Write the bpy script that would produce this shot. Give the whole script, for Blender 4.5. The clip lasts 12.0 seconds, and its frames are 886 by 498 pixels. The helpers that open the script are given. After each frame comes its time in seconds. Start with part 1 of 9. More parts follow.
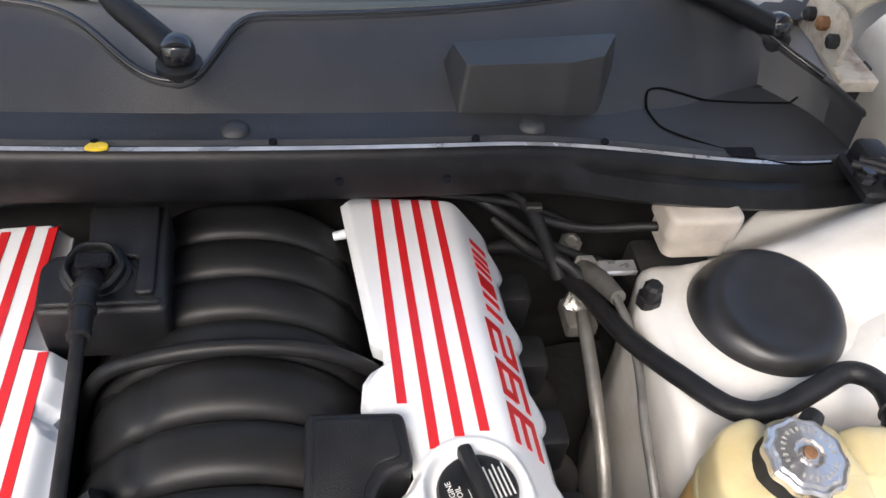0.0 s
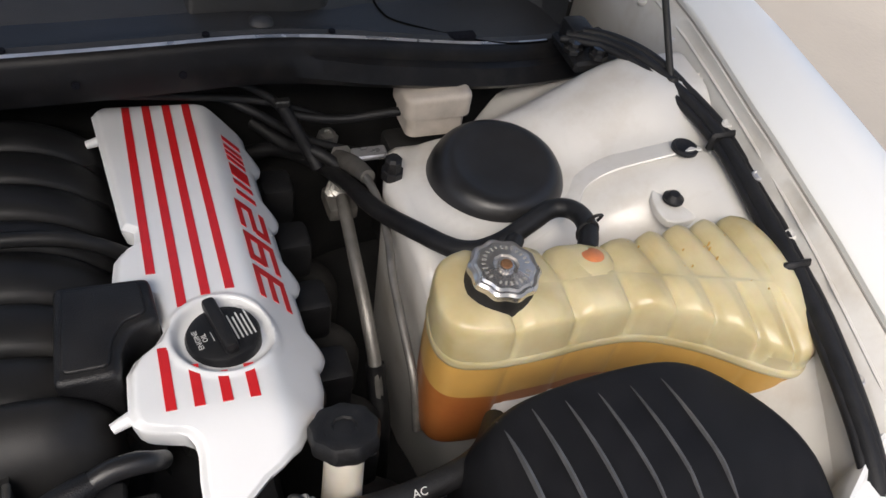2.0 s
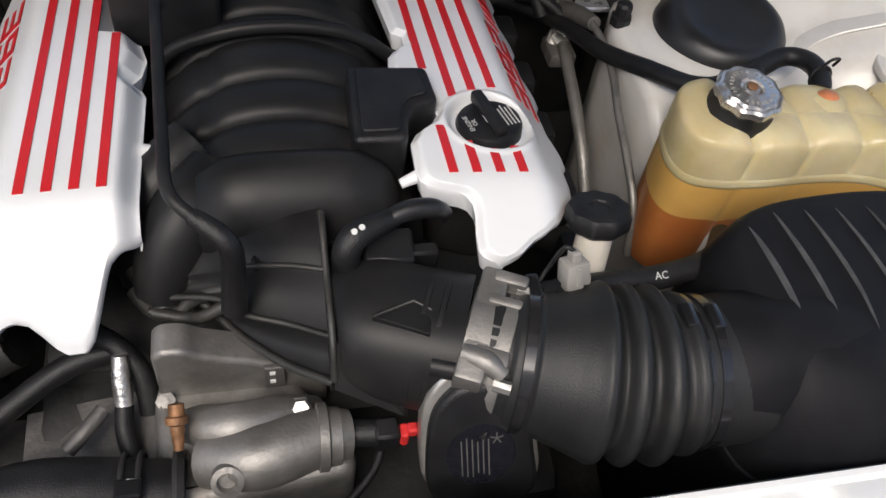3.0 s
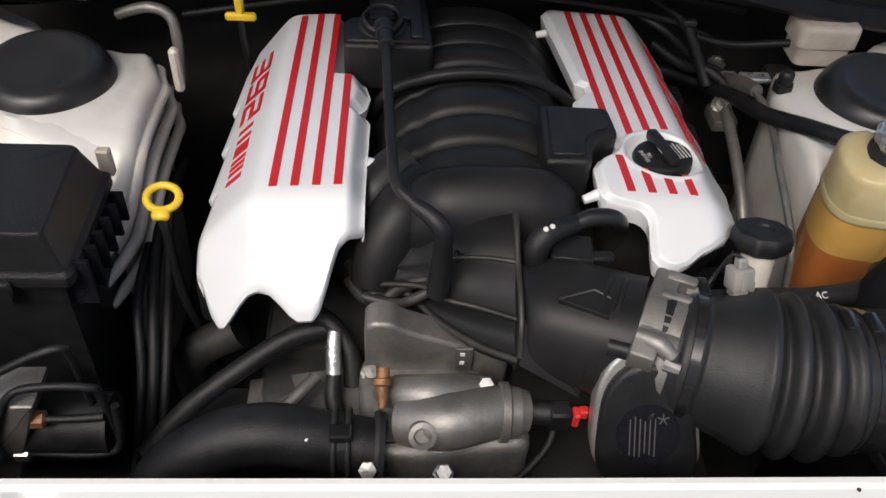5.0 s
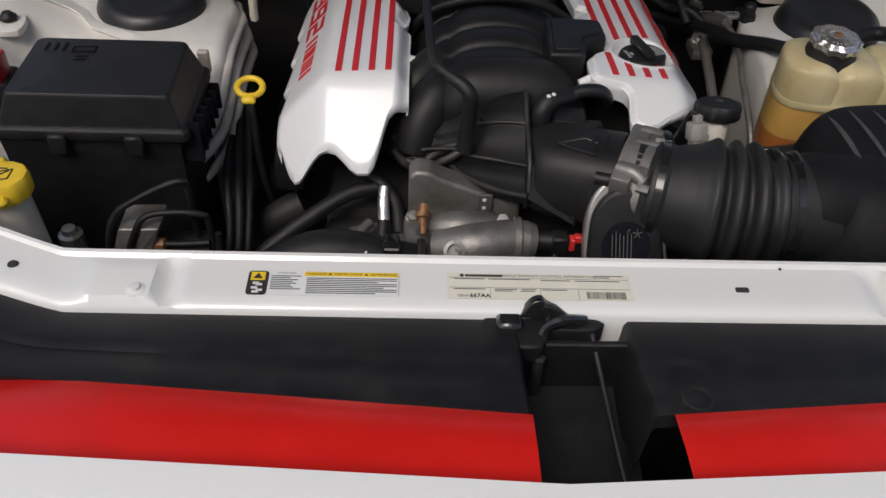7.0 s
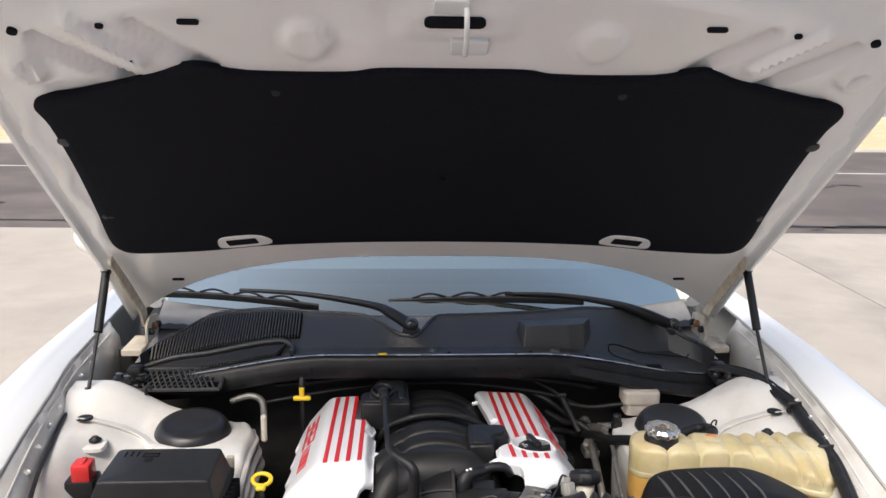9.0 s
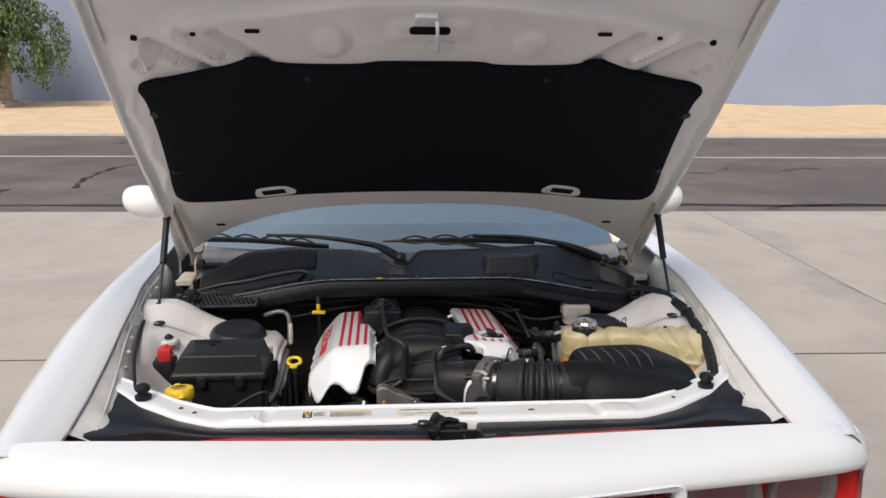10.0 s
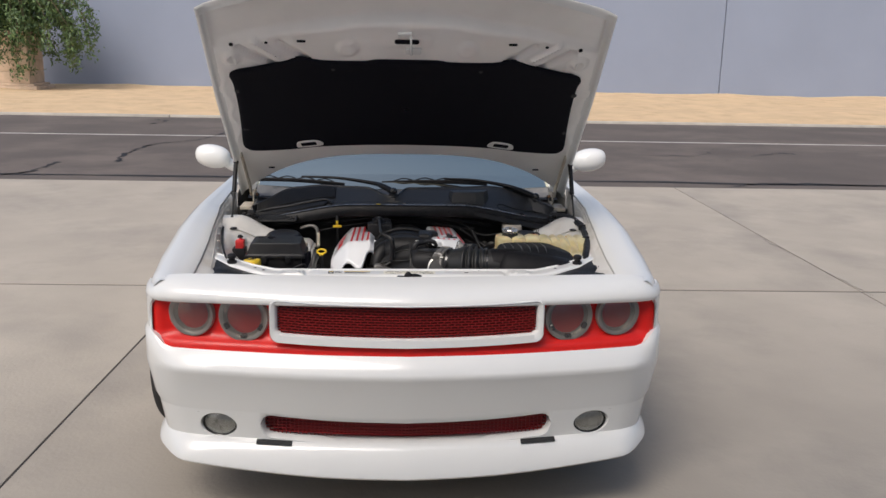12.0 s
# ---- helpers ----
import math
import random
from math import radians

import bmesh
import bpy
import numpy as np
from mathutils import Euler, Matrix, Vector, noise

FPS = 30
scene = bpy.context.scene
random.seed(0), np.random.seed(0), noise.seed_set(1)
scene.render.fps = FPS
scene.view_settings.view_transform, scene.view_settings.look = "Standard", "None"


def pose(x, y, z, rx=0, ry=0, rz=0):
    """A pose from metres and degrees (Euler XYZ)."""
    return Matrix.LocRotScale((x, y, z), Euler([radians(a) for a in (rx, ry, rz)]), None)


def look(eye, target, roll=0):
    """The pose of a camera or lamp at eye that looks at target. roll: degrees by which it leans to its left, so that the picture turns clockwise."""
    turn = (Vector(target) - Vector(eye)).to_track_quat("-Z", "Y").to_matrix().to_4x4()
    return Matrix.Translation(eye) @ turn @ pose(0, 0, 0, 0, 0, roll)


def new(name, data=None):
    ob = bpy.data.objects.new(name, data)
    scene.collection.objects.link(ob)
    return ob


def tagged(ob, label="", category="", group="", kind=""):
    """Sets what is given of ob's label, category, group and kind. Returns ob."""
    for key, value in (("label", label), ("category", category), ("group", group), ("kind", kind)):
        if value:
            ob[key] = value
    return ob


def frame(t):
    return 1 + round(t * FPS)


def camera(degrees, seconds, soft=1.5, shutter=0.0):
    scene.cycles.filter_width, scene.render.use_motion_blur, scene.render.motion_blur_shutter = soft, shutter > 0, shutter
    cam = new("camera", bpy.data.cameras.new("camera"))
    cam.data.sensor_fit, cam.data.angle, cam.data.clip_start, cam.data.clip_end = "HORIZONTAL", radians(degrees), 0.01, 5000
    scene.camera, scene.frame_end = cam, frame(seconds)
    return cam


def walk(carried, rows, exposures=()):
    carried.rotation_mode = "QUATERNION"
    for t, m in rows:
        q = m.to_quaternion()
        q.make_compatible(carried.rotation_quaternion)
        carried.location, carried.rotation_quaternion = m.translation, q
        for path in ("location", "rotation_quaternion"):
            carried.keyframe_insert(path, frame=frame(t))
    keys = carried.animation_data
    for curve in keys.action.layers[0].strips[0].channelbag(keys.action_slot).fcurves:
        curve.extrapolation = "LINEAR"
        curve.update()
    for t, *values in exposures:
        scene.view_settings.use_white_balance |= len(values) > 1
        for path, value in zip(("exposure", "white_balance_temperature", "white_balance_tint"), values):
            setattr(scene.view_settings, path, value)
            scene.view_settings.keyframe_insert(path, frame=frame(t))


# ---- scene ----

SKY, SUN, SUN_ANGLE, SUN_TO = 0.17, 1.7, 30.0, (0.42, 0.75, -1.0)
EXPOSURES = [(0, 1.33), (1, 0.82), (2, 0.38), (3, 0.33), (5.3, 0.17), (6.5, -0.36), (7.5, -0.20), (9.3, 0.70), (10, 0.13), (10.5, -0.20), (11, -0.24), (12, -0.12)]

cam = camera(55.3, 12.0)
PATH = [
    (0, (0.062, 0.533, 1.526), (0.389, 1.899, 0.103), 8.1),
    (0.5, (0.12, 0.524, 1.534), (0.572, 1.87, 0.126), 9.3),
    (1, (0.142, 0.494, 1.536), (0.681, 1.812, 0.132), 10.0),
    (1.5, (0.161, 0.444, 1.535), (0.759, 1.729, 0.125), 10.3),
    (2, (0.15, 0.377, 1.538), (0.791, 1.604, 0.095), 11.4),
    (2.5, (0.066, 0.308, 1.496), (0.665, 1.47, -0.018), 12.6),
    (3, (-0.033, 0.258, 1.478), (0.38, 1.454, -0.071), 10.8),
    (3.5, (-0.093, 0.24, 1.472), (0.15, 1.496, -0.066), 7.5),
    (3.7, (-0.107, 0.214, 1.481), (0.104, 1.506, -0.03), 6.5),
    (5.3, (-0.108, 0.1, 1.489), (0.0, 1.531, 0.096), 4.0),
    (5.5, (-0.107, 0.104, 1.478), (-0.004, 1.5, 0.05), 4.1),
    (6, (-0.098, 0.009, 1.482), (-0.007, 1.354, 0.005), 4.0),
    (6.5, (-0.105, -0.095, 1.502), (-0.026, 1.257, 0.03), 3.5),
    (7, (-0.133, -0.224, 1.52), (-0.056, 1.238, 0.158), 3.1),
    (7.5, (-0.135, -0.331, 1.57), (-0.059, 1.351, 0.491), 2.5),
    (7.7, (-0.13, -0.374, 1.593), (-0.057, 1.394, 0.66), 2.1),
    (9.3, (-0.091, -0.973, 1.68), (0.03, 0.982, 1.279), 0.4),
    (9.5, (-0.111, -1.121, 1.679), (0.014, 0.833, 1.272), 0.1),
    (10, (-0.121, -1.461, 1.68), (0.025, 0.486, 1.245), 0.4),
    (10.5, (-0.086, -1.829, 1.686), (0.06, 0.115, 1.241), 1.1),
    (11, (-0.096, -2.192, 1.709), (0.043, -0.243, 1.282), 0.8),
    (11.5, (-0.069, -2.531, 1.729), (0.058, -0.579, 1.313), 0.8),
    (12, (-0.048, -2.814, 1.729), (0.066, -0.871, 1.265), 1.0),
]
walk(cam, [(t, look(eye, target, roll)) for t, eye, target, roll in PATH], EXPOSURES)

# World: x to the car's left-hand side as seen from its front, y towards its tail, z up; the nose stands near y = 0.
sky_world = bpy.data.worlds.new("sky_world")
scene.world = sky_world
sky_world.use_nodes = True
_n = sky_world.node_tree.nodes
_sky = _n.new("ShaderNodeTexSky")
_sky.sky_type = "NISHITA"
_sky.sun_disc = False
_sky.sun_elevation, _sky.sun_rotation = radians(49), radians(-151)
_sky.air_density, _sky.dust_density, _sky.ozone_density = 1.0, 4.5, 1.0
_n["Background"].inputs["Strength"].default_value = SKY
sky_world.node_tree.links.new(_sky.outputs[0], _n["Background"].inputs["Color"])
sun = new("sun", bpy.data.lights.new("sun", "SUN"))
sun.data.energy, sun.data.angle, sun.data.color = SUN, radians(SUN_ANGLE), (1.0, 0.97, 0.945)
sun.matrix_world = look((0, 0, 0), SUN_TO)

# ---- materials ----
def mat(name, color, rough=0.5, metal=0.0, var=0.12, scale=30.0, bump=0.0, bscale=200.0, coat=0.0, second=None, spec=0.5,
        rvar=0.1, trans=0.0, sub=0.0, dirt=None, dirt_scale=6.0, dirt_amount=0.3):
    m = bpy.data.materials.new(name)
    m.use_nodes = True
    nt = m.node_tree
    b = nt.nodes["Principled BSDF"]
    tex = nt.nodes.new("ShaderNodeTexCoord")
    n1 = nt.nodes.new("ShaderNodeTexNoise")
    n1.inputs["Scale"].default_value, n1.inputs["Detail"].default_value = scale, 6
    nt.links.new(tex.outputs["Object"], n1.inputs["Vector"])
    ramp = nt.nodes.new("ShaderNodeValToRGB")
    lo = [max(0, c * (1 - var)) for c in color]
    hi = [min(1, c * (1 + var)) for c in (second or color)]
    ramp.color_ramp.elements[0].position, ramp.color_ramp.elements[1].position = 0.3, 0.7
    ramp.color_ramp.elements[0].color, ramp.color_ramp.elements[1].color = (*lo, 1), (*hi, 1)
    nt.links.new(n1.outputs["Fac"], ramp.inputs["Fac"])
    out = ramp.outputs["Color"]
    if dirt:
        n3 = nt.nodes.new("ShaderNodeTexNoise")
        n3.inputs["Scale"].default_value, n3.inputs["Detail"].default_value, n3.inputs["Roughness"].default_value = dirt_scale, 8, 0.65
        nt.links.new(tex.outputs["Object"], n3.inputs["Vector"])
        r3 = nt.nodes.new("ShaderNodeMapRange")
        r3.inputs["From Min"].default_value, r3.inputs["From Max"].default_value = 0.5, 0.75
        r3.inputs["To Max"].default_value = dirt_amount
        nt.links.new(n3.outputs["Fac"], r3.inputs["Value"])
        mx = nt.nodes.new("ShaderNodeMix")
        mx.data_type = "RGBA"
        nt.links.new(r3.outputs["Result"], mx.inputs["Factor"])
        nt.links.new(out, mx.inputs["A"])
        mx.inputs["B"].default_value = (*dirt, 1)
        out = mx.outputs["Result"]
    nt.links.new(out, b.inputs["Base Color"])
    mr = nt.nodes.new("ShaderNodeMapRange")
    mr.inputs["To Min"].default_value, mr.inputs["To Max"].default_value = max(0.02, rough - rvar), min(1, rough + rvar)
    nt.links.new(n1.outputs["Fac"], mr.inputs["Value"])
    nt.links.new(mr.outputs["Result"], b.inputs["Roughness"])
    b.inputs["Metallic"].default_value = metal
    b.inputs["Specular IOR Level"].default_value = spec
    b.inputs["Coat Weight"].default_value = coat
    b.inputs["Coat Roughness"].default_value = 0.05
    b.inputs["Transmission Weight"].default_value = trans
    if sub:
        b.inputs["Subsurface Weight"].default_value = sub
        b.inputs["Subsurface Radius"].default_value = (0.03, 0.02, 0.008)
        b.inputs["Subsurface Scale"].default_value = 0.5
    if bump:
        n2 = nt.nodes.new("ShaderNodeTexNoise")
        n2.inputs["Scale"].default_value, n2.inputs["Detail"].default_value = bscale, 4
        nt.links.new(tex.outputs["Object"], n2.inputs["Vector"])
        bp = nt.nodes.new("ShaderNodeBump")
        bp.inputs["Strength"].default_value, bp.inputs["Distance"].default_value = bump, 0.002
        nt.links.new(n2.outputs["Fac"], bp.inputs["Height"])
        nt.links.new(bp.outputs["Normal"], b.inputs["Normal"])
    return m


M_PAINT = mat("white_car_paint", (0.77, 0.775, 0.755), 0.28, coat=0.8, var=0.0, scale=3, rvar=0.0)
M_PRIMER = mat("white_body_sheet", (0.64, 0.625, 0.59), 0.38, coat=0.3, var=0.06, scale=9, rvar=0.08, dirt=(0.40, 0.335, 0.25), dirt_scale=6, dirt_amount=0.6)
M_COVER = mat("white_cover_paint", (0.74, 0.75, 0.76), 0.32, coat=0.5, var=0.03, scale=14, rvar=0.05, bump=0.05, bscale=500)
M_RED = mat("red_gloss_paint", (0.66, 0.014, 0.010), 0.36, coat=0.12, var=0.05, scale=20, spec=0.35)
M_STRIPE = mat("red_stripe_paint", (0.56, 0.016, 0.02), 0.4, var=0.06, scale=60)
M_PLASTIC = mat("black_textured_plastic", (0.011, 0.011, 0.012), 0.42, var=0.25, scale=40, bump=0.35, bscale=900, dirt=(0.045, 0.042, 0.038), dirt_scale=14, dirt_amount=0.3, spec=0.3)
M_PLASTIC2 = mat("dusty_black_plastic", (0.022, 0.0215, 0.021), 0.5, var=0.25, scale=25, bump=0.3, bscale=600, dirt=(0.08, 0.073, 0.065), dirt_scale=10, dirt_amount=0.4)
M_COWL = mat("black_cowl_plastic", (0.024, 0.024, 0.0245), 0.40, var=0.15, scale=30, bump=0.4, bscale=1100, dirt=(0.05, 0.048, 0.045), dirt_scale=5, dirt_amount=0.35, spec=0.65)
M_GLOSSBLACK = mat("gloss_black_paint", (0.012, 0.012, 0.013), 0.2, coat=0.5, var=0.2, scale=20, dirt=(0.06, 0.055, 0.05), dirt_scale=20, dirt_amount=0.25)
M_RUBBER = mat("black_rubber", (0.010, 0.010, 0.011), 0.48, var=0.3, scale=60, bump=0.3, bscale=700, dirt=(0.05, 0.047, 0.042), dirt_scale=18, dirt_amount=0.25, spec=0.35)
M_DARK = mat("grimy_dark_metal", (0.019, 0.0185, 0.018), 0.6, metal=0.1, var=0.4, scale=20, bump=0.5, bscale=90, dirt=(0.042, 0.038, 0.034), dirt_scale=12, dirt_amount=0.5)
M_FELT = mat("black_felt_liner", (0.0075, 0.008, 0.012), 0.95, var=0.3, scale=120, bump=0.8, bscale=500, spec=0.15)
M_ALU = mat("cast_aluminium", (0.25, 0.24, 0.225), 0.5, metal=0.7, var=0.22, scale=35, bump=0.28, bscale=260, dirt=(0.11, 0.095, 0.075), dirt_scale=14, dirt_amount=0.7)
M_STEEL = mat("zinc_steel", (0.5, 0.49, 0.46), 0.35, metal=0.9, var=0.2, scale=40, bump=0.2, bscale=200)
M_CHROME = mat("bright_chrome", (0.66, 0.64, 0.62), 0.28, metal=0.9, var=0.05, scale=20, rvar=0.05)
M_BRASS = mat("rusty_brass", (0.24, 0.12, 0.055), 0.55, metal=0.4, var=0.4, scale=90, bump=0.4, bscale=300)
M_TANK = mat("yellowed_translucent_plastic", (0.47, 0.385, 0.19), 0.32, var=0.14, scale=12, second=(0.56, 0.50, 0.32), sub=0.45, dirt=(0.55, 0.38, 0.15), dirt_scale=9, dirt_amount=0.4, bump=0.1, bscale=120)
M_TANKLOW = mat("amber_coolant_plastic", (0.36, 0.13, 0.035), 0.34, var=0.22, scale=9, sub=0.3, dirt=(0.25, 0.06, 0.015), dirt_scale=8, dirt_amount=0.6)
M_AMBER = mat("orange_plastic", (0.55, 0.19, 0.075), 0.4, var=0.2, scale=60, sub=0.3)
M_YELLOW = mat("yellow_plastic", (0.80, 0.55, 0.03), 0.4, var=0.08, scale=40)
M_REDCAP = mat("red_plastic", (0.55, 0.03, 0.03), 0.4, var=0.1, scale=40)
M_MILK = mat("milky_white_plastic", (0.62, 0.58, 0.50), 0.4, var=0.1, scale=25, sub=0.2)
M_GREYPL = mat("grey_plastic", (0.27, 0.26, 0.24), 0.45, var=0.1, scale=40)
M_LABEL = mat("paper_label", (0.72, 0.70, 0.60), 0.5, var=0.04, scale=60)
M_LABELW = mat("white_label", (0.74, 0.75, 0.75), 0.5, var=0.03, scale=60)
M_INK = mat("black_ink", (0.03, 0.03, 0.03), 0.6)
M_INKW = mat("white_ink", (0.62, 0.62, 0.60), 0.6)
M_FOIL = mat("silver_foil_tape", (0.72, 0.70, 0.68), 0.3, metal=0.9, var=0.15, scale=80, bump=0.8, bscale=120)
M_TYRE = mat("tyre_rubber", (0.02, 0.02, 0.02), 0.8, var=0.3, scale=50)
M_LAMPGREY = mat("dusty_lamp_ring", (0.33, 0.31, 0.29), 0.35, metal=0.3, var=0.1, scale=30)
M_CONCRETE = mat("pale_concrete", (0.41, 0.364, 0.302), 0.85, var=0.10, scale=1.3, bump=1.0, bscale=48, dirt=(0.26, 0.235, 0.205), dirt_scale=0.55, dirt_amount=0.8)
M_ASPHALT = mat("worn_asphalt", (0.112, 0.093, 0.081), 0.9, var=0.18, scale=0.7, bump=0.6, bscale=80, dirt=(0.20, 0.165, 0.14), dirt_scale=0.35, dirt_amount=0.7)
M_SAND = mat("dry_sand", (0.62, 0.45, 0.27), 0.95, var=0.10, scale=1.2, bump=1.0, bscale=14, dirt=(0.40, 0.27, 0.15), dirt_scale=1.5, dirt_amount=0.6)
M_WALL = mat("blue_grey_painted_wall", (0.235, 0.275, 0.365), 0.8, var=0.04, scale=0.4, bump=0.2, bscale=40)
M_KERB = mat("kerb_concrete", (0.45, 0.42, 0.37), 0.9, var=0.15, scale=3)
M_LINE = mat("road_line_paint", (0.55, 0.52, 0.48), 0.8, var=0.2, scale=3)
M_STUCCO = mat("beige_stucco", (0.82, 0.80, 0.76), 0.95, var=0.08, scale=2, bump=0.6, bscale=30)
M_TAR = mat("black_tar", (0.012, 0.011, 0.011), 0.7)
M_STONE = mat("sandstone_block", (0.56, 0.43, 0.32), 0.9, var=0.15, scale=4, bump=0.5, bscale=30)
M_LEAF = mat("green_leaves", (0.050, 0.095, 0.040), 0.6, var=0.35, scale=8, second=(0.10, 0.16, 0.05))
M_BARK = mat("brown_bark", (0.12, 0.085, 0.055), 0.9, var=0.3, scale=15)
# M_MILK dimmed: the shade below the cowl is put into the colour
M_MILKDIM = mat("shaded_dusty_milk", (0.46, 0.41, 0.35), 0.5, var=0.15, scale=25, dirt=(0.22, 0.17, 0.12), dirt_scale=14, dirt_amount=0.5)
M_PRINT = mat("faded_grey_print", (0.085, 0.082, 0.078), 0.6)
M_GRIME = mat("rusty_grimy_sheet", (0.52, 0.47, 0.38), 0.6, var=0.15, scale=30, bump=0.4, bscale=150, dirt=(0.20, 0.10, 0.045), dirt_scale=22, dirt_amount=0.85)
M_INTERIOR = mat("dark_cabin_trim", (0.02, 0.021, 0.024), 0.7, var=0.2, scale=15)
# pale steel of small fittings, and the painted highlight on the cowl rail
M_STEELDULL = mat("steel_and_edge_highlight", (0.45, 0.45, 0.46), 0.28, metal=0.6, var=0.5, scale=18)


def glass(name, tint, rough=0.02, alpha_mix=0.0):
    m = bpy.data.materials.new(name)
    m.use_nodes = True
    b = m.node_tree.nodes["Principled BSDF"]
    b.inputs["Base Color"].default_value = (*tint, 1)
    b.inputs["Roughness"].default_value = rough
    b.inputs["Transmission Weight"].default_value = 1.0
    b.inputs["IOR"].default_value = 1.45
    return m


M_GLASS = glass("side_glass", (0.62, 0.74, 0.76))
def thin_lens(name, gloss, tint=(0.80, 0.80, 0.78), rough=0.08, sheen=(0.8, 0.8, 0.8), steep=0.0):
    m = bpy.data.materials.new(name)
    m.use_nodes = True
    nt = m.node_tree
    out = nt.nodes["Material Output"]
    tr, gl, mx = nt.nodes.new("ShaderNodeBsdfTransparent"), nt.nodes.new("ShaderNodeBsdfGlossy"), nt.nodes.new("ShaderNodeMixShader")
    tr.inputs["Color"].default_value = (*tint, 1)
    gl.inputs["Roughness"].default_value = rough
    gl.inputs["Color"].default_value = (*sheen, 1)
    mx.inputs[0].default_value = gloss
    if steep:
        # clearer where one looks straight in
        lw, rg = nt.nodes.new("ShaderNodeLayerWeight"), nt.nodes.new("ShaderNodeMapRange")
        lw.inputs["Blend"].default_value = 0.5
        for key, v in (("From Min", 0.22), ("From Max", 0.40), ("To Min", steep), ("To Max", gloss)):
            rg.inputs[key].default_value = v
        nt.links.new(lw.outputs["Facing"], rg.inputs["Value"])
        nt.links.new(rg.outputs["Result"], mx.inputs[0])
    nt.links.new(tr.outputs[0], mx.inputs[1])
    nt.links.new(gl.outputs[0], mx.inputs[2])
    nt.links.new(mx.outputs[0], out.inputs["Surface"])
    return m


M_LENS = thin_lens("clear_lamp_lens", 0.15, rough=0.16)
M_SCREEN = thin_lens("tinted_windscreen", 0.86, (0.26, 0.33, 0.34), 0.03, (0.95, 0.93, 0.76), steep=0.12)
M_FOGBOWL = mat("pale_fog_reflector", (0.68, 0.68, 0.66), 0.3, metal=0.4, var=0.25, scale=45)

# ---- modelling helpers ----
def link_mesh(name, me, material, parent=None, label=""):
    ob = new(name, me)
    if material:
        me.materials.append(material)
    if parent:
        ob.parent = parent
    if label:
        ob["label"] = label
    return ob


def part(name, bm, material, parent=None, label="", smooth=40):
    """Links a bmesh as one mesh object; world coordinates, shaded smooth below the given angle."""
    me = bpy.data.meshes.new(name)
    bmesh.ops.recalc_face_normals(bm, faces=bm.faces)
    if smooth:
        lim = radians(smooth)
        for f in bm.faces:
            f.smooth = True
        for e in bm.edges:
            e.smooth = len(e.link_faces) == 2 and e.calc_face_angle(0) < lim
    bm.to_mesh(me)
    bm.free()
    ob = link_mesh(name, me, material, None, label)
    if parent:
        ob.parent = parent
        if parent.parent is None and parent.type == "EMPTY":
            ob.matrix_parent_inverse = parent.matrix_basis.inverted()
    return ob


def thing(name, label, category, at=(0, 0, 0), group=""):
    """An Empty at the base of a thing; its parts are given in world coordinates."""
    e = new(name)
    e.empty_display_size = 0.05
    e.location = at
    return tagged(e, label, category, group)


def B():
    return bmesh.new()


def spline(pts, n=8, closed=False):
    """Catmull-Rom through points, n steps a span."""
    P = [Vector(p) for p in pts]
    m, out = len(P), []
    for i in range(m if closed else m - 1):
        if closed:
            a, b, c, d = P[i - 1], P[i], P[(i + 1) % m], P[(i + 2) % m]
        else:
            a, b, c, d = P[max(i - 1, 0)], P[i], P[i + 1], P[min(i + 2, m - 1)]
        for k in range(n):
            t = k / n
            out.append(0.5 * (2 * b + (c - a) * t + (2 * a - 5 * b + 4 * c - d) * t * t + (3 * b - a - 3 * c + d) * t ** 3))
    if not closed:
        out.append(P[-1].copy())
    return out


def loft(bm, rings, closed=True, cap=True):
    vs = [[bm.verts.new(p) for p in r] for r in rings]
    n = len(vs[0])
    for a, b in zip(vs, vs[1:]):
        for i in range(n if closed else n - 1):
            j = (i + 1) % n
            try:
                bm.faces.new((a[i], a[j], b[j], b[i]))
            except ValueError:
                pass
    if cap and closed:
        bm.faces.new(vs[0])
        bm.faces.new(vs[-1])
    return vs


def frames(path):
    """A frame that turns along with the path."""
    T = [((path[min(i + 1, len(path) - 1)] - path[max(i - 1, 0)]).normalized()) for i in range(len(path))]
    up = Vector((0, 0, 1)) if abs(T[0].z) < 0.9 else Vector((1, 0, 0))
    u = (up - T[0] * up.dot(T[0])).normalized()
    out = []
    for t in T:
        u = (u - t * u.dot(t)).normalized()
        out.append((t, u, t.cross(u)))
    return out


def tube(bm, pts, r, seg=14, n=8, cap=True, wave=None):
    """A round tube along a smooth path. r: a radius or one at every path point; wave(s): a factor by arc length."""
    path = spline(pts, n) if n > 1 else [Vector(p) for p in pts]
    rr = [r] * len(pts) if isinstance(r, (int, float)) else list(r)
    rad = []
    for i in range(len(path)):
        f = i / (len(path) - 1) * (len(pts) - 1)
        k = min(int(f), len(pts) - 2)
        rad.append(rr[k] + (rr[k + 1] - rr[k]) * (f - k))
    rings, s = [], 0.0
    for i, (p, (t, u, w)) in enumerate(zip(path, frames(path))):
        if i:
            s += (p - path[i - 1]).length
        q = rad[i] * (wave(s) if wave else 1)
        rings.append([p + q * (math.cos(a) * u + math.sin(a) * w) for a in (2 * math.pi * k / seg for k in range(seg))])
    loft(bm, rings, True, cap)
    return bm


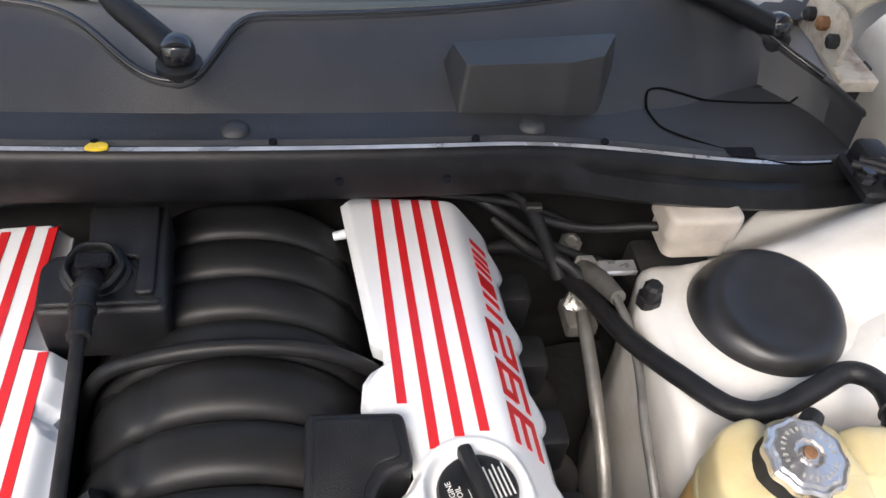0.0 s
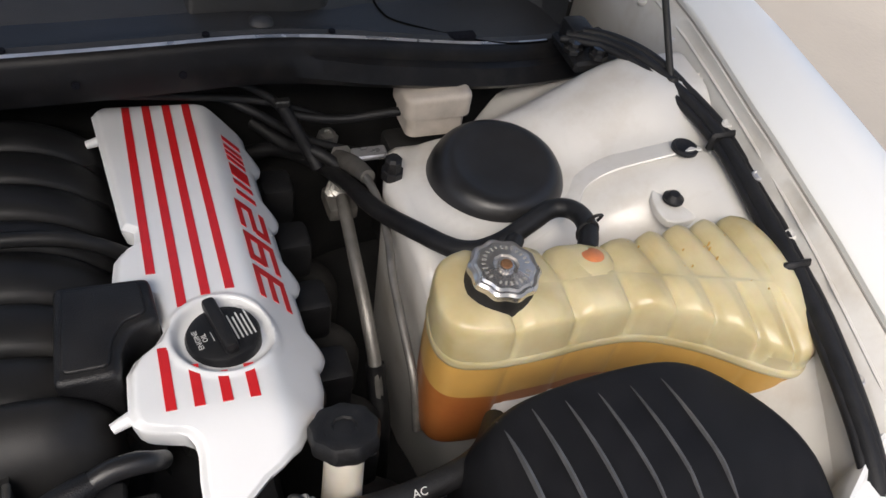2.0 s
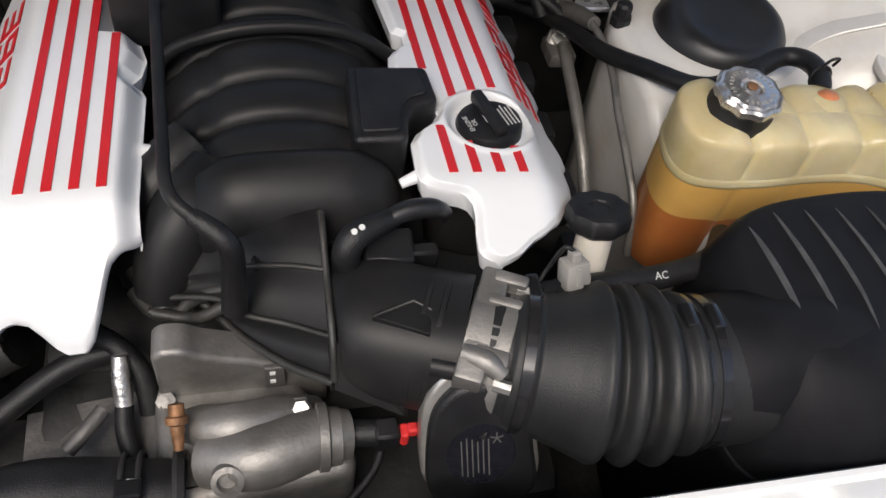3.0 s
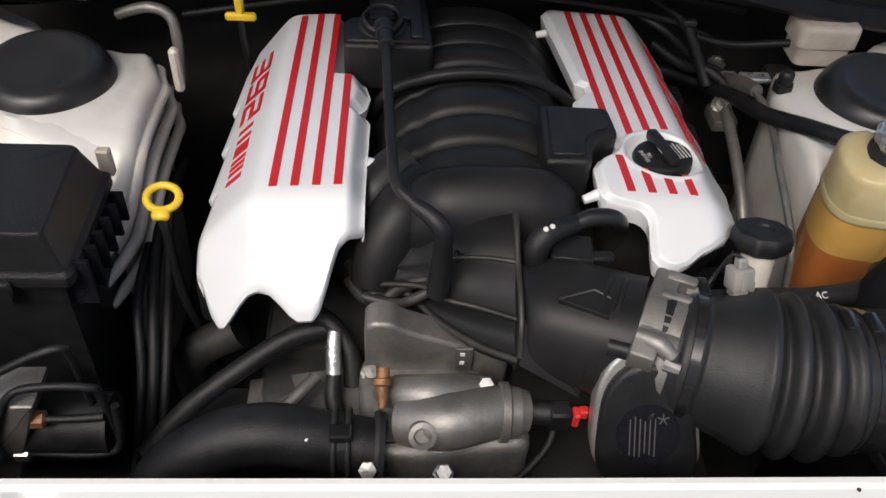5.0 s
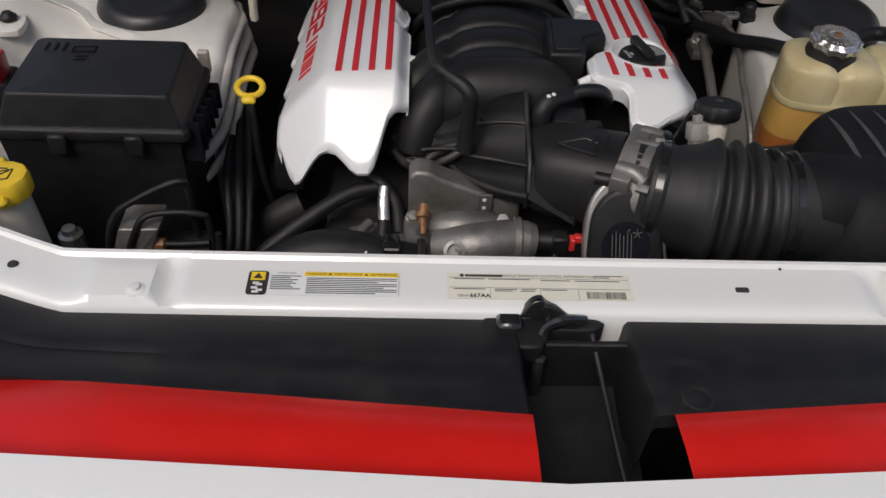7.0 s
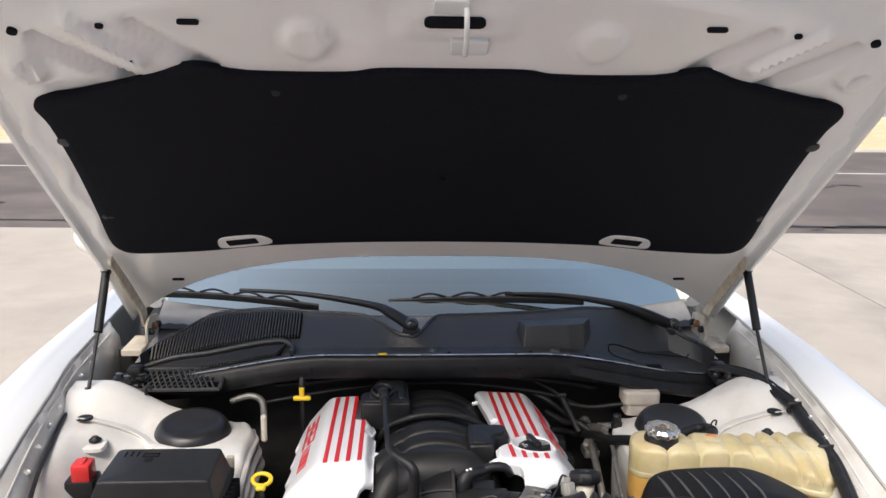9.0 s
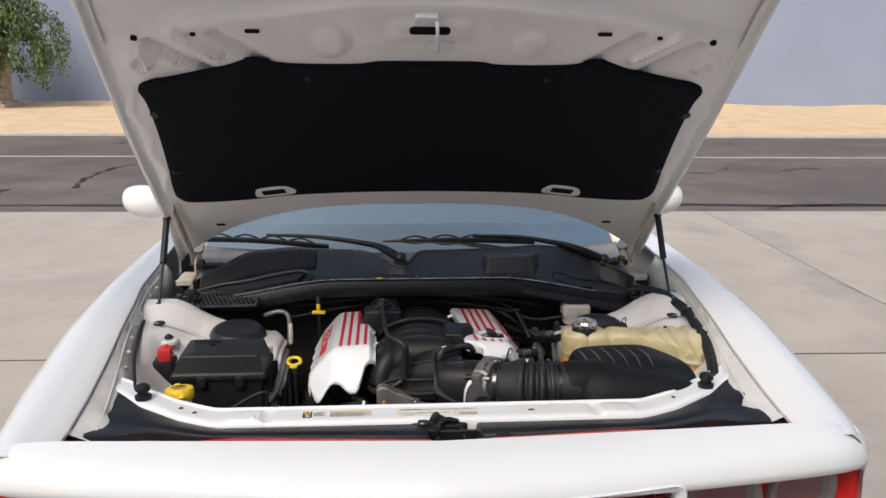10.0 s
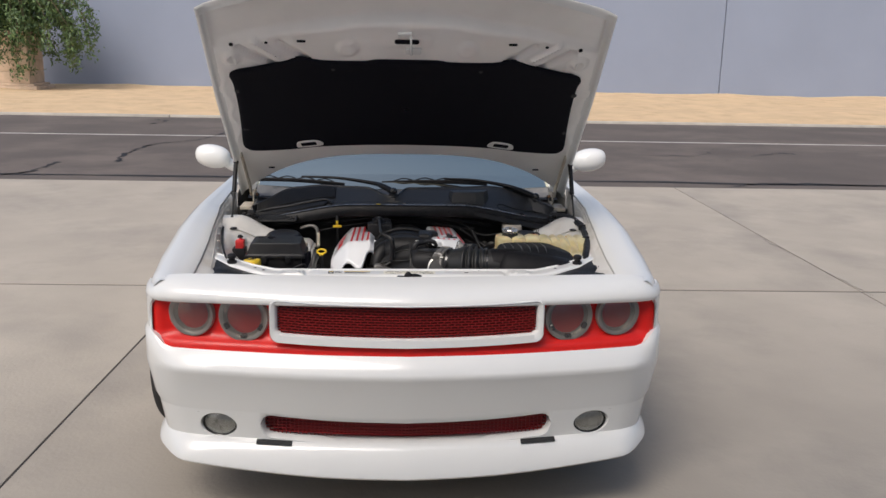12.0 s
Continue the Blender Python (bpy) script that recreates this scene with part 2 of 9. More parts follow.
def box(bm, lo, hi, bevel=0.0, seg=2, m=None):
    g = bmesh.ops.create_cube(bm, size=1)
    c, d = (Vector(lo) + Vector(hi)) / 2, Vector(hi) - Vector(lo)
    for v in g["verts"]:
        v.co = Vector((v.co.x * d.x, v.co.y * d.y, v.co.z * d.z)) + c
    if bevel:
        es = list({e for v in g["verts"] for e in v.link_edges})
        r = bmesh.ops.bevel(bm, geom=es, offset=bevel, segments=seg, affect="EDGES", profile=0.5)
        vs = list({v for f in r["faces"] for v in f.verts} | {v for v in g["verts"] if v.is_valid})
    else:
        vs = g["verts"]
    if m is not None:
        seen = {v for v in vs if v.is_valid}
        todo = list(seen)
        while todo:
            v = todo.pop()
            for e in v.link_edges:
                o = e.other_vert(v)
                if o not in seen:
                    seen.add(o)
                    todo.append(o)
        for v in seen:
            v.co = m @ v.co
    return bm


def revolve(bm, profile, seg=24, m=None, wob=None):
    """Turns (radius, height) about z, then moves it by m."""
    m = m or Matrix.Identity(4)
    rings = []
    for r, h in profile:
        rings.append([m @ Vector((r * (wob(a) if wob and r > 0.002 else 1) * math.cos(a), r * (wob(a) if wob and r > 0.002 else 1) * math.sin(a), h)) for a in (2 * math.pi * k / seg for k in range(seg))])
    loft(bm, rings, True, True)
    return bm


def prism(bm, outline, z0, z1, m=None, inset=0.0):
    """An upright block over a 2D outline; inset rounds its upper rim."""
    m = m or Matrix.Identity(4)
    pts = [Vector((p[0], p[1], 0)) for p in outline]
    c = sum(pts, Vector()) / len(pts)
    def ring(z, k):
        out, n = [], len(pts)
        for i in range(n):
            a, b, d = pts[i - 1], pts[i], pts[(i + 1) % n]
            t = (d - a)
            nrm = Vector((t.y, -t.x, 0))
            if nrm.length > 1e-9:
                nrm.normalize()
            out.append(m @ Vector((b.x - nrm.x * k, b.y - nrm.y * k, z)))
        return out
    area = sum(pts[i - 1].x * pts[i].y - pts[i].x * pts[i - 1].y for i in range(len(pts)))
    sg = 1 if area > 0 else -1
    if inset:
        s = 1 if z1 > z0 else -1
        rings = [ring(z0, 0)] + [ring(z1 - s * inset * (1 - math.sin(a)), sg * inset * (1 - math.cos(a))) for a in (0, radians(30), radians(60), radians(90))]
    else:
        rings = [ring(z0, 0), ring(z1, 0)]
    loft(bm, rings, True, True)
    return bm


def grid(bm, rows, thick=None, down=(0, 0, -1)):
    """An open sheet through rows of points; thick gives it a back a little lower, closed at the rims."""
    top = [[bm.verts.new(p) for p in r] for r in rows]
    for a, b in zip(top, top[1:]):
        for i in range(len(a) - 1):
            bm.faces.new((a[i], a[i + 1], b[i + 1], b[i]))
    if thick:
        d = Vector(down).normalized() * thick
        low = [[bm.verts.new(Vector(p) + d) for p in r] for r in rows]
        for a, b in zip(low, low[1:]):
            for i in range(len(a) - 1):
                bm.faces.new((a[i], b[i], b[i + 1], a[i + 1]))
        for t, l in ((top[0], low[0]), (top[-1], low[-1]), ([r[0] for r in top], [r[0] for r in low]), ([r[-1] for r in top], [r[-1] for r in low])):
            for i in range(len(t) - 1):
                bm.faces.new((t[i], l[i], l[i + 1], t[i + 1]))
    return bm


def lerp(a, b, t):
    return a + (b - a) * t


def sm(a, b, x):
    t = min(1, max(0, (x - a) / (b - a)))
    return t * t * (3 - 2 * t)


def table(keys, x):
    """Straight lines through (x, value) pairs."""
    if x <= keys[0][0]:
        return keys[0][1]
    for (a, p), (b, q) in zip(keys, keys[1:]):
        if x <= b:
            return p + (q - p) * (x - a) / (b - a)
    return keys[-1][1]


def axes(o, x, z):
    """The matrix with origin o, x axis along x, z axis near z."""
    x = Vector(x).normalized()
    z = Vector(z)
    z = (z - x * z.dot(x)).normalized()
    y = z.cross(x)
    return Matrix(((x.x, y.x, z.x, o[0]), (x.y, y.y, z.y, o[1]), (x.z, y.z, z.z, o[2]), (0, 0, 0, 1)))


def lettering(text, size, m, material, parent, thick=0.0004, shear=0.0, spacing=1.0, name="lettering", align="CENTER", bold=0.0):
    cu = bpy.data.curves.new(name, "FONT")
    cu.body, cu.size, cu.shear, cu.extrude, cu.space_character = text, size, shear, thick, spacing
    cu.align_x, cu.align_y, cu.offset, cu.resolution_u = align, "CENTER", bold, 2
    tmp = bpy.data.objects.new(name, cu)
    scene.collection.objects.link(tmp)
    me = bpy.data.meshes.new_from_object(tmp.evaluated_get(bpy.context.evaluated_depsgraph_get()))
    bpy.data.objects.remove(tmp)
    bpy.data.curves.remove(cu)
    me.transform(m)
    me.name = name
    me.materials.clear()
    return link_child(name, me, material, parent)


def link_child(name, me, material, parent, label=""):
    ob = link_mesh(name, me, material, None, label)
    if parent:
        ob.parent = parent
        if parent.parent is None and parent.type == "EMPTY":
            ob.matrix_parent_inverse = parent.matrix_basis.inverted()
    return ob


def plate(bm, m, w, h, t=0.0006):
    """A thin plate about the origin of m, w by h."""
    return box(bm, (-w / 2, -h / 2, 0), (w / 2, h / 2, t), m=m)


def spline2(pts, n=4, closed=True):
    return [(p.x, p.y) for p in spline([(x, y, 0) for x, y in pts], n, closed)]


def chamfer2(pts, r=0.006, n=3):
    """A 2D outline with every corner rounded by r."""
    out, m = [], len(pts)
    for i in range(m):
        a, b, c = Vector(pts[i - 1]), Vector(pts[i]), Vector(pts[(i + 1) % m])
        d = min(r, (a - b).length * 0.45, (c - b).length * 0.45)
        p, q = b + (a - b).normalized() * d, b + (c - b).normalized() * d
        for k in range(n + 1):
            t = k / n
            w = p * (1 - t) ** 2 + b * 2 * t * (1 - t) + q * t * t
            out.append((w.x, w.y))
    return out

# ---- the yard, the road and the wall ----
YARD = Matrix.Rotation(-0.03, 4, "Z")


def yard(u, v, z=0.0):
    return YARD @ Vector((u, v, z))


def build_ground():
    bm = B()
    n = 24
    g = [[yard(lerp(-400, 400, i / n), lerp(-400, 400, j / n), -0.06) for i in range(n + 1)] for j in range(n + 1)]
    grid(bm, g)
    return tagged(part("ground", bm, M_SAND, None), "pale dry earth reaching to the horizon", "ground", kind="structure")


def build_pavement():
    bm = B()
    grid(bm, [[yard(u, v, -0.005) for u in (-36.5, 38)] for v in (-26, 8.05)], 0.04)
    base = tagged(part("pavement", bm, M_TAR, None, smooth=0), "pale concrete forecourt cast in large slabs with dark joints", "pavement", kind="structure")
    data = bpy.data.meshes.new("slab")
    bm = B()
    box(bm, (-2.4800, -2.412, -0.05), (2.4800, 2.412, 0), 0.002, 1)
    bm.to_mesh(data)
    bm.free()
    data.materials.append(M_CONCRETE)
    for i in range(-7, 7):
        for j in range(-6, 1):
            ob = new("slab", data)
            ob.parent = base
            ob.matrix_basis = YARD @ pose(-1.62 + 4.97 * (i + 0.5), 3.2 + 4.85 * (j + 0.5), random.uniform(-0.002, 0.0), 0, 0, 180 * ((i + j) % 2))
    return base


def ribbon(bm, pts, w, z, seed, shake):
    rng = random.Random(seed)
    path = spline([(*p, z) for p in pts], 9)
    rows = []
    for i, p in enumerate(path):
        q = p + Vector((rng.uniform(-1, 1), rng.uniform(-1, 1), 0)) * shake
        ww = w * rng.uniform(0.3, 1.3)
        rows.append([YARD @ (q + Vector((-ww * 0.6, -ww, 0))), YARD @ (q + Vector((ww * 0.6, ww, 0)))])
    grid(bm, rows)


def build_road():
    bm = B()
    grid(bm, [[yard(lerp(-120, 120, i / 40), v, -0.02) for i in range(41)] for v in np.linspace(8.06, 17.9, 9)], 0.05)
    road = tagged(part("road", bm, M_ASPHALT, None), "worn brown-grey asphalt road with cracks and patches", "road", kind="structure")
    bm = B()
    grid(bm, [[yard(lerp(-120, 120, i / 60), v + 0.03 * math.sin(i * 1.3), -0.017) for i in range(61)] for v in (13.72, 13.84)])
    part("centre_line", bm, M_LINE, road, "faded white painted line", 0)
    for k, (pts, w) in enumerate((([(-5.5, 8.5), (-5.3, 8.9), (-5.35, 9.8)], 0.05), ([(-4.5, 9.9), (-4.7, 10.8), (-4.7, 11.8), (-4.6, 12.4), (-4.1, 13.1), (-3.9, 14.5)], 0.05), ([(-5.9, 16.1), (-5.8, 16.8), (-6.1, 17.2)], 0.06),
                                  ([(4.3, 8.3), (4.9, 8.6), (6.6, 8.55), (9.0, 8.7)], 0.05), ([(5.8, 11.7), (6.5, 12.2), (6.7, 12.0)], 0.05), ([(4.0, 11.6), (4.9, 11.7), (5.5, 12.8)], 0.03), ([(3.3, 5.0), (3.35, 4.1), (3.38, 3.1)], 0.004), ([(-9.0, 8.5), (0.0, 8.6), (9.0, 8.45)], 0.06))):
        bm = B()
        ribbon(bm, pts, w, -0.016 if pts[0][1] > 8 else 0.0025, 40 + k, 0.06 if pts[0][1] > 8 else 0.02)
        part("crack", bm, M_TAR, road, "dark tar-filled crack", 0)
    bm = B()
    for k in range(14):
        box(bm, (-60 + k * 9, 17.9, -0.05), (-60 + k * 9 + 8.97, 18.05, 0.035), 0.012, 1, YARD)
    tagged(part("kerb", bm, M_KERB, None), "low pale concrete kerb along the road", "kerb", kind="structure")


def build_verge():
    bm = B()
    rows = []
    for j in range(29):
        v = lerp(18.05, 31.6, j / 28)
        row = []
        for i in range(161):
            u = lerp(-70, 70, i / 160)
            h = 0.10 * sm(18.05, 20.5, v) * (0.6 + noise.noise(Vector((u * 0.35, v * 0.5, 3)))) + 0.05 * noise.noise(Vector((u * 1.4, v * 1.6, 7))) * sm(18.05, 19, v)
            row.append(yard(u, v, 0.005 + max(0, h)))
        rows.append(row)
    grid(bm, rows)
    tagged(part("sand_verge", bm, M_SAND, None), "strip of dry orange sand and dead grass beside the road", "sand strip", kind="structure")


def build_wall():
    base = None
    data = bpy.data.meshes.new("wall_panel")
    bm = B()
    box(bm, (-14.985, 0, -0.1), (14.985, 0.28, 7.2), 0.012, 1)
    bm.to_mesh(data)
    bm.free()
    data.materials.append(M_WALL)
    bm = B()
    grid(bm, [[yard(-74, 31.62, -0.1), yard(74, 31.62, -0.1)], [yard(-74, 31.62, 7.15), yard(74, 31.62, 7.15)]], 0.2, (0, 1, 0))
    base = tagged(part("wall_far", bm, M_DARK, None, smooth=0), "long blue-grey painted concrete building wall with panel joints", "wall", kind="structure")
    for k in range(-3, 3):
        ob = new("wall_panel", data)
        ob.parent = base
        ob.matrix_basis = YARD @ pose(12.02 + 30.0 * (k + 0.5), 31.5, 0)


def build_planter():
    x, y = -13.55, 28.9
    p = thing("planter", "tall square sandstone planter on a stepped plinth", "planter", (x, y, 0))
    bm = B()
    box(bm, (x - 0.95, y - 0.85, 0), (x + 0.95, y + 0.85, 0.16), 0.02)
    box(bm, (x - 0.82, y - 0.72, 0.16), (x + 0.82, y + 0.72, 0.24), 0.02)
    part("plinth", bm, M_STONE, p)
    for k in range(4):
        bm = B()
        z0 = 0.24 + k * 0.42
        box(bm, (x - 0.66, y - 0.66, z0), (x + 0.66, y + 0.66, z0 + 0.412), 0.012)
        part("stone_course", bm, M_STONE, p)
    bm = B()
    box(bm, (x - 0.72, y - 0.72, 1.92), (x + 0.72, y + 0.72, 2.04), 0.02)
    part("coping", bm, M_STONE, p)
    rng = random.Random(5)
    t = thing("weeping_shrub", "drooping green shrub with feathery leaves over the planter", "shrub", (x + 0.2, y, 2.0))
    bm = B()
    tips = []
    for k in range(80):
        a = rng.uniform(0, 2 * math.pi)
        reach = rng.uniform(0.4, 2.6)
        h = rng.uniform(0.4, 2.8)
        p0 = Vector((x + 0.1, y, 1.95))
        p1 = p0 + Vector((math.cos(a) * reach * 0.4, math.sin(a) * reach * 0.35, h))
        p2 = p0 + Vector((math.cos(a) * reach, math.sin(a) * reach * 0.7, h * rng.uniform(0.2, 0.8)))
        p3 = p2 + Vector((math.cos(a) * 0.25, math.sin(a) * 0.15, -rng.uniform(0.5, 1.7)))
        pts = [p0, p1, p2, p3]
        tube(bm, pts, [0.03, 0.018, 0.01, 0.004], 5, 5)
        tips.append(spline(pts, 12))
    part("branches", bm, M_BARK, t)
    bm = B()
    for path in tips:
        for i in range(10, len(path)):
            for _ in range(9):
                c = path[i] + Vector((rng.gauss(0, 0.13), rng.gauss(0, 0.13), rng.gauss(0, 0.13)))
                d = Vector((rng.gauss(0, 0.5), rng.gauss(0, 0.5), rng.uniform(-1.2, 0.1))).normalized() * rng.uniform(0.10, 0.26)
                w = d.cross(Vector((rng.gauss(0, 1), rng.gauss(0, 1), rng.gauss(0, 1)))).normalized() * rng.uniform(0.020, 0.042)
                vs = [bm.verts.new(q) for q in (c - d * 0.5, c + w, c + d * 0.5, c - w)]
                bm.faces.new(vs)
    part("crown", bm, M_LEAF, t, "mass of small narrow green leaves", 0)


def build_shade_wall():
    # unseen wall added behind the walk: it shades the forecourt and bounces light back
    bm = B()
    box(bm, (-4.2, -4.75, -0.05), (15.0, -4.40, 5.6), 0.01, 1)
    tagged(part("wall_shade", bm, M_STUCCO, None, smooth=0), "unseen plain beige wall added behind the walk to shade the forecourt", "wall", kind="structure")


build_shade_wall()
build_ground()
build_pavement()
build_road()
build_verge()
build_wall()
build_planter()

# ---- the car's body ----
CAR = thing("car", "white two-door muscle car with red trim and its hood propped open", "car", (0, 0.95, 0))
PLAN = spline([(0, 0, 0), (0.3, 0.018, 0), (0.6, 0.06, 0), (0.8, 0.098, 0), (0.900, 0.130, 0), (0.942, 0.18, 0), (0.968, 0.27, 0), (0.980, 0.44, 0)], 16)
_len = [0.0]
for _a, _b in zip(PLAN, PLAN[1:]):
    _len.append(_len[-1] + (_b - _a).length)


def nose(s, out=0.0, z=0.0):
    """A point on the nose's plan, s metres round from the middle (minus: to the other side), pushed out by a distance."""
    a = min(abs(s), _len[-1] - 1e-6)
    k = max(i for i in range(len(_len)) if _len[i] <= a)
    k = min(k, len(PLAN) - 2)
    f = (a - _len[k]) / (_len[k + 1] - _len[k])
    p = PLAN[k].lerp(PLAN[k + 1], f)
    t = (PLAN[min(k + 2, len(PLAN) - 1)] - PLAN[max(k - 1, 0)]).normalized()
    n = Vector((t.y, -t.x, 0))
    p = p + n * out
    return Vector((p.x if s >= 0 else -p.x, p.y, z))


def wrap(bm, s0, s1, profile, n=40, closed=False):
    """Sweeps a profile of (out, z) round the nose; the profile may change with s."""
    rows = []
    for i in range(n + 1):
        s = lerp(s0, s1, i / n)
        pr = profile(s) if callable(profile) else profile
        rows.append([nose(s, o, z) for o, z in pr])
    loft(bm, rows, closed, closed)
    return bm


SEND = _len[-1]


def build_fascia():
    # header above the lamps, from the hood's gap to the bezel's upper rim
    bm = B()
    rows = []
    for i in range(61):
        s = lerp(-1.085, 1.085, i / 60)
        f = nose(s)
        a = abs(f.x)
        zb = table([(0, 0.917), (0.80, 0.918), (0.86, 0.914), (0.91, 0.895), (0.95, 0.868)], a)
        yb = max(f.y + 0.02, table([(0, 0.146), (0.87, 0.192), (0.95, 0.245)], a))
        back = Vector((f.x * (0.985 if a > 0.9 else 1), yb, zb))
        zt = 0.850 - 0.012 * (a / 0.9) ** 2
        lip = Vector((f.x, f.y, zt))
        mid = back.lerp(lip, 0.62) + Vector((0, -0.012, 0.018))
        near = back.lerp(lip, 0.90) + Vector((0, -0.012, 0.008))
        inn = nose(s, -0.035, zt + 0.004)
        low = back + Vector((0, 0.004, -0.03))
        rows.append([low, back, back.lerp(mid, 0.5) + Vector((0, 0, 0.005)), mid, near, lip, nose(s, -0.006, zt - 0.006), inn])
    grid(bm, rows)
    fa = part("front_fascia", bm, M_PAINT, CAR, "white painted front fascia", 50)
    # bumper below the lamps
    bm = B()

    def bumper(s):
        a = abs(nose(s).x)
        t = sm(0.80, 0.935, a)
        top = 0.664 + 0.050 * sm(0.86, 0.935, a)
        return [(-0.05, top - 0.012), (-0.012, top - 0.004), (-0.001, top + 0.001), (0.012, top - 0.012), lerp2((0.046, 0.612), (0.012, 0.63), t), lerp2((0.050, 0.600), (0.013, 0.60), t), lerp2((0.044, 0.585), (0.012, 0.58), t),
                lerp2((0.024, 0.52), (0.000, 0.52), t), (0.0105 - 0.020 * t, 0.465), (0.003 - 0.026 * t, 0.436)]

    def lerp2(p, q, t):
        return (lerp(p[0], q[0], t), lerp(p[1], q[1], t))

    wrap(bm, -SEND + 0.02, SEND - 0.02, bumper, 80)
    part("bumper", bm, M_PAINT, CAR, "white bumper skin with a soft crease", 50)
    # skin round the lower opening and the fog lamps
    bm = B()
    def depth(s, z):
        return -0.016 + 0.019 * (z - 0.323) / 0.114 - 0.026 * sm(0.80, 0.935, abs(nose(s).x))

    def band(s):
        return [(depth(s, z), z) for z in (0.437, 0.405, 0.365, 0.323)]
    for sg in (-1, 1):
        wrap(bm, sg * 0.535, sg * 0.62, band, 8)
        wrap(bm, sg * 0.77, sg * 1.14, band, 20)
        wrap(bm, sg * 0.62, sg * 0.77, lambda s: [(depth(s, z), z) for z in (0.437, 0.4249)], 10)
        # round well of the fog lamp, cut through the skin
        rows = []
        for i in range(65):
            a = 2 * math.pi * i / 64
            c, d = math.cos(a), math.sin(a)
            k = 1 / max(abs(c) / 0.075, abs(d) / 0.051)
            ring = []
            for u, v, dd in ((k * c, k * d, 0), (0.070 * c, 0.0495 * d, 0), (0.068 * c, 0.048 * d, -0.003), (0.067 * c, 0.047 * d, -0.012), (0.066 * c, 0.047 * d, -0.05)):
                if abs(v) > 0.0505:
                    v = 0.051 if v > 0 else -0.051
                s, z = 0.695 + u, 0.374 + v
                ring.append(nose(sg * s, depth(s, z) + dd, z))
            rows.append(ring)
        grid(bm, rows)
    def opening(s):
        m = 0.364 + 0.018 * (s / 0.53) ** 2
        h = 0.042 * math.sqrt(max(0.0, 1 - (max(0.0, abs(s) - 0.492) / 0.045) ** 2))
        return m, h

    def above(s):
        m, h = opening(s)
        return [(0.003, 0.4365), (-0.002, m + h + 0.005), (-0.008, m + h + 0.001), (-0.017, m + h), (-0.075, m + h - 0.002)]

    def below(s):
        m, h = opening(s)
        return [(-0.075, m - h + 0.002), (-0.016, m - h), (-0.010, m - h - 0.004), (-0.012, 0.318)]
    wrap(bm, -0.537, 0.537, above, 90)
    wrap(bm, -0.537, 0.537, below, 90)
    part("lower_skin", bm, M_PAINT, CAR, "white lower bumper skin", 50)
    # chin spoiler
    bm = B()

    def lip(s):
        a = abs(nose(s).x)
        t = 1.1 * sm(0.80, 0.93, a)
        b = 0.205 + 0.045 * (a / 0.9) ** 2
        return [(-0.06, 0.330), (-0.010 - 0.034 * t, 0.325), (0.010 - 0.042 * t, 0.308), (0.044 - 0.058 * t, b + 0.030), (0.048 - 0.058 * t, b + 0.010), (0.038 - 0.058 * t, b), (-0.10, b + 0.004), (-0.10, 0.30)]
    wrap(bm, -1.12, 1.12, lip, 80, True)
    part("chin_spoiler", bm, M_PAINT, CAR, "white chin spoiler with a sharp lower edge", 45)
    # ends of the lamp opening: white corners with a rounded inner edge
    for sg in (-1, 1):
        bm = B()
        rows = []
        for k in range(19):
            z = lerp(0.655, 0.866, k / 18)
            s0 = 0.988 - 0.085 * abs((z - 0.752) / 0.100) ** 2.2
            o = -0.010 * sm(0.84, 0.866, z)
            rows.append([nose(sg * s0, -0.018, z)] + [nose(sg * lerp(s0, SEND, f), o - 0.004 * (1 - sm(0, 0.08, f)), z) for f in (0, 0.03, 0.1, 0.25, 0.5, 0.75, 1)])
        grid(bm, rows)
        part("fascia_corner", bm, M_PAINT, CAR, "", 50)
    # red bezel: back panel, upper shelf and lower strip
    bm = B()
    def bezel(s):
        e = 0.044 * sm(0.875, 0.965, abs(s))
        return [(-0.10, 0.852), (-0.058 + e, 0.850), (-0.056 + e, 0.72), (-0.050 + e * 0.9, 0.70), (-0.028 + e * 0.4, 0.69), (-0.012, 0.672), (-0.014, 0.655)]
    wrap(bm, -1.03, 1.03, bezel, 90)
    part("lamp_bezel", bm, M_RED, CAR, "glossy red lamp and grille bezel", 50)
    bm = B()
    for sg, e in ((-1, -0.016), (1, 0.118)):
        rows = []
        for i in range(15):
            x = lerp(e, sg * 0.76, i / 14)
            rows.append([(x, max(yy + 0.078 * abs(x - 0.04) * sm(0.10, 0.24, yy), nose(x).y + 0.058), zz - 0.035 * sm(0.42, 0.74, abs(x))) for yy, zz in ((0.252, 0.860), (0.241, 0.874), (0.20, 0.879), (0.13, 0.880), (0.06, 0.870))])
        grid(bm, rows)
    part("bezel_shelf", bm, M_RED, CAR, "red upper shelf behind the header", 60)


def rounded(w, h, r, n=5):
    """A rounded rectangle about the origin."""
    out = []
    for cx, cy, a0 in ((w / 2 - r, h / 2 - r, 0), (-w / 2 + r, h / 2 - r, 90), (-w / 2 + r, -h / 2 + r, 180), (w / 2 - r, -h / 2 + r, 270)):
        for k in range(n + 1):
            a = radians(a0 + 90 * k / n)
            out.append((cx + r * math.cos(a), cy + r * math.sin(a)))
    return out


M_ALUPALE = mat("frosted_reflector", (0.55, 0.55, 0.53), 0.3, metal=0.6, var=0.2, scale=40)
M_GRILLE = mat("dull_red_mesh_paint", (0.25, 0.012, 0.012), 0.45, var=0.15, scale=60)


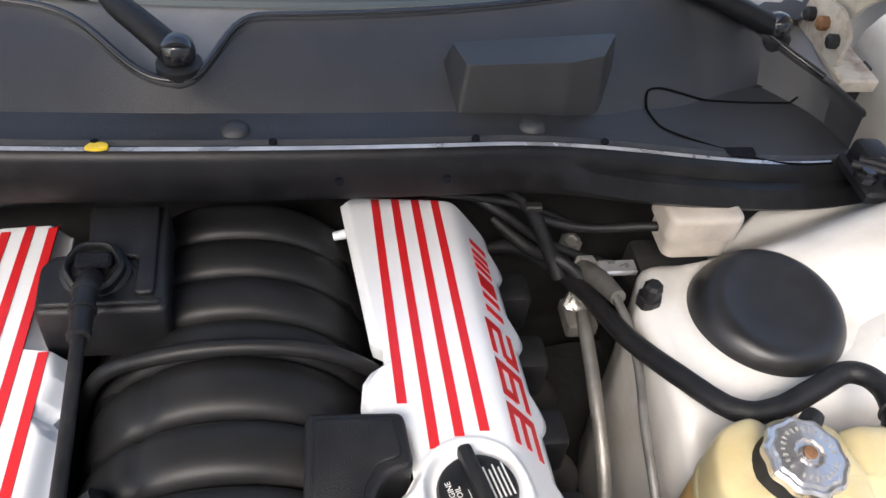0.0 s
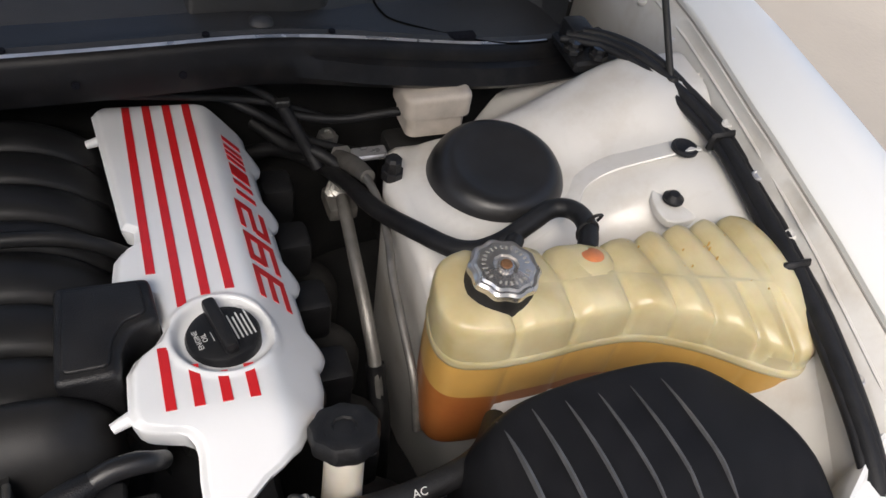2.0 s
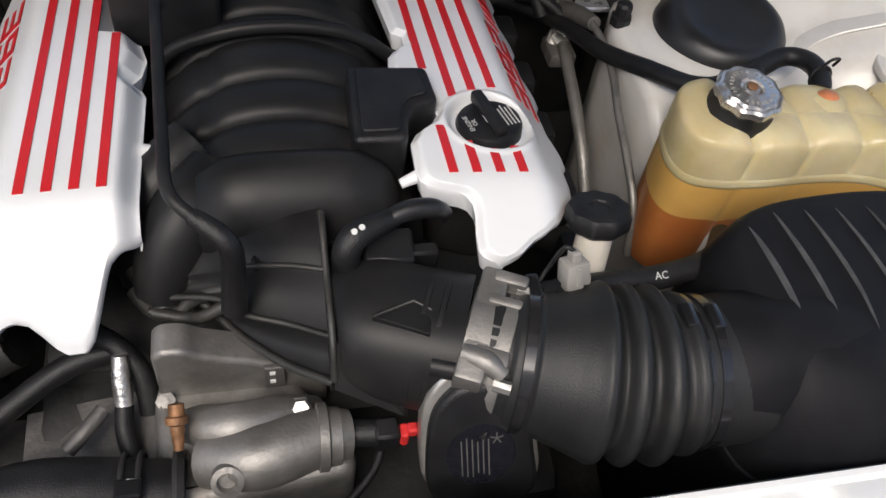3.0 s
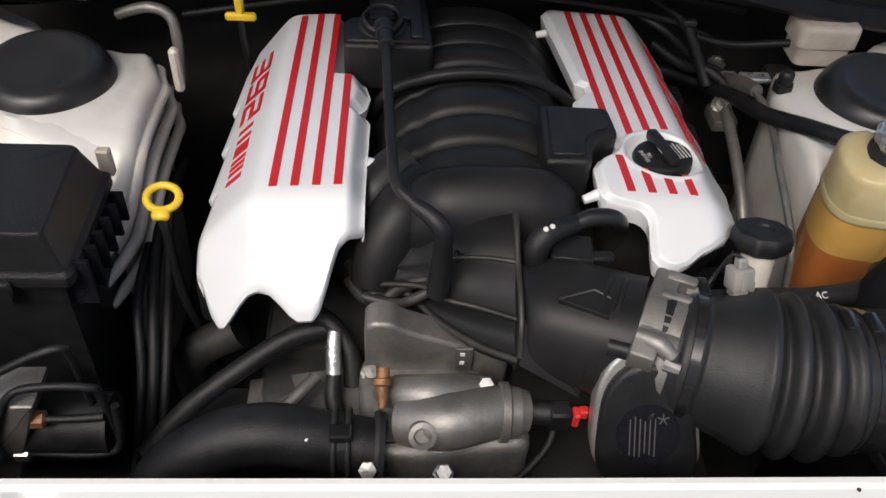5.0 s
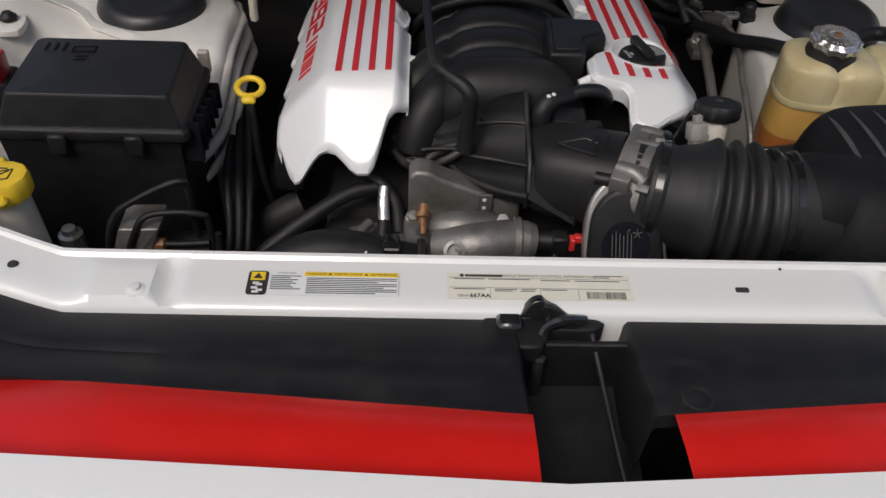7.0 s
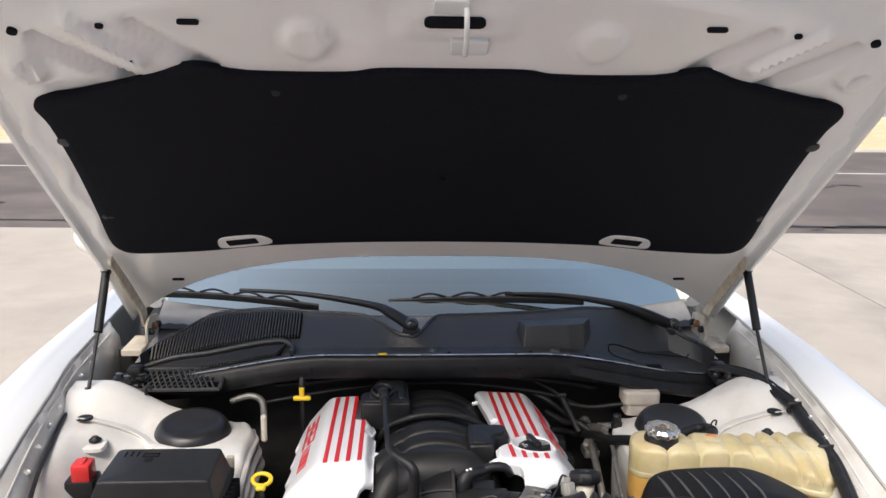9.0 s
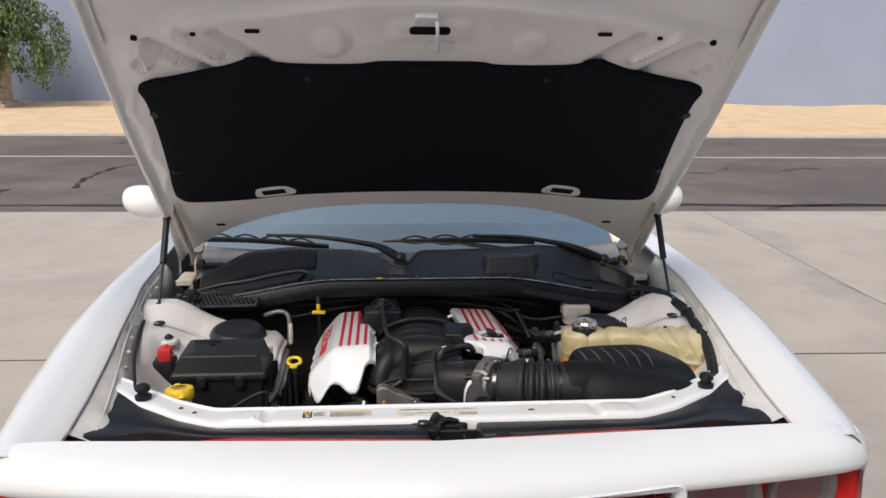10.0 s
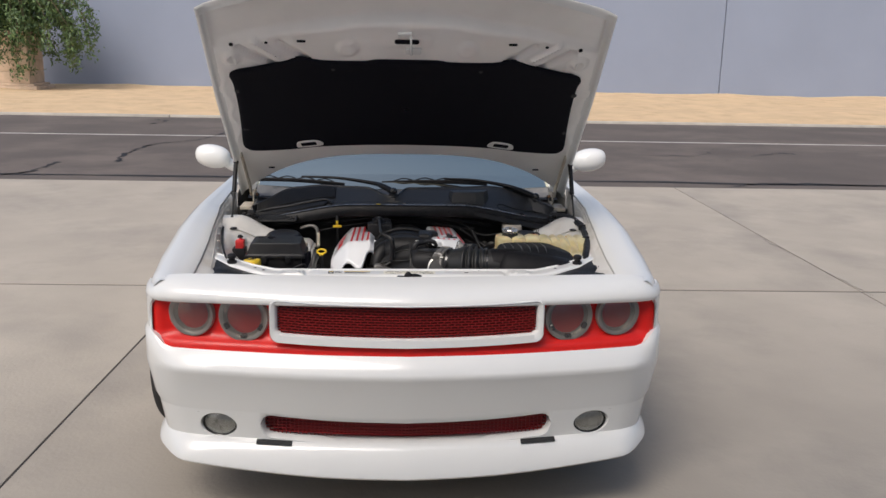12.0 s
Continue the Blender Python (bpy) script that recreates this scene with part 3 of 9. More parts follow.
def build_grille():
    g = CAR
    # white frame round the mesh
    bm = B()
    outer, inner = rounded(0.980, 0.158, 0.03, 6), rounded(0.935, 0.118, 0.022, 6)
    def dense(o):
        out = []
        for i in range(len(o)):
            p, q = o[i], o[(i + 1) % len(o)]
            k = max(1, int(abs(q[0] - p[0]) / 0.05))
            out += [(lerp(p[0], q[0], j / k), lerp(p[1], q[1], j / k)) for j in range(k)]
        return out
    do, di = dense(outer), dense(inner)
    n = len(do)
    di = [di[int(i * len(di) / n)] for i in range(n)]
    zo, zi = 0.785, 0.797
    drop = lambda x: -0.012 * (1 - (x / 0.5) ** 2)
    rings = [[nose(x, o, zc + y + drop(x)) for x, y in ring] for ring, o, zc in ((do, -0.06, zo), (do, -0.002, zo), ([(x * 0.99, y * 0.96) for x, y in do], 0.004, zo), ([(x * 1.01, y * 1.06) for x, y in di], 0.0, zi), (di, -0.008, zi), (di, -0.05, zi))]
    loft(bm, rings, True, False)
    fr = part("grille_frame", bm, M_PAINT, g, "white grille surround", 50)
    bm = B()
    rows_n, z0, z1 = 12, 0.728, 0.848
    for j in range(rows_n + 1):
        z = lerp(z0, z1, j / rows_n)
        wrap(bm, -0.466, 0.466, lambda s: [(-0.030, z - 0.0014 + drop(s)), (-0.022, z - 0.0014 + drop(s)), (-0.022, z + 0.0014 + drop(s)), (-0.030, z + 0.0014 + drop(s))], 24, True)
    for j in range(rows_n):
        z = lerp(z0, z1, (j + 0.5) / rows_n)
        for i in range(38):
            s = -0.466 + 0.932 * (i + (0.5 if j % 2 else 0)) / 37.5
            if abs(s) < 0.465:
                c = nose(s, -0.026, z + drop(s))
                box(bm, c - Vector((0.0016, 0.004, 0.0052)), c + Vector((0.0016, 0.004, 0.0052)))
    part("grille_mesh", bm, M_GRILLE, fr, "red honeycomb mesh", 0)
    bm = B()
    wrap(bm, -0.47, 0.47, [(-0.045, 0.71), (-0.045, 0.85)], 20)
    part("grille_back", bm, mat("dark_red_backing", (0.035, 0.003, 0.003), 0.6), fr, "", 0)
    # lower opening
    bm = B()
    wrap(bm, -0.530, 0.530, [(-0.075, 0.322), (-0.080, 0.38), (-0.075, 0.435)], 30)
    lo = part("lower_grille", bm, mat("dark_red_paint", (0.24, 0.010, 0.012), 0.45), g, "dark red lower grille", 50)
    bm = B()
    for j in range(7):
        z = 0.346 + j * 0.0125
        wrap(bm, -0.53, 0.53, [(-0.055, z - 0.0012), (-0.047, z - 0.0012), (-0.047, z + 0.0012), (-0.055, z + 0.0012)], 24, True)
    for i in range(70):
        s = lerp(-0.53, 0.53, i / 69)
        c = nose(s, -0.052, 0.382)
        box(bm, c - Vector((0.0012, 0.004, 0.045)), c + Vector((0.0012, 0.004, 0.045)))
    part("mesh", bm, bpy.data.materials["dark_red_paint"], lo, "", 0)
    # black bars laid on the chin where a shallow notch would be in shade
    for sg in (-1, 1):
        bm = B()
        wrap(bm, sg * 0.42, sg * 0.55, [(-0.006, 0.329), (0.002, 0.325), (0.0095, 0.316), (-0.006, 0.311)], 10, True)
        part("chin_slit_shade", bm, M_TYRE, g, "dark bar standing in for a shaded slit in the chin spoiler", 0)


def lamp(s, r, z, inner):
    o = nose(s, -0.064, z)
    nrm = (nose(s, 0.0, z) - nose(s, -0.05, z)).normalized()
    m = axes(o, nrm.cross(Vector((0, 0, 1))), nrm)
    bm = B()
    revolve(bm, [(r * 0.99, -0.02), (r * 1.0, 0.018), (r * 0.97, 0.026), (r * 0.90, 0.026), (r * 0.70, 0.012), (r * 0.68, 0.004), (r * 0.66, -0.02)], 40, m)
    h = part("headlight", bm, M_LAMPGREY, CAR, "round grey-ringed headlight behind a smoked lens", 40)
    # bowl: the reflection of the red bezel is put into its colour
    bm = B()
    revolve(bm, [(r * 0.68, 0.004), (r * 0.60, -0.010), (r * 0.42, -0.018), (0.0012, -0.021)], 32, m)
    part("bowl", bm, mat("bowl_red_reflection", (0.34, 0.09, 0.08), 0.3, metal=0.3, var=0.3, scale=25), h, "", 40)
    bm = B()
    revolve(bm, [(r * 0.40, -0.022), (r * 0.34, -0.008), (r * 0.28, -0.002), (r * 0.15, 0.002), (0.001, 0.003)], 28, m)
    part("projector", bm, M_GLOSSBLACK, h, "", 40)
    bm = B()
    revolve(bm, [(r * 0.955, 0.020), (r * 0.93, 0.029), (r * 0.6, 0.035), (0.001, 0.037)], 32, m)
    part("lens", bm, M_LENS, h, "clear dusty lens", 60)
    if inner:
        for a in (150, 90, 30):
            bm = B()
            box(bm, (-0.012, r * 0.70, 0.010), (0.012, r * 0.86, 0.0285), 0.003, 1, m @ pose(0, 0, 0, 0, 0, a - 90))
            part("notch", bm, M_GLOSSBLACK, h, "", 0)


def fog(sg):
    s, z = sg * 0.695, 0.374
    o = nose(s, -0.026, z)
    nrm = (nose(s, 0.0, z) - nose(s, -0.05, z)).normalized()
    m = axes(o, nrm.cross(Vector((0, 0, 1))), nrm) @ Matrix.Diagonal((1.14, 0.84, 1, 1))
    bm = B()
    revolve(bm, [(0.056, -0.03), (0.058, 0.004), (0.056, 0.008), (0.053, 0.006), (0.052, -0.01), (0.050, -0.03)], 36, m)
    h = part("fog_lamp", bm, M_GLOSSBLACK, CAR, "round clear fog lamp", 40)
    bm = B()
    revolve(bm, [(0.052, -0.002), (0.036, -0.012), (0.012, -0.016), (0.001, -0.016)], 28, m)
    part("reflector", bm, M_FOGBOWL, h, "", 40)
    bm = B()
    revolve(bm, [(0.053, 0.002), (0.045, 0.009), (0.02, 0.013), (0.001, 0.014)], 28, m)
    part("lens", bm, M_LENS, h, "", 60)


def crest(y):
    return table([(0.15, 0.898), (0.3, 0.915), (0.45, 0.935), (0.6, 0.955), (0.8, 0.983), (0.95, 0.997), (1.1, 1.006), (1.5, 1.018), (2.0, 1.03)], y)


def wall_x(y):
    """Foot of the fender's inner wall."""
    return table([(0.16, 0.66), (0.45, 0.712), (0.55, 0.738), (0.66, 0.766), (0.744, 0.786), (0.85, 0.808), (1.0, 0.832), (1.18, 0.847), (1.45, 0.85), (2.0, 0.87)], y)


def fender_x(y):
    """The fender's rolled inner edge."""
    return table([(0.16, 0.806), (0.30, 0.803), (0.45, 0.806), (0.65, 0.818), (1.0, 0.850), (1.18, 0.872), (1.5, 0.886), (2.0, 0.905)], y)


def build_fender(sg):
    bm = B()
    rows = []
    for i in range(65):
        y = lerp(0.16, 2.0, i / 64)
        c = crest(y)
        w = table([(0.16, 0.925), (0.25, 0.958), (0.45, 0.978), (0.75, 0.988), (1.1, 0.982), (1.6, 0.960), (2.0, 0.945)], y)
        xi = fender_x(y)
        d = (y - 0.97) / 0.52
        zb = 0.36 + (0.34 * math.sqrt(max(0, 1 - d * d)) if abs(d) < 1 else 0)
        base = max(0.60, c - 0.30) if y < 0.30 else max(zb, 0.36)
        pr = [(xi, c - 0.034), (xi, c - 0.026), (xi + 0.003, c - 0.023), (lerp(xi, w, 0.28), c - 0.014), (lerp(xi, w, 0.36), c - 0.008), (lerp(xi, w, 0.50), c), (lerp(xi, w, 0.68), c + 0.002), (lerp(xi, w, 0.86), c - 0.016), (w - 0.006, c - 0.05), (w, c - 0.12), (w + 0.002, lerp(c - 0.12, base, 0.5)), (w - 0.03, base)]
        rows.append([(sg * x, y, z) for x, z in pr])
    grid(bm, rows)
    f = part("fender", bm, M_PAINT, CAR, "white front fender with a rolled inner edge", 45)
    # inner wall with its welded flange
    bm = B()
    rows = []
    for i in range(61):
        y = lerp(0.30, 1.50, i / 60)
        c = crest(y)
        x0, xf = wall_x(y), fender_x(y)
        rip = 0.0025 * math.sin(y * 46) * (1 if math.sin(y * 23) > 0 else 0)
        # dimpled where the flange is welded
        rip += 0.003 * max(0, math.sin(y * 60)) ** 3
        pr = [(xf + 0.002, c - 0.034), (xf - 0.004, c - 0.036), (lerp(x0, xf, 0.74) + rip, c - 0.046), (lerp(x0, xf, 0.62) + rip, c - 0.050 - rip), (lerp(x0, xf, 0.42), c - 0.062 - rip * 2), (lerp(x0, xf, 0.25), c - 0.074), (x0, min(c - 0.10, 0.895)), (x0 - 0.002, 0.80)]
        rows.append([(sg * x, y, z) for x, z in pr])
    grid(bm, rows)
    bm2 = B()
    tube(bm2, [(sg * (fender_x(y) - 0.001), y, crest(y) - 0.0335) for y in np.linspace(0.32, 1.48, 40)], 0.0013, 5, 1)
    part("fender_seam", bm2, M_GREYPL, CAR, "grey seam between fender and inner wall", 0)
    bm2 = B()
    tube(bm2, [(sg * lerp(wall_x(y), fender_x(y), 0.58), y, crest(y) - 0.052) for y in np.linspace(0.34, 1.46, 40)], 0.0022, 5, 1)
    part("sealer_bead", bm2, M_PRIMER, CAR, "bead of seam sealer", 60)
    gut = part("fender_gutter", bm, M_PRIMER, CAR, "white sheet-metal wall along the fender", 50)
    for k in range(11):
        y = 0.40 + 0.088 * k
        p = (sg * lerp(wall_x(y), fender_x(y), 0.36), y, crest(y) - 0.0655)
        bm = B()
        revolve(bm, [(0.0085, -0.003), (0.0080, 0.0015), (0.0055, 0.0028), (0.0040, 0.0010), (0.0005, 0.0008)], 14, axes(p, (0, 1, 0), (-sg * 0.35, 0, 1)))
        part("weld_nut" if k % 3 == 0 else "weld_spot", bm, M_STEELDULL if k % 3 == 0 else M_PRIMER, gut, "", 40)


def build_rest():
    # doors, greenhouse, roof, deck and tail, kept simple: they stand behind the hood
    bm = B()
    rows = []
    for i in range(31):
        y = lerp(1.98, 4.95, i / 30)
        w = table([(1.98, 0.945), (3.2, 0.95), (4.0, 0.965), (4.6, 0.93), (4.95, 0.82)], y)
        c = table([(1.98, 1.02), (3.0, 1.02), (3.8, 1.05), (4.6, 1.03), (4.95, 0.97)], y)
        d = (y - 3.92) / 0.40
        zb = 0.28 + (0.38 * math.sqrt(max(0, 1 - d * d)) if abs(d) < 1 else 0)
        half = [(w - 0.02, zb), (w, 0.62), (w - 0.005, c - 0.12), (w - 0.05, c - 0.02), (w - 0.12, c)]
        rows.append([(-x, y, z) for x, z in half] + [(x, y, z) for x, z in reversed(half)])
    grid(bm, rows)
    part("rear_body", bm, M_PAINT, CAR, "white doors and rear quarters", 45)
    bm = B()
    rows = []
    for y, z, w in ((2.26, 1.375, 0.60), (2.4, 1.42, 0.62), (2.7, 1.448, 0.63), (3.1, 1.445, 0.62), (3.4, 1.41, 0.60)):
        rows.append([(x * w, y, z - 0.05 * abs(x) ** 3) for x in np.linspace(-1, 1, 13)])
    grid(bm, rows, 0.03)
    part("roof", bm, M_PAINT, CAR, "white roof panel", 50)
    bm = B()
    grid(bm, [[(-0.60, 3.4, 1.40), (0.60, 3.4, 1.40)], [(-0.74, 4.15, 1.06), (0.74, 4.15, 1.06)]], 0.006)
    part("rear_window", bm, M_GLASS, CAR, "", 0)
    for sg in (-1, 1):
        bm = B()
        tube(bm, [(sg * 0.80, 1.62, 1.01), (sg * 0.72, 1.95, 1.20), (sg * 0.61, 2.28, 1.37)], 0.03, 10)
        part("front_pillar", bm, M_PAINT, CAR, "", 50)
        bm = B()
        tube(bm, [(sg * 0.60, 3.38, 1.39), (sg * 0.70, 3.8, 1.22), (sg * 0.78, 4.15, 1.06)], 0.05, 10)
        part("rear_pillar", bm, M_PAINT, CAR, "", 50)
        bm = B()
        grid(bm, [[(sg * 0.83, 1.75, 1.02), (sg * 0.84, 2.7, 1.04), (sg * 0.83, 3.9, 1.07)], [(sg * 0.64, 2.26, 1.36), (sg * 0.645, 2.7, 1.40), (sg * 0.62, 3.38, 1.37)]], 0.004, (sg, 0, 0))
        part("side_window", bm, M_GLASS, CAR, "", 0)
        # door mirror
        bm = B()
        rings = []
        for k in range(13):
            a = math.pi * k / 12
            rr = max(0.004, math.sin(a) ** 0.7)
            cx = sg * (1.095 - 0.098 * math.cos(a))
            rings.append([(cx, 2.12 + 0.06 * rr * math.cos(b) - 0.012 * rr, 1.098 - 0.01 * math.cos(a) + 0.068 * rr * math.sin(b)) for b in (2 * math.pi * j / 18 for j in range(18))])
        loft(bm, rings)
        tube(bm, [(sg * 1.03, 2.13, 1.07), (sg * 0.98, 2.15, 1.03), (sg * 0.90, 2.18, 0.99)], [0.035, 0.028, 0.04], 12)
        part("door_mirror", bm, M_PAINT, CAR, "white teardrop door mirror", 60)
    # wheels
    for sg in (-1, 1):
        for y, steer in ((0.97, -3), (3.92, 0)):
            m = pose(sg * (0.905 if y < 2 else 0.83), y, 0.355, 0, 90, 0) if not steer else Matrix.Translation((sg * 0.945, y, 0.355)) @ pose(0, 0, 0, 0, 0, steer) @ pose(0, 0, 0, 0, 90, 0)
            bm = B()
            revolve(bm, [(0.26, -0.125), (0.33, -0.13), (0.352, -0.105), (0.355, -0.05), (0.355, 0.05), (0.352, 0.105), (0.33, 0.13), (0.26, 0.125)], 48, m)
            w = part("wheel", bm, M_TYRE, CAR, "black tyre on a dark rim", 40)
            bm = B()
            revolve(bm, [(0.255, -0.11), (0.262, -0.125), (0.24, -0.08), (0.07, -0.07), (0.06, -0.09), (0.002, -0.09)], 32, m)
            revolve(bm, [(0.255, 0.11), (0.262, 0.125), (0.24, 0.08), (0.07, 0.07), (0.06, 0.09), (0.002, 0.09)], 32, m)
            part("rim", bm, M_GLOSSBLACK, w, "", 40)
    # underside, firewall and cabin shell
    bm = B()
    box(bm, (-0.86, 0.30, 0.20), (0.86, 4.8, 0.26), 0.02)
    part("underbody", bm, M_DARK, CAR, "dark undertray", 40)
    bm = B()
    grid(bm, [[(x, 1.315 + 0.10 * (x / 0.8) ** 2, z) for x in np.linspace(-0.84, 0.84, 15)] for z in (0.25, 0.60, 0.93)], 0.02, (0, 1, 0))
    part("firewall", bm, M_DARK, CAR, "grimy black firewall", 50)
    bm = B()
    grid(bm, [[(x, y + 0.10 * (x / 0.8) ** 2, z - 0.02 * (x / 0.8) ** 2) for x in np.linspace(-0.80, 0.80, 13)] for y, z in ((1.40, 0.985), (1.58, 1.01), (1.78, 1.02), (1.92, 0.96), (1.95, 0.5))])
    part("dashboard", bm, M_INTERIOR, CAR, "dark dashboard behind the windscreen", 50)
    for sg in (-1, 1):
        bm = B()
        box(bm, (sg * 0.38 - 0.25, 2.55, 0.55), (sg * 0.38 + 0.25, 2.75, 1.02), 0.06, 3)
        part("front_seat", bm, M_INTERIOR, CAR, "dark front seat", 40)
    bm = B()
    box(bm, (-0.8, 1.9, 0.3), (0.8, 4.0, 0.36))
    box(bm, (-0.7, 3.5, 0.36), (0.7, 3.9, 1.05), 0.05)
    part("cabin_floor", bm, M_INTERIOR, CAR, "", 30)


def ws_base(x):
    return Vector((x, 1.375 + 0.25 * (abs(x) / 0.78) ** 2.2, 1.035 - 0.022 * (x / 0.78) ** 2))


def build_windscreen():
    bm = B()
    rows = []
    for j in range(9):
        t = j / 8
        row = []
        for i in range(25):
            x = lerp(-0.78, 0.78, i / 24)
            b = ws_base(x)
            top = Vector((x * 0.76, 2.22 + 0.06 * (x / 0.78) ** 2, 1.385 - 0.03 * (x / 0.78) ** 2))
            row.append(b.lerp(top, t) + Vector((0, -0.02, 0.035)) * math.sin(math.pi * t))
        rows.append(row)
    grid(bm, rows)
    w = part("windscreen", bm, M_SCREEN, CAR, "tinted windscreen reflecting the sky", 60)
    w.visible_shadow = False
    bm = B()
    grid(bm, [[ws_base(x) + Vector((0, 0.010 + 0.05 * k, 0.002 + 0.0195 * k - 0.006)) for x in np.linspace(-0.78, 0.78, 25)] for k in (0, 1)])
    part("frit_band", bm, M_GLOSSBLACK, w, "black edge band below the glass", 50)


# ---- hood ----
HN = Vector((0, 0.6086, 0.7935))
HT = Vector((0, -0.7935, 0.6086))


def hood_pt(a, b, up=0.0):
    """a: -1 to 1 across, b: 0 at the cowl to 1 at the front edge; up: metres above the inner panel's plane."""
    yr = 1.235 + 0.335 * abs(a) ** 3
    yf = 0.311 + 0.112 * a * a
    y = lerp(yr, yf, b)
    x = a * table([(0, 0.842), (0.25, 0.822), (0.6, 0.808), (1, 0.778)], b)
    return Vector((x, y, 2.176 - 0.767 * y)) + HN * up


def hood_at(x, y, up=0.0):
    return Vector((x, y, 2.176 - 0.767 * y)) + HN * up


def build_hood():
    # outer skin
    bm = B()
    rows = []
    for j in range(33):
        b = j / 32
        row = []
        for i in range(49):
            a = lerp(-1, 1, i / 48)
            dome = 0.050 * (1 - a * a) * (0.4 + 0.6 * math.sin(math.pi * min(1, b * 0.9 + 0.1)))
            edge = -0.012 * sm(0.94, 1.0, abs(a))
            row.append(hood_pt(a, b, 0.016 + dome + edge))
        rows.append(row)
    grid(bm, rows)
    hood = part("hood", bm, M_PAINT, CAR, "white hood skin, propped open", 50)
    # hem: the skin folds under at the rim
    bm = B()
    rows = []
    for i in range(49):
        a = lerp(-1, 1, i / 48)
        o = 0.016 + 0.05 * (1 - a * a) * (0.4 + 0.6 * math.sin(math.pi * 1.0)) - 0.012 * sm(0.94, 1, abs(a))
        rows.append([hood_pt(a, 1, o), hood_pt(a, 1.004, o - 0.004), hood_pt(a, 1, o - 0.009), hood_pt(a, 0.985, o - 0.010), hood_pt(a, 0.975, o - 0.014)])
    grid(bm, rows)
    part("front_hem", bm, M_PAINT, hood, "", 60)
    for sg in (-1, 1):
        bm = B()
        rows = []
        for j in range(33):
            b = j / 32
            rows.append([hood_pt(sg, b, 0.004), hood_pt(sg * 1.004, b, -0.001), hood_pt(sg, b, -0.006), hood_pt(sg * 0.985, b, -0.007), hood_pt(sg * 0.978, b, -0.001), hood_pt(sg * 0.955, b, 0.0)])
        grid(bm, rows)
        part("side_hem", bm, M_PAINT, hood, "", 60)
    # inner panel with its pressed relief
    bm = B()
    rows = []
    nj, ni = 90, 140
    for j in range(nj + 1):
        b = j / nj
        row = []
        for i in range(ni + 1):
            a = lerp(-0.975, 0.975, i / ni)
            p = hood_pt(a, b)
            x, y = p.x, p.y
            # the border falls away to the skin near the front edge
            fold = 0.495 + 0.09 * abs(x / 0.7) ** 2.5 - 0.015 * (1 - sm(0.15, 0.3, abs(x)))
            up = 0.034 * (1 - a * a * 0.8) * (1 - sm(fold - 0.03, fold + 0.012, y))
            # panel behind the felt is recessed
            up += 0.006 * sm(0.70, 0.66, abs(x)) * sm(0.66, 0.70, y) * sm(1.18, 1.14, y)
            # slanted ribs in the front corners, round bosses, and beads along the sides
            for sx in (-1, 1):
                for cx, cy, r, h in ((0.235, 0.594, 0.042, -0.010), (0.695, 0.655, 0.034, -0.014), (0.695, 0.655, 0.014, 0.012)):
                    d = math.hypot(x - sx * cx, y - cy)
                    up += h * sm(r, r * 0.75, d)
                for x0, y0, x1, y1, w, h in ((0.655, 0.600, 0.535, 0.69, 0.016, 0.020), (0.50, 0.575, 0.40, 0.655, 0.016, 0.016), (0.60, 0.565, 0.50, 0.64, 0.010, -0.014)):
                    ax, ay, bx, by = sx * x0, y0, sx * x1, y1
                    t = max(0, min(1, ((x - ax) * (bx - ax) + (y - ay) * (by - ay)) / ((bx - ax) ** 2 + (by - ay) ** 2)))
                    d = math.hypot(x - ax - t * (bx - ax), y - ay - t * (by - ay))
                    up += h * sm(w, w * 0.4, d)
                up += -0.005 * sm(0.012, 0.004, abs(x - sx * (0.755 + 0.012 * math.sin(y * 40)))) * sm(0.70, 0.76, y) * sm(1.2, 1.12, y)
            up += -0.005 * sm(0.10, 0.08, abs(x)) * sm(0.03, 0.02, abs(y - 0.56))
            row.append(p + HN * up)
        rows.append(row)
    grid(bm, rows)
    inner = part("inner_panel", bm, M_PRIMER2, hood, "pressed white inner hood panel", 60)
    # felt liner
    bm = B()
    half = [(0, 0.648), (0.12, 0.649), (0.18, 0.658), (0.34, 0.657), (0.425, 0.642), (0.50, 0.668), (0.63, 0.704), (0.70, 0.718), (0.725, 0.745), (0.718, 0.79), (0.722, 0.90), (0.735, 1.03), (0.752, 1.16), (0.742, 1.20), (0.70, 1.212),
            (0.55, 1.200), (0.40, 1.176), (0.2, 1.162), (0, 1.158)]
    out = spline([(x, y, 0) for x, y in half], 4)
    loop = [(p.x, p.y) for p in out] + [(-p.x, p.y) for p in reversed(out[1:-1])]
    c = (0.0, 0.92)
    rings = []
    for k, up in ((1.0, 0.004), (1.0, -0.004), (0.992, -0.009), (0.97, -0.012), (0.93, -0.010), (0.8, -0.012), (0.5, -0.012), (0.2, -0.012), (0.01, -0.012)):
        rings.append([hood_at(c[0] + (x - c[0]) * k, c[1] + (y - c[1]) * k, up) for x, y in loop])
    loft(bm, rings, True, False)
    ln = part("hood_liner", bm, M_FELT, hood, "black felt hood insulation with clipped edges", 50)
    for x, y in ((-0.706, 0.824), (0.712, 0.824), (-0.716, 1.06), (0.72, 1.06), (-0.3, 0.70), (0.3, 0.70)):
        bm = B()
        revolve(bm, [(0.014, 0.0), (0.013, 0.003), (0.001, 0.004)], 16, axes(hood_at(x, y, -0.008), (1, 0, 0), -HN))
        part("clip", bm, M_PLASTIC, ln, "", 40)
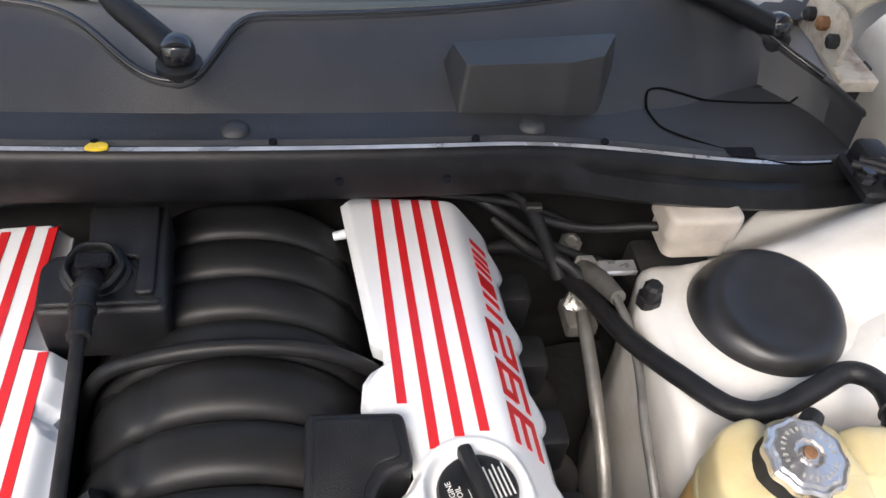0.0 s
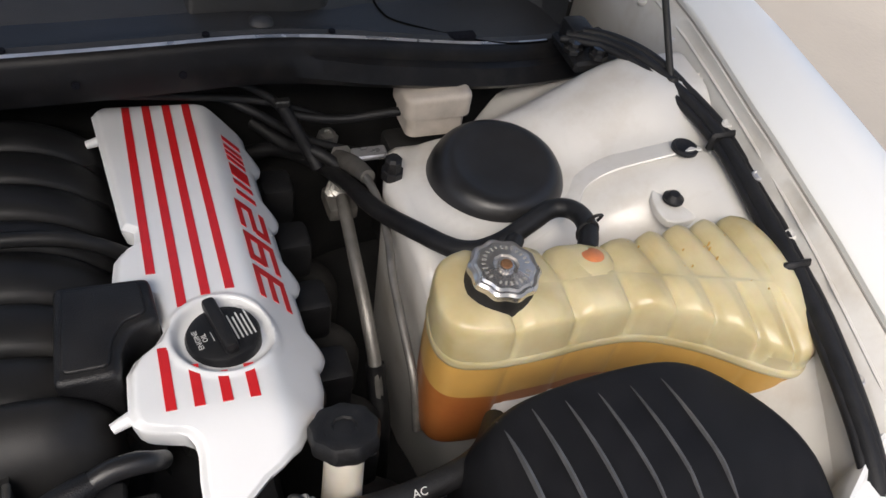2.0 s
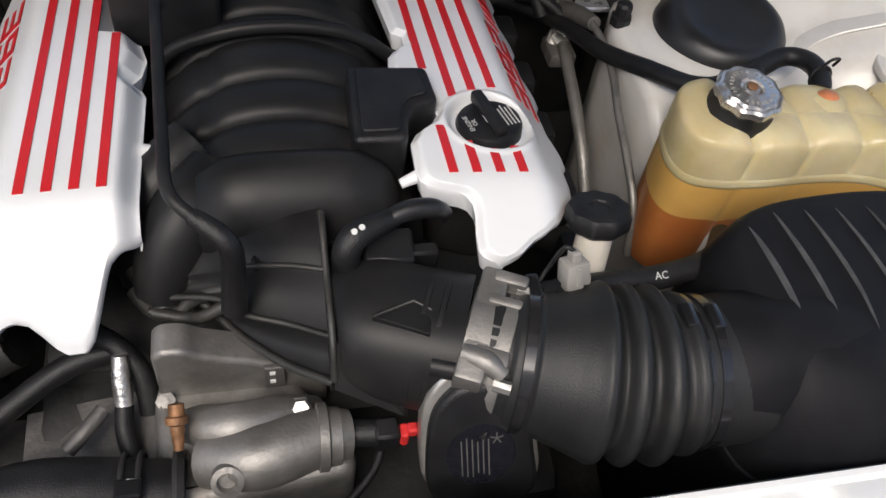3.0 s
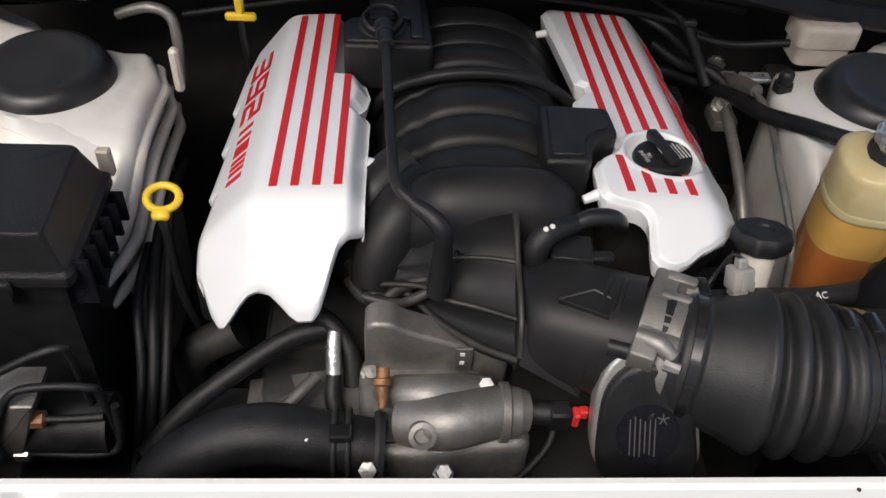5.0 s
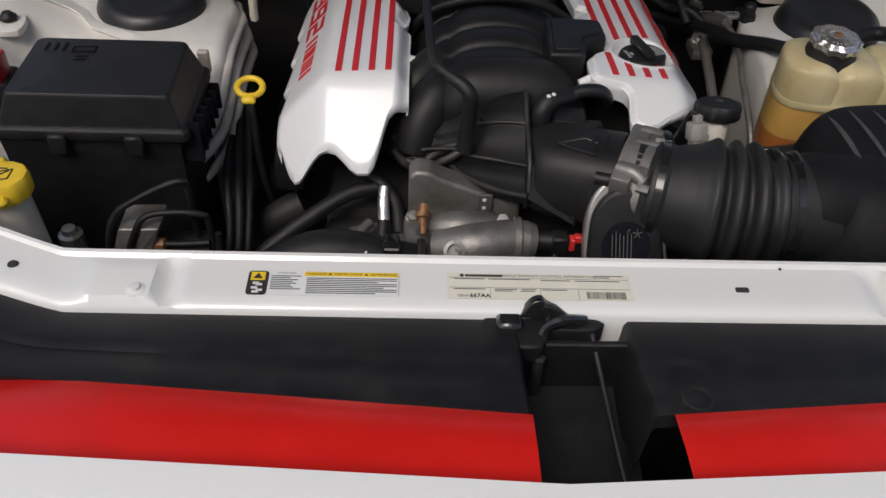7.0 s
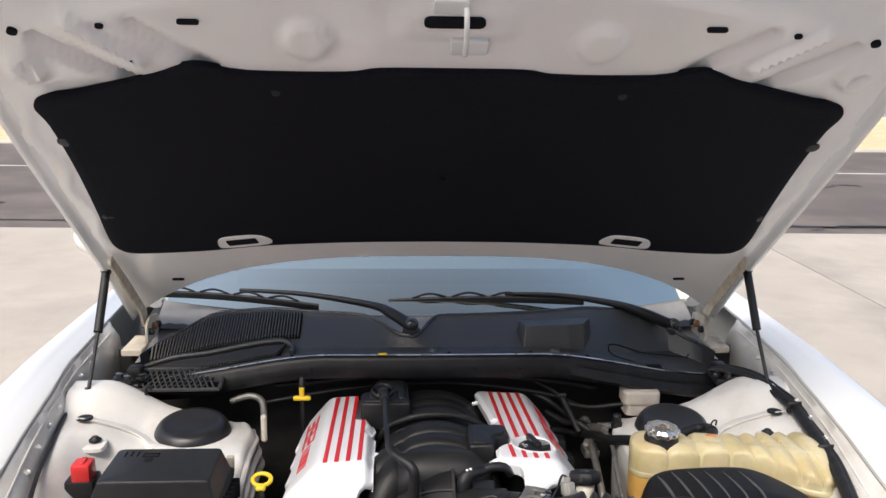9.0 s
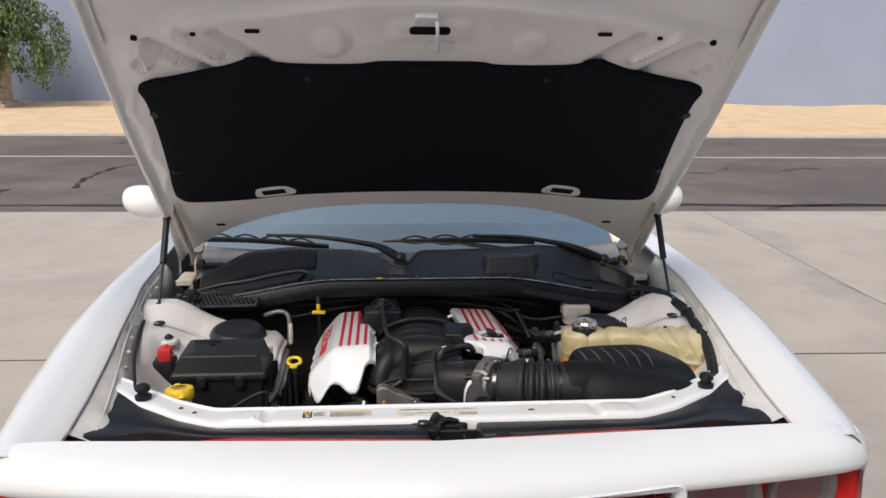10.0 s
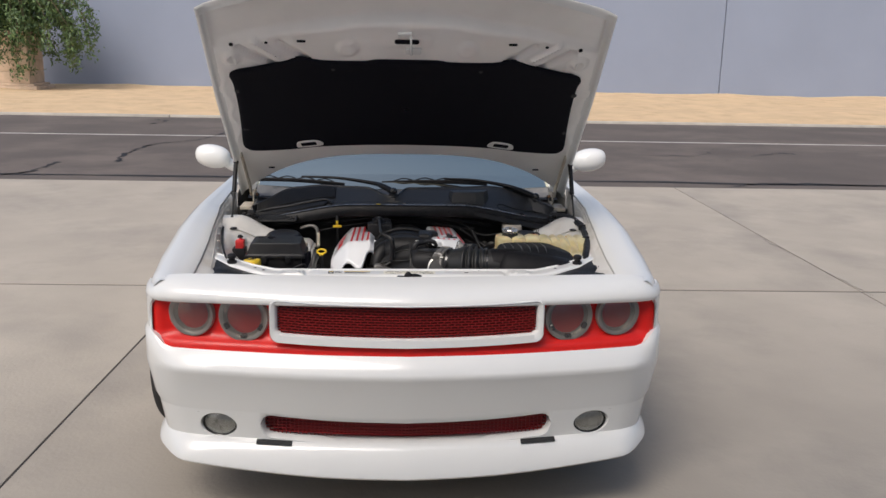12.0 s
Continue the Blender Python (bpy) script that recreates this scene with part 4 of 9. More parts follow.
    # bracket slots at the liner's rear edge
    for sg in (-1, 1):
        m = axes(hood_at(sg * 0.447, 1.148, -0.002), Vector((1, 0, 0)) * 1 + HT * (-0.22 * sg), -HN)
        bm = B()
        prism(bm, spline2([(-0.062, -0.016), (-0.050, 0.018), (-0.02, 0.026), (0.03, 0.024), (0.055, 0.012), (0.066, -0.012), (0.05, -0.026), (-0.04, -0.026)], 3), 0, 0.0135, m, 0.002)
        bk = part("liner_bracket", bm, M_PRIMER2, inner, "white bracket plate at the liner's edge", 0)
        bm = B()
        prism(bm, rounded(0.072, 0.026, 0.004, 2), 0.012, 0.0145, m)
        part("bracket_slot", bm, M_FELT, inner, "", 0)
    # dark drain holes and slots
    for x, y, w, h in ((0.683, 0.586, 0.016, 0.014), (0.547, 0.573, 0.013, 0.010), (0.411, 0.563, 0.034, 0.010), (0.65, 1.344, 0.030, 0.009), (0.735, 1.091, 0.014, 0.014)):
        for sg in (-1, 1):
            bm = B()
            prism(bm, rounded(w, h, min(w, h) * 0.48, 4), -0.006, 0.0035 if y > 1 else 0.004, axes(hood_at(sg * x, y, 0.0), (1, 0, 0), -HN))
            part("drain_slot", bm, M_FELT, inner, "", 0)
    bm = B()
    prism(bm, rounded(0.022, 0.012, 0.005, 4), -0.006, 0.006, axes(hood_at(-0.519, 0.632, 0.0), HT - Vector((0.5, 0, 0)), -HN))
    part("drain_slot", bm, M_FELT, inner, "", 0)
    # striker and its slot
    bm = B()
    prism(bm, rounded(0.095, 0.022, 0.010, 4), -0.006, 0.010, axes(hood_at(-0.004, 0.552, 0.0), (1, 0, 0), -HN))
    part("striker_slot", bm, M_FELT, inner, "", 0)
    bm = B()
    tube(bm, [hood_at(0.010, 0.524, -0.004), hood_at(0.011, 0.525, -0.026), hood_at(0.012, 0.545, -0.034), hood_at(0.013, 0.575, -0.034), hood_at(0.014, 0.594, -0.026), hood_at(0.014, 0.596, -0.004)], 0.0042, 10, 6)
    st = part("striker", bm, M_PAINT, hood, "white hood latch striker", 50)
    bm = B()
    prism(bm, rounded(0.055, 0.030, 0.006, 3), 0, 0.012, axes(hood_at(-0.012, 0.522, 0.0), (1, 0, 0), -HN), 0.003)
    part("striker_plate", bm, M_PAINT, st, "", 40)
    bm = B()
    prism(bm, rounded(0.062, 0.034, 0.006, 3), 0, 0.011, axes(hood_at(0.022, 0.598, 0.0), (1, 0, 0), -HN), 0.003)
    part("striker_plate", bm, M_PAINT, st, "", 40)
    # rear corners, hinges and gas struts
    for sg in (-1, 1):
        # hinge: two steel links between the hood's corner and the body, with bolts in a dark pocket
        flat = lambda x: Matrix(((0, 0, 1, x), (1, 0, 0, 0), (0, 1, 0, 0), (0, 0, 0, 1)))
        bm = B()
        prism(bm, chamfer2([(1.215, 1.236), (1.335, 1.140), (1.46, 1.030), (1.475, 0.985), (1.435, 0.985), (1.41, 1.035), (1.30, 1.130), (1.20, 1.215)], 0.012), -0.003, 0.003, flat(sg * 0.772))
        hg = part("hood_hinge", bm, M_GRIME, CAR, "rusty grimy sheet-steel hood hinge with bolts", 40)
        bm = B()
        prism(bm, chamfer2([(1.385, 0.955), (1.385, 1.005), (1.42, 1.022), (1.49, 1.012), (1.50, 0.955)], 0.010), -0.003, 0.003, flat(sg * 0.752))
        part("hinge_plate", bm, M_GRIME, hg, "", 40)
        bm = B()
        box(bm, (sg * 0.79 - 0.028, 1.375, 0.925), (sg * 0.79 + 0.028, 1.50, 0.945), 0.003, 1)
        part("hinge_base", bm, M_GRIME, hg, "", 40)
        for q in range(3):
            bm = B()
            revolve(bm, [(0.010, 0), (0.010, 0.010), (0.005, 0.013), (0.001, 0.013)], 8, axes((sg * 0.749, 1.405 + q * 0.034, 0.985 + 0.006 * (q % 2)), (0, 1, 0), (-sg, 0, 0)))
            part("hinge_bolt", bm, M_BRASS if q == 1 else M_DARK, hg, "", 30)
        top, mid, low = Vector((sg * 0.815, 1.300, 1.172)), Vector((sg * 0.811, 1.205, 1.047)), Vector((sg * 0.806, 1.092, 0.925))
        bm = B()
        tube(bm, [top, mid], 0.0105, 14, 1)
        tube(bm, [top + Vector((0, 0.01, 0.012)), top], 0.013, 12, 1)
        g = part("gas_strut", bm, M_RUBBER, CAR, "black gas strut holding the hood", 40)
        bm = B()
        tube(bm, [mid, low], 0.0046, 12, 1)
        part("rod", bm, M_DARK, g, "", 40)
        bm = B()
        tube(bm, [low + Vector((0, 0.012, 0.02)), low - Vector((0, 0.004, 0.012))], [0.008, 0.014], 12, 1)
        revolve(bm, [(0.030, -0.02), (0.030, -0.006), (0.024, 0.0), (0.001, 0.002)], 18, Matrix.Translation(low - Vector((0, 0.0, 0.012))))
        part("ball_mount", bm, M_RUBBER, g, "", 40)


M_PRIMER2 = mat("white_hood_inner_paint", (0.90, 0.885, 0.85), 0.32, coat=0.4, var=0.03, scale=7, rvar=0.06)
build_fascia()
build_grille()
for _s in (-1, 1):
    lamp(_s * 0.795, 0.086, 0.783, False)
    lamp(_s * 0.598, 0.092, 0.780, True)
    fog(_s)
    build_fender(_s)
build_rest()
build_windscreen()
build_hood()

# ---- engine bay: fixed sheet metal and trim of the car ----
def sup_back(x):
    return table([(0, 0.476), (0.52, 0.477), (0.62, 0.510), (0.70, 0.565), (0.76, 0.605), (0.80, 0.622)], abs(x))


def sup_front(x):
    return table([(0, 0.390), (0.50, 0.391), (0.60, 0.420), (0.70, 0.475), (0.78, 0.545), (0.80, 0.560)], abs(x))


def sup_z(x):
    return 0.858 + 0.018 * sm(0.50, 0.70, abs(x)) + 0.012 * sm(0.68, 0.78, abs(x))


def build_support():
    bm = B()
    rows = []
    for i in range(161):
        x = lerp(-0.80, 0.80, i / 160)
        yb, yf, z = sup_back(x), sup_front(x), sup_z(x)
        ax = abs(x)
        row = []
        for k, (f, dz) in enumerate(((0.0, -0.07), (0.0, -0.014), (0.01, -0.002), (0.05, 0.004), (0.11, 0.004), (0.16, 0.0), (0.3, 0), (0.45, 0), (0.6, 0), (0.75, 0), (0.88, -0.001), (0.96, -0.004), (1.0, -0.009), (1.02, -0.03), (1.02, -0.08))):
            y = lerp(yb, yf, f)
            up = dz
            if 0.2 < f < 0.95:
                # pressed pads beside the ends and the diagonal fold
                up += 0.005 * sm(0.402, 0.409, ax) * sm(0.492, 0.485, ax) * sm(0.22, 0.30, f) * sm(1.1, 0.9, f) * (1 if x < 0.45 or x > 0 else 1)
                up -= 0.006 * sm(0.388 - 0.010 * f, 0.394 - 0.010 * f, ax) * sm(0.404, 0.398, ax)
            row.append((x, y, z + up))
        rows.append(row)
    grid(bm, rows)
    s = part("radiator_support", bm, M_PAINT, CAR, "white painted radiator crossmember with warning labels", 40)
    bm = B()
    prism(bm, rounded(0.015, 0.007, 0.001, 1), -0.002, 0.0012, Matrix.Translation((0.237, 0.428, 0.858)))
    part("slot", bm, M_INK, s, "", 0)
    for x in (-0.425, 0.435):
        bm = B()
        revolve(bm, [(0.011, 0), (0.0105, 0.002), (0.006, 0.0035), (0.005, 0.006), (0.0005, 0.0065)], 16, Matrix.Translation((x, 0.411, 0.861)))
        part("rivet", bm, M_PAINT, s, "", 40)
    for x, y in ((-0.60, 0.463), (0.60, 0.463), (-0.565, 0.445), (0.29, 0.462), (0.12, 0.466)):
        bm = B()
        revolve(bm, [(0.006 if abs(x) > 0.5 else 0.002, 0), (0.005 if abs(x) > 0.5 else 0.0015, 0.0012), (0.0004, 0.0012)], 12, Matrix.Translation((x, y, sup_z(x) + 0.0006)))
        part("hole", bm, M_INK, s, "", 0)
    for sg in (-1, 1):
        bm = B()
        o = (sg * 0.698, 0.505, sup_z(0.698) - 0.004)
        revolve(bm, [(0.019, 0), (0.020, 0.012), (0.013, 0.014), (0.013, 0.022), (0.018, 0.026), (0.017, 0.036), (0.012, 0.040), (0.001, 0.041)], 18, Matrix.Translation(o))
        tagged(part("bump_stop", bm, M_RUBBER, CAR, "black rubber hood bump stop", 40))


def shroud_front(x):
    return 0.240 + 0.078 * abs(x - 0.04)


def build_shroud():
    for sg, e in ((-1, -0.020), (1, 0.104)):
        bm = B()
        rows = []
        for i in range(41):
            x = lerp(e, sg * 0.845, i / 40)
            yb = sup_front(min(abs(x), 0.80)) + 0.012
            if abs(x) > 0.78:
                yb = lerp(yb, 0.37, sm(0.79, 0.845, abs(x)))
            yf = shroud_front(x)
            rough = 0.006 * math.sin(x * 60) * sm(0.62, 0.75, abs(x))
            zb = sup_z(x) - 0.016
            lift = 0.012 * sm(0.60, 0.80, abs(x))
            row = []
            for f, z in ((0.0, zb - 0.008), (0.04, zb + 0.001), (0.25, zb), (0.42, zb - 0.001 + rough), (0.50, zb - 0.003), (0.56, zb - 0.007), (0.75, zb - 0.004 + rough), (0.93, zb - 0.001), (0.985, zb - 0.003), (1.0, zb - 0.02)):
                row.append((x, lerp(yb, yf, f), z + lift * (1 - f) + 0.033 * f * sm(0.80, 0.60, abs(x))))
            rows.append(row)
        first = [(p[0] - sg * 0.004, p[1], p[2] - 0.006) for p in rows[0]]
        deep = [(p[0] - sg * 0.008, p[1], p[2] - 0.09) for p in rows[0]]
        grid(bm, [deep, first] + rows)
        t = part("radiator_shroud", bm, M_PLASTIC, CAR, "black moulded radiator shroud panel", 35)
        if sg > 0:
            bm = B()
            revolve(bm, [(0.017, -0.002), (0.0165, 0.002), (0.013, 0.0032), (0.012, 0.0015), (0.001, 0.0022)], 24, Matrix.Translation((0.146, 0.268, 0.869)))
            part("push_clip", bm, M_PLASTIC, t, "round black push clip", 40)
    # dark well between the panels
    bm = B()
    grid(bm, [[(x, y, z) for x in (-0.03, 0.04, 0.112)] for y, z in ((0.40, 0.80), (0.36, 0.77), (0.25, 0.755), (0.12, 0.75))])
    part("latch_well", bm, M_PLASTIC, CAR, "dark well behind the hood latch", 0)
    bm = B()
    box(bm, (-0.026, 0.360, 0.752), (0.108, 0.368, 0.840), 0.002, 1)
    part("latch_backing", bm, M_PLASTIC, CAR, "black plate behind the hood latch", 0)
    # hood latch
    la = thing("hood_latch", "black steel hood latch with its hook and release rod", "hood latch", (0.02, 0.37, 0.79))
    bm = B()
    prism(bm, spline2([(-0.052, 0.392), (-0.054, 0.366), (-0.03, 0.352), (0.006, 0.350), (0.016, 0.372), (0.06, 0.374), (0.078, 0.386), (0.05, 0.398), (0.0, 0.400)], 3), 0.825, 0.848, None, 0.004)
    part("latch_plate", bm, M_PLASTIC, la)
    bm = B()
    prism(bm, spline2([(-0.016, 0), (-0.015, 0.010), (-0.008, 0.020), (0.002, 0.023), (0.010, 0.016), (0.03, 0.006), (0.034, 0.0)], 3), -0.006, 0.006, axes((0.006, 0.394, 0.848), (1, 0, 0), (0, -1, 0.25)), 0.002)
    part("hook", bm, M_GLOSSBLACK, la, "upright black safety hook")
    bm = B()
    tube(bm, [(0.055, 0.385, 0.852), (0.03, 0.375, 0.862), (0.012, 0.372, 0.852), (0.008, 0.362, 0.835)], 0.006, 8, 5)
    box(bm, (-0.04, 0.37, 0.845), (-0.012, 0.392, 0.857), 0.004, 1)
    box(bm, (0.012, 0.375, 0.845), (0.05, 0.392, 0.858), 0.004, 1)
    part("pawl", bm, M_GLOSSBLACK, la)
    bm = B()
    tube(bm, [(0.062, 0.385, 0.845), (0.072, 0.34, 0.815), (0.082, 0.25, 0.79), (0.09, 0.20, 0.775)], 0.0035, 8, 6)
    part("release_rod", bm, M_RUBBER, la)
    bm = B()
    revolve(bm, [(0.007, 0), (0.007, 0.006), (0.004, 0.007), (0.0005, 0.007)], 6, Matrix.Translation((0.006, 0.352, 0.822)))
    tube(bm, [(0.006, 0.352, 0.824), (0.006, 0.352, 0.765)], 0.006, 8, 1)
    part("bolt", bm, M_DARK, la)


def build_labels():
    z = 0.8590
    w = thing("warning_label", "white and yellow air-conditioning warning label on the crossmember", "label", (-0.228, 0.427, z))
    bm = B()
    box(bm, (-0.287, 0.4085, z), (-0.1455, 0.4445, z + 0.0004))
    part("sheet", bm, M_LABELW, w, "", 0)
    bm = B()
    prism(bm, [(x - 0.2985, y + 0.4265) for x, y in rounded(0.022, 0.036, 0.004, 3)], z, z + 0.0005)
    part("pictogram_panel", bm, M_INK, w, "black pictogram panel", 0)
    bm = B()
    box(bm, (-0.3065, 0.430, z + 0.0005), (-0.2910, 0.4425, z + 0.0008))
    part("yellow_square", bm, M_YELLOW, w, "", 0)
    bm = B()
    prism(bm, [(-0.3040, 0.4325), (-0.2935, 0.4325), (-0.29875, 0.4410)], z + 0.0008, z + 0.0011)
    part("triangle", bm, M_INK, w, "", 0)
    bm = B()
    for k, (x, y) in enumerate(((-0.3005, 0.4255), (-0.297, 0.4235), (-0.3015, 0.4185), (-0.296, 0.4150), (-0.300, 0.4125))):
        box(bm, (x - 0.003, y - 0.0015, z + 0.0005), (x + 0.004, y + 0.0018, z + 0.0008))
    part("pictogram", bm, M_LABELW, w, "", 0)
    bm = B()
    box(bm, (-0.2485, 0.4375, z + 0.0004), (-0.1460, 0.4440, z + 0.0007))
    part("yellow_band", bm, M_YELLOW, w, "", 0)
    lettering("WARNING  \u25b2  MISE EN GARDE  \u25b2  ADVERTENCIA", 0.0043, Matrix.Translation((-0.197, 0.4407, z + 0.0007)), M_INK, w, 0.00015)
    lettering("ATTENTION", 0.0036, Matrix.Translation((-0.268, 0.4415, z + 0.0004)), M_INK, w, 0.00015)
    rng = random.Random(2)
    bm = B()
    for k in range(9):
        y = 0.4345 - k * 0.0028
        box(bm, (-0.2455, y - 0.0006, z + 0.0004), (-0.2455 + 0.0985 * (1 - 0.25 * rng.random() * (k % 3 == 2)), y + 0.0006, z + 0.0006))
        if k < 8:
            box(bm, (-0.2845, y + 0.002, z + 0.0004), (-0.2845 + 0.033 * rng.uniform(0.6, 1), y + 0.0032, z + 0.0006))
    tagged(part("small_print", bm, M_INK, w, "", 0), kind="stuff")
    e = thing("emission_label", "cream paper label with printed emission data and a barcode", "label", (0.01, 0.427, z))
    bm = B()
    box(bm, (-0.092, 0.4075, z), (0.112, 0.4470, z + 0.0004))
    part("sheet", bm, M_LABEL, e, "", 0)
    lettering("VEHICLE EMISSION CONTROL INFORMATION", 0.0053, Matrix.Translation((0.020, 0.4430, z + 0.0004)), M_INK, e, 0.00015)
    lettering("667AA", 0.0080, Matrix.Translation((-0.0565, 0.4120, z + 0.0004)), M_INK, e, 0.00015, bold=0.0002)
    lettering("52014", 0.0048, Matrix.Translation((-0.0755, 0.4116, z + 0.0004)), M_INK, e, 0.00015)
    bm = B()
    box(bm, (-0.072, 0.4410, z + 0.0004), (-0.031, 0.4445, z + 0.0006))
    part("maker_bar", bm, M_INK, e, "", 0)
    bm = B()
    revolve(bm, [(0.0028, 0), (0.0026, 0.0003), (0.0004, 0.0003)], 5, Matrix.Translation((-0.0755, 0.4430, z + 0.0004)))
    part("maker_mark", bm, M_INK, e, "", 0)
    bm = B()
    for k in range(46):
        x = 0.061 + k * 0.00095
        ww = rng.choice((0.00025, 0.0004, 0.0006))
        box(bm, (x, 0.4095, z + 0.0004), (x + ww, 0.4200, z + 0.0006))
    tagged(part("barcode", bm, M_INK, e, "", 0), kind="stuff")
    bm = B()
    for y in (0.4390, 0.4240):
        box(bm, (-0.090, y, z + 0.0004), (0.110, y + 0.0004, z + 0.0006))
    for x in (-0.045, 0.010, 0.052):
        box(bm, (x, 0.4085, z + 0.0004), (x + 0.0004, 0.4238, z + 0.0006))
    for x0, x1, y in ((-0.084, -0.050, 0.4370), (-0.046, 0.0, 0.4370), (0.012, 0.045, 0.4360), (0.050, 0.100, 0.4360), (-0.040, -0.015, 0.4215), (-0.040, -0.02, 0.4190), (0.012, 0.040, 0.4215), (-0.085, -0.05, 0.4215), (0.072, 0.105, 0.4440), (0.072, 0.090, 0.4415), (-0.010, 0.006, 0.4215), (-0.012, 0.004, 0.4190)):
        box(bm, (x0, y, z + 0.0004), (x1, y + 0.0011, z + 0.0006))
    tagged(part("small_print", bm, M_INK, e, "", 0), kind="stuff")


def rail_y(x):
    return 1.190 + 0.065 * (abs(x) / 0.72) ** 2.2


def rail_z(x):
    return 0.990 - 0.068 * sm(0.25, 0.75, abs(x)) - 0.012 * (x / 0.72) ** 2


def cowl_back(x):
    """Rear edge of the cowl panel, with the dip for the middle wiper and the rounded far ends."""
    a = abs(x)
    y = 1.335 + 0.20 * (a / 0.72) ** 2 if a < 0.55 else table([(0.55, 1.4517), (0.62, 1.440), (0.672, 1.405), (0.710, 1.372), (0.728, 1.340), (0.740, 1.285)], a)
    z = 1.045 - 0.022 * sm(0.40, 0.58, a) - 0.065 * sm(0.55, 0.74, a)
    d = (x + 0.055)
    dip = math.exp(-abs(d / (0.084 if d < 0 else 0.044)) ** 2.5)
    y -= 0.077 * dip
    z -= 0.030 * dip
    return Vector((x, y, z))


def cowl_pt(x, t, up=0.0):
    """A point of the cowl panel: a flat ledge behind the rail, a crease, then the steeper face up to the rear edge."""
    f, b = Vector((x, rail_y(x), rail_z(x))), cowl_back(x)
    d = 0.055 + 0.022 * sm(0.38, 0.47, x) + 0.070 * sm(0.45, 0.68, x)
    d = min(d, (b.y - f.y) * 0.82)
    c = Vector((x, f.y + d, f.z + 0.001 + 0.10 * max(0, d - 0.055)))
    p = f.lerp(c, t / 0.34) if t < 0.34 else c.lerp(b, (t - 0.34) / 0.66)
    p.z += up
    return p


def on_cowl(x, y):
    lo, hi = 0.0, 1.0
    for _ in range(20):
        m = (lo + hi) / 2
        if cowl_pt(x, m).y < y:
            lo = m
        else:
            hi = m
    return cowl_pt(x, lo).z


def build_cowl():
    bm = B()
    rows = []
    for i in range(221):
        x = lerp(-0.74, 0.74, i / 220)
        f, b = Vector((x, rail_y(x), rail_z(x))), cowl_back(x)
        row = [f + Vector((0, 0.004, -0.012)), f + Vector((0, 0.004, 0.0)), f + Vector((0, 0.010, 0.003))]
        row += [cowl_pt(x, t) for t in (0.12, 0.2, 0.27, 0.31, 0.34, 0.37, 0.42, 0.5, 0.6, 0.7, 0.8, 0.88, 0.94)]
        for k in range(7):
            g = math.pi * k / 6
            row.append(b + Vector((0, 0.002 - 0.0055 * math.cos(g), 0.0055 * math.sin(g))))
        row.append(b + Vector((0, 0.008, -0.03)))
        rows.append(row)
    grid(bm, rows)
    c = part("cowl_panel", bm, M_COWL, CAR, "black plastic cowl panel below the windscreen", 18)
    bm = B()
    tube(bm, [cowl_back(x) + Vector((0, 0.002, 0.0035)) for x in np.linspace(-0.72, 0.72, 181)], 0.0042, 8, 1)
    part("edge_bead", bm, M_GLOSSBLACK, c, "shiny rolled rear edge", 60)
    # sheet behind the panel, under the wipers
    bm = B()
    rows = []
    for i in range(41):
        x = lerp(-0.765, 0.765, i / 40)
        b = cowl_back(max(-0.735, min(0.735, x)))
        w = ws_base(max(-0.78, min(0.78, x)))
        rows.append([(x, b.y + 0.008, b.z - 0.030), (x, lerp(b.y, w.y, 0.5), min(b.z, w.z) - 0.016), (x, w.y + 0.01, w.z + 0.001)])
    grid(bm, rows)
    part("cowl_tray", bm, M_GREYCOWL, CAR, "dusty grey tray under the wipers", 50)
    # painted steel rail along the front edge
    bm = B()
    rows = []
    for i in range(121):
        x = lerp(-0.80, 0.80, i / 120)
        y, z = rail_y(x), rail_z(x)
        g = 0.010 * sm(0.30, 0.45, x)
        rows.append([(x, y + 0.012, z - 0.002), (x, y + 0.002, z + 0.001), (x, y - 0.004, z - 0.002), (x, y - 0.010, z - 0.010), (x, y - 0.012, z - 0.018 - g * 0.3), (x, y - 0.013 - g, z - 0.020 - g * 0.4), (x, y - 0.020 - g * 1.4, z - 0.042 - g * 0.2), (x, y - 0.016 - g, z - 0.054), (x, y - 0.002, z - 0.060), (x, y + 0.05, z - 0.075)])
    grid(bm, rows)
    rl = part("cowl_rail", bm, M_RAIL, CAR, "glossy black steel rail along the cowl", 40)
    # the highlight on the rail's edge, laid on as a pale strip
    bm = B()
    rows = []
    for i in range(61):
        x = lerp(-0.70, 0.70, i / 60)
        rows.append([(x, rail_y(x) + 0.0010, rail_z(x) + 0.0018), (x, rail_y(x) - 0.0035, rail_z(x) + 0.0004)])
    grid(bm, rows)
    part("edge_highlight", bm, M_STEELDULL, rl, "bright strip painted as the highlight on the rail's edge", 0)
    for x in (-0.35, -0.13, 0.036, 0.24, 0.385, 0.555, -0.30, 0.10, 0.21, 0.43):
        up = x not in (-0.30, 0.10, 0.21, 0.43)
        bm = B()
        if up:
            revolve(bm, [(0.0042, 0), (0.004, 0.003), (0.0005, 0.0034)], 12, Matrix.Translation((x, rail_y(x) + 0.006, rail_z(x) + 0.002)))
        else:
            revolve(bm, [(0.0045, 0), (0.004, 0.002), (0.0005, 0.002)], 12, axes((x, rail_y(x) - 0.0175, rail_z(x) - 0.030), (1, 0, 0), (0, -1, 0.3)))
        part("clip", bm, M_FELT, rl, "", 40)
    bm = B()
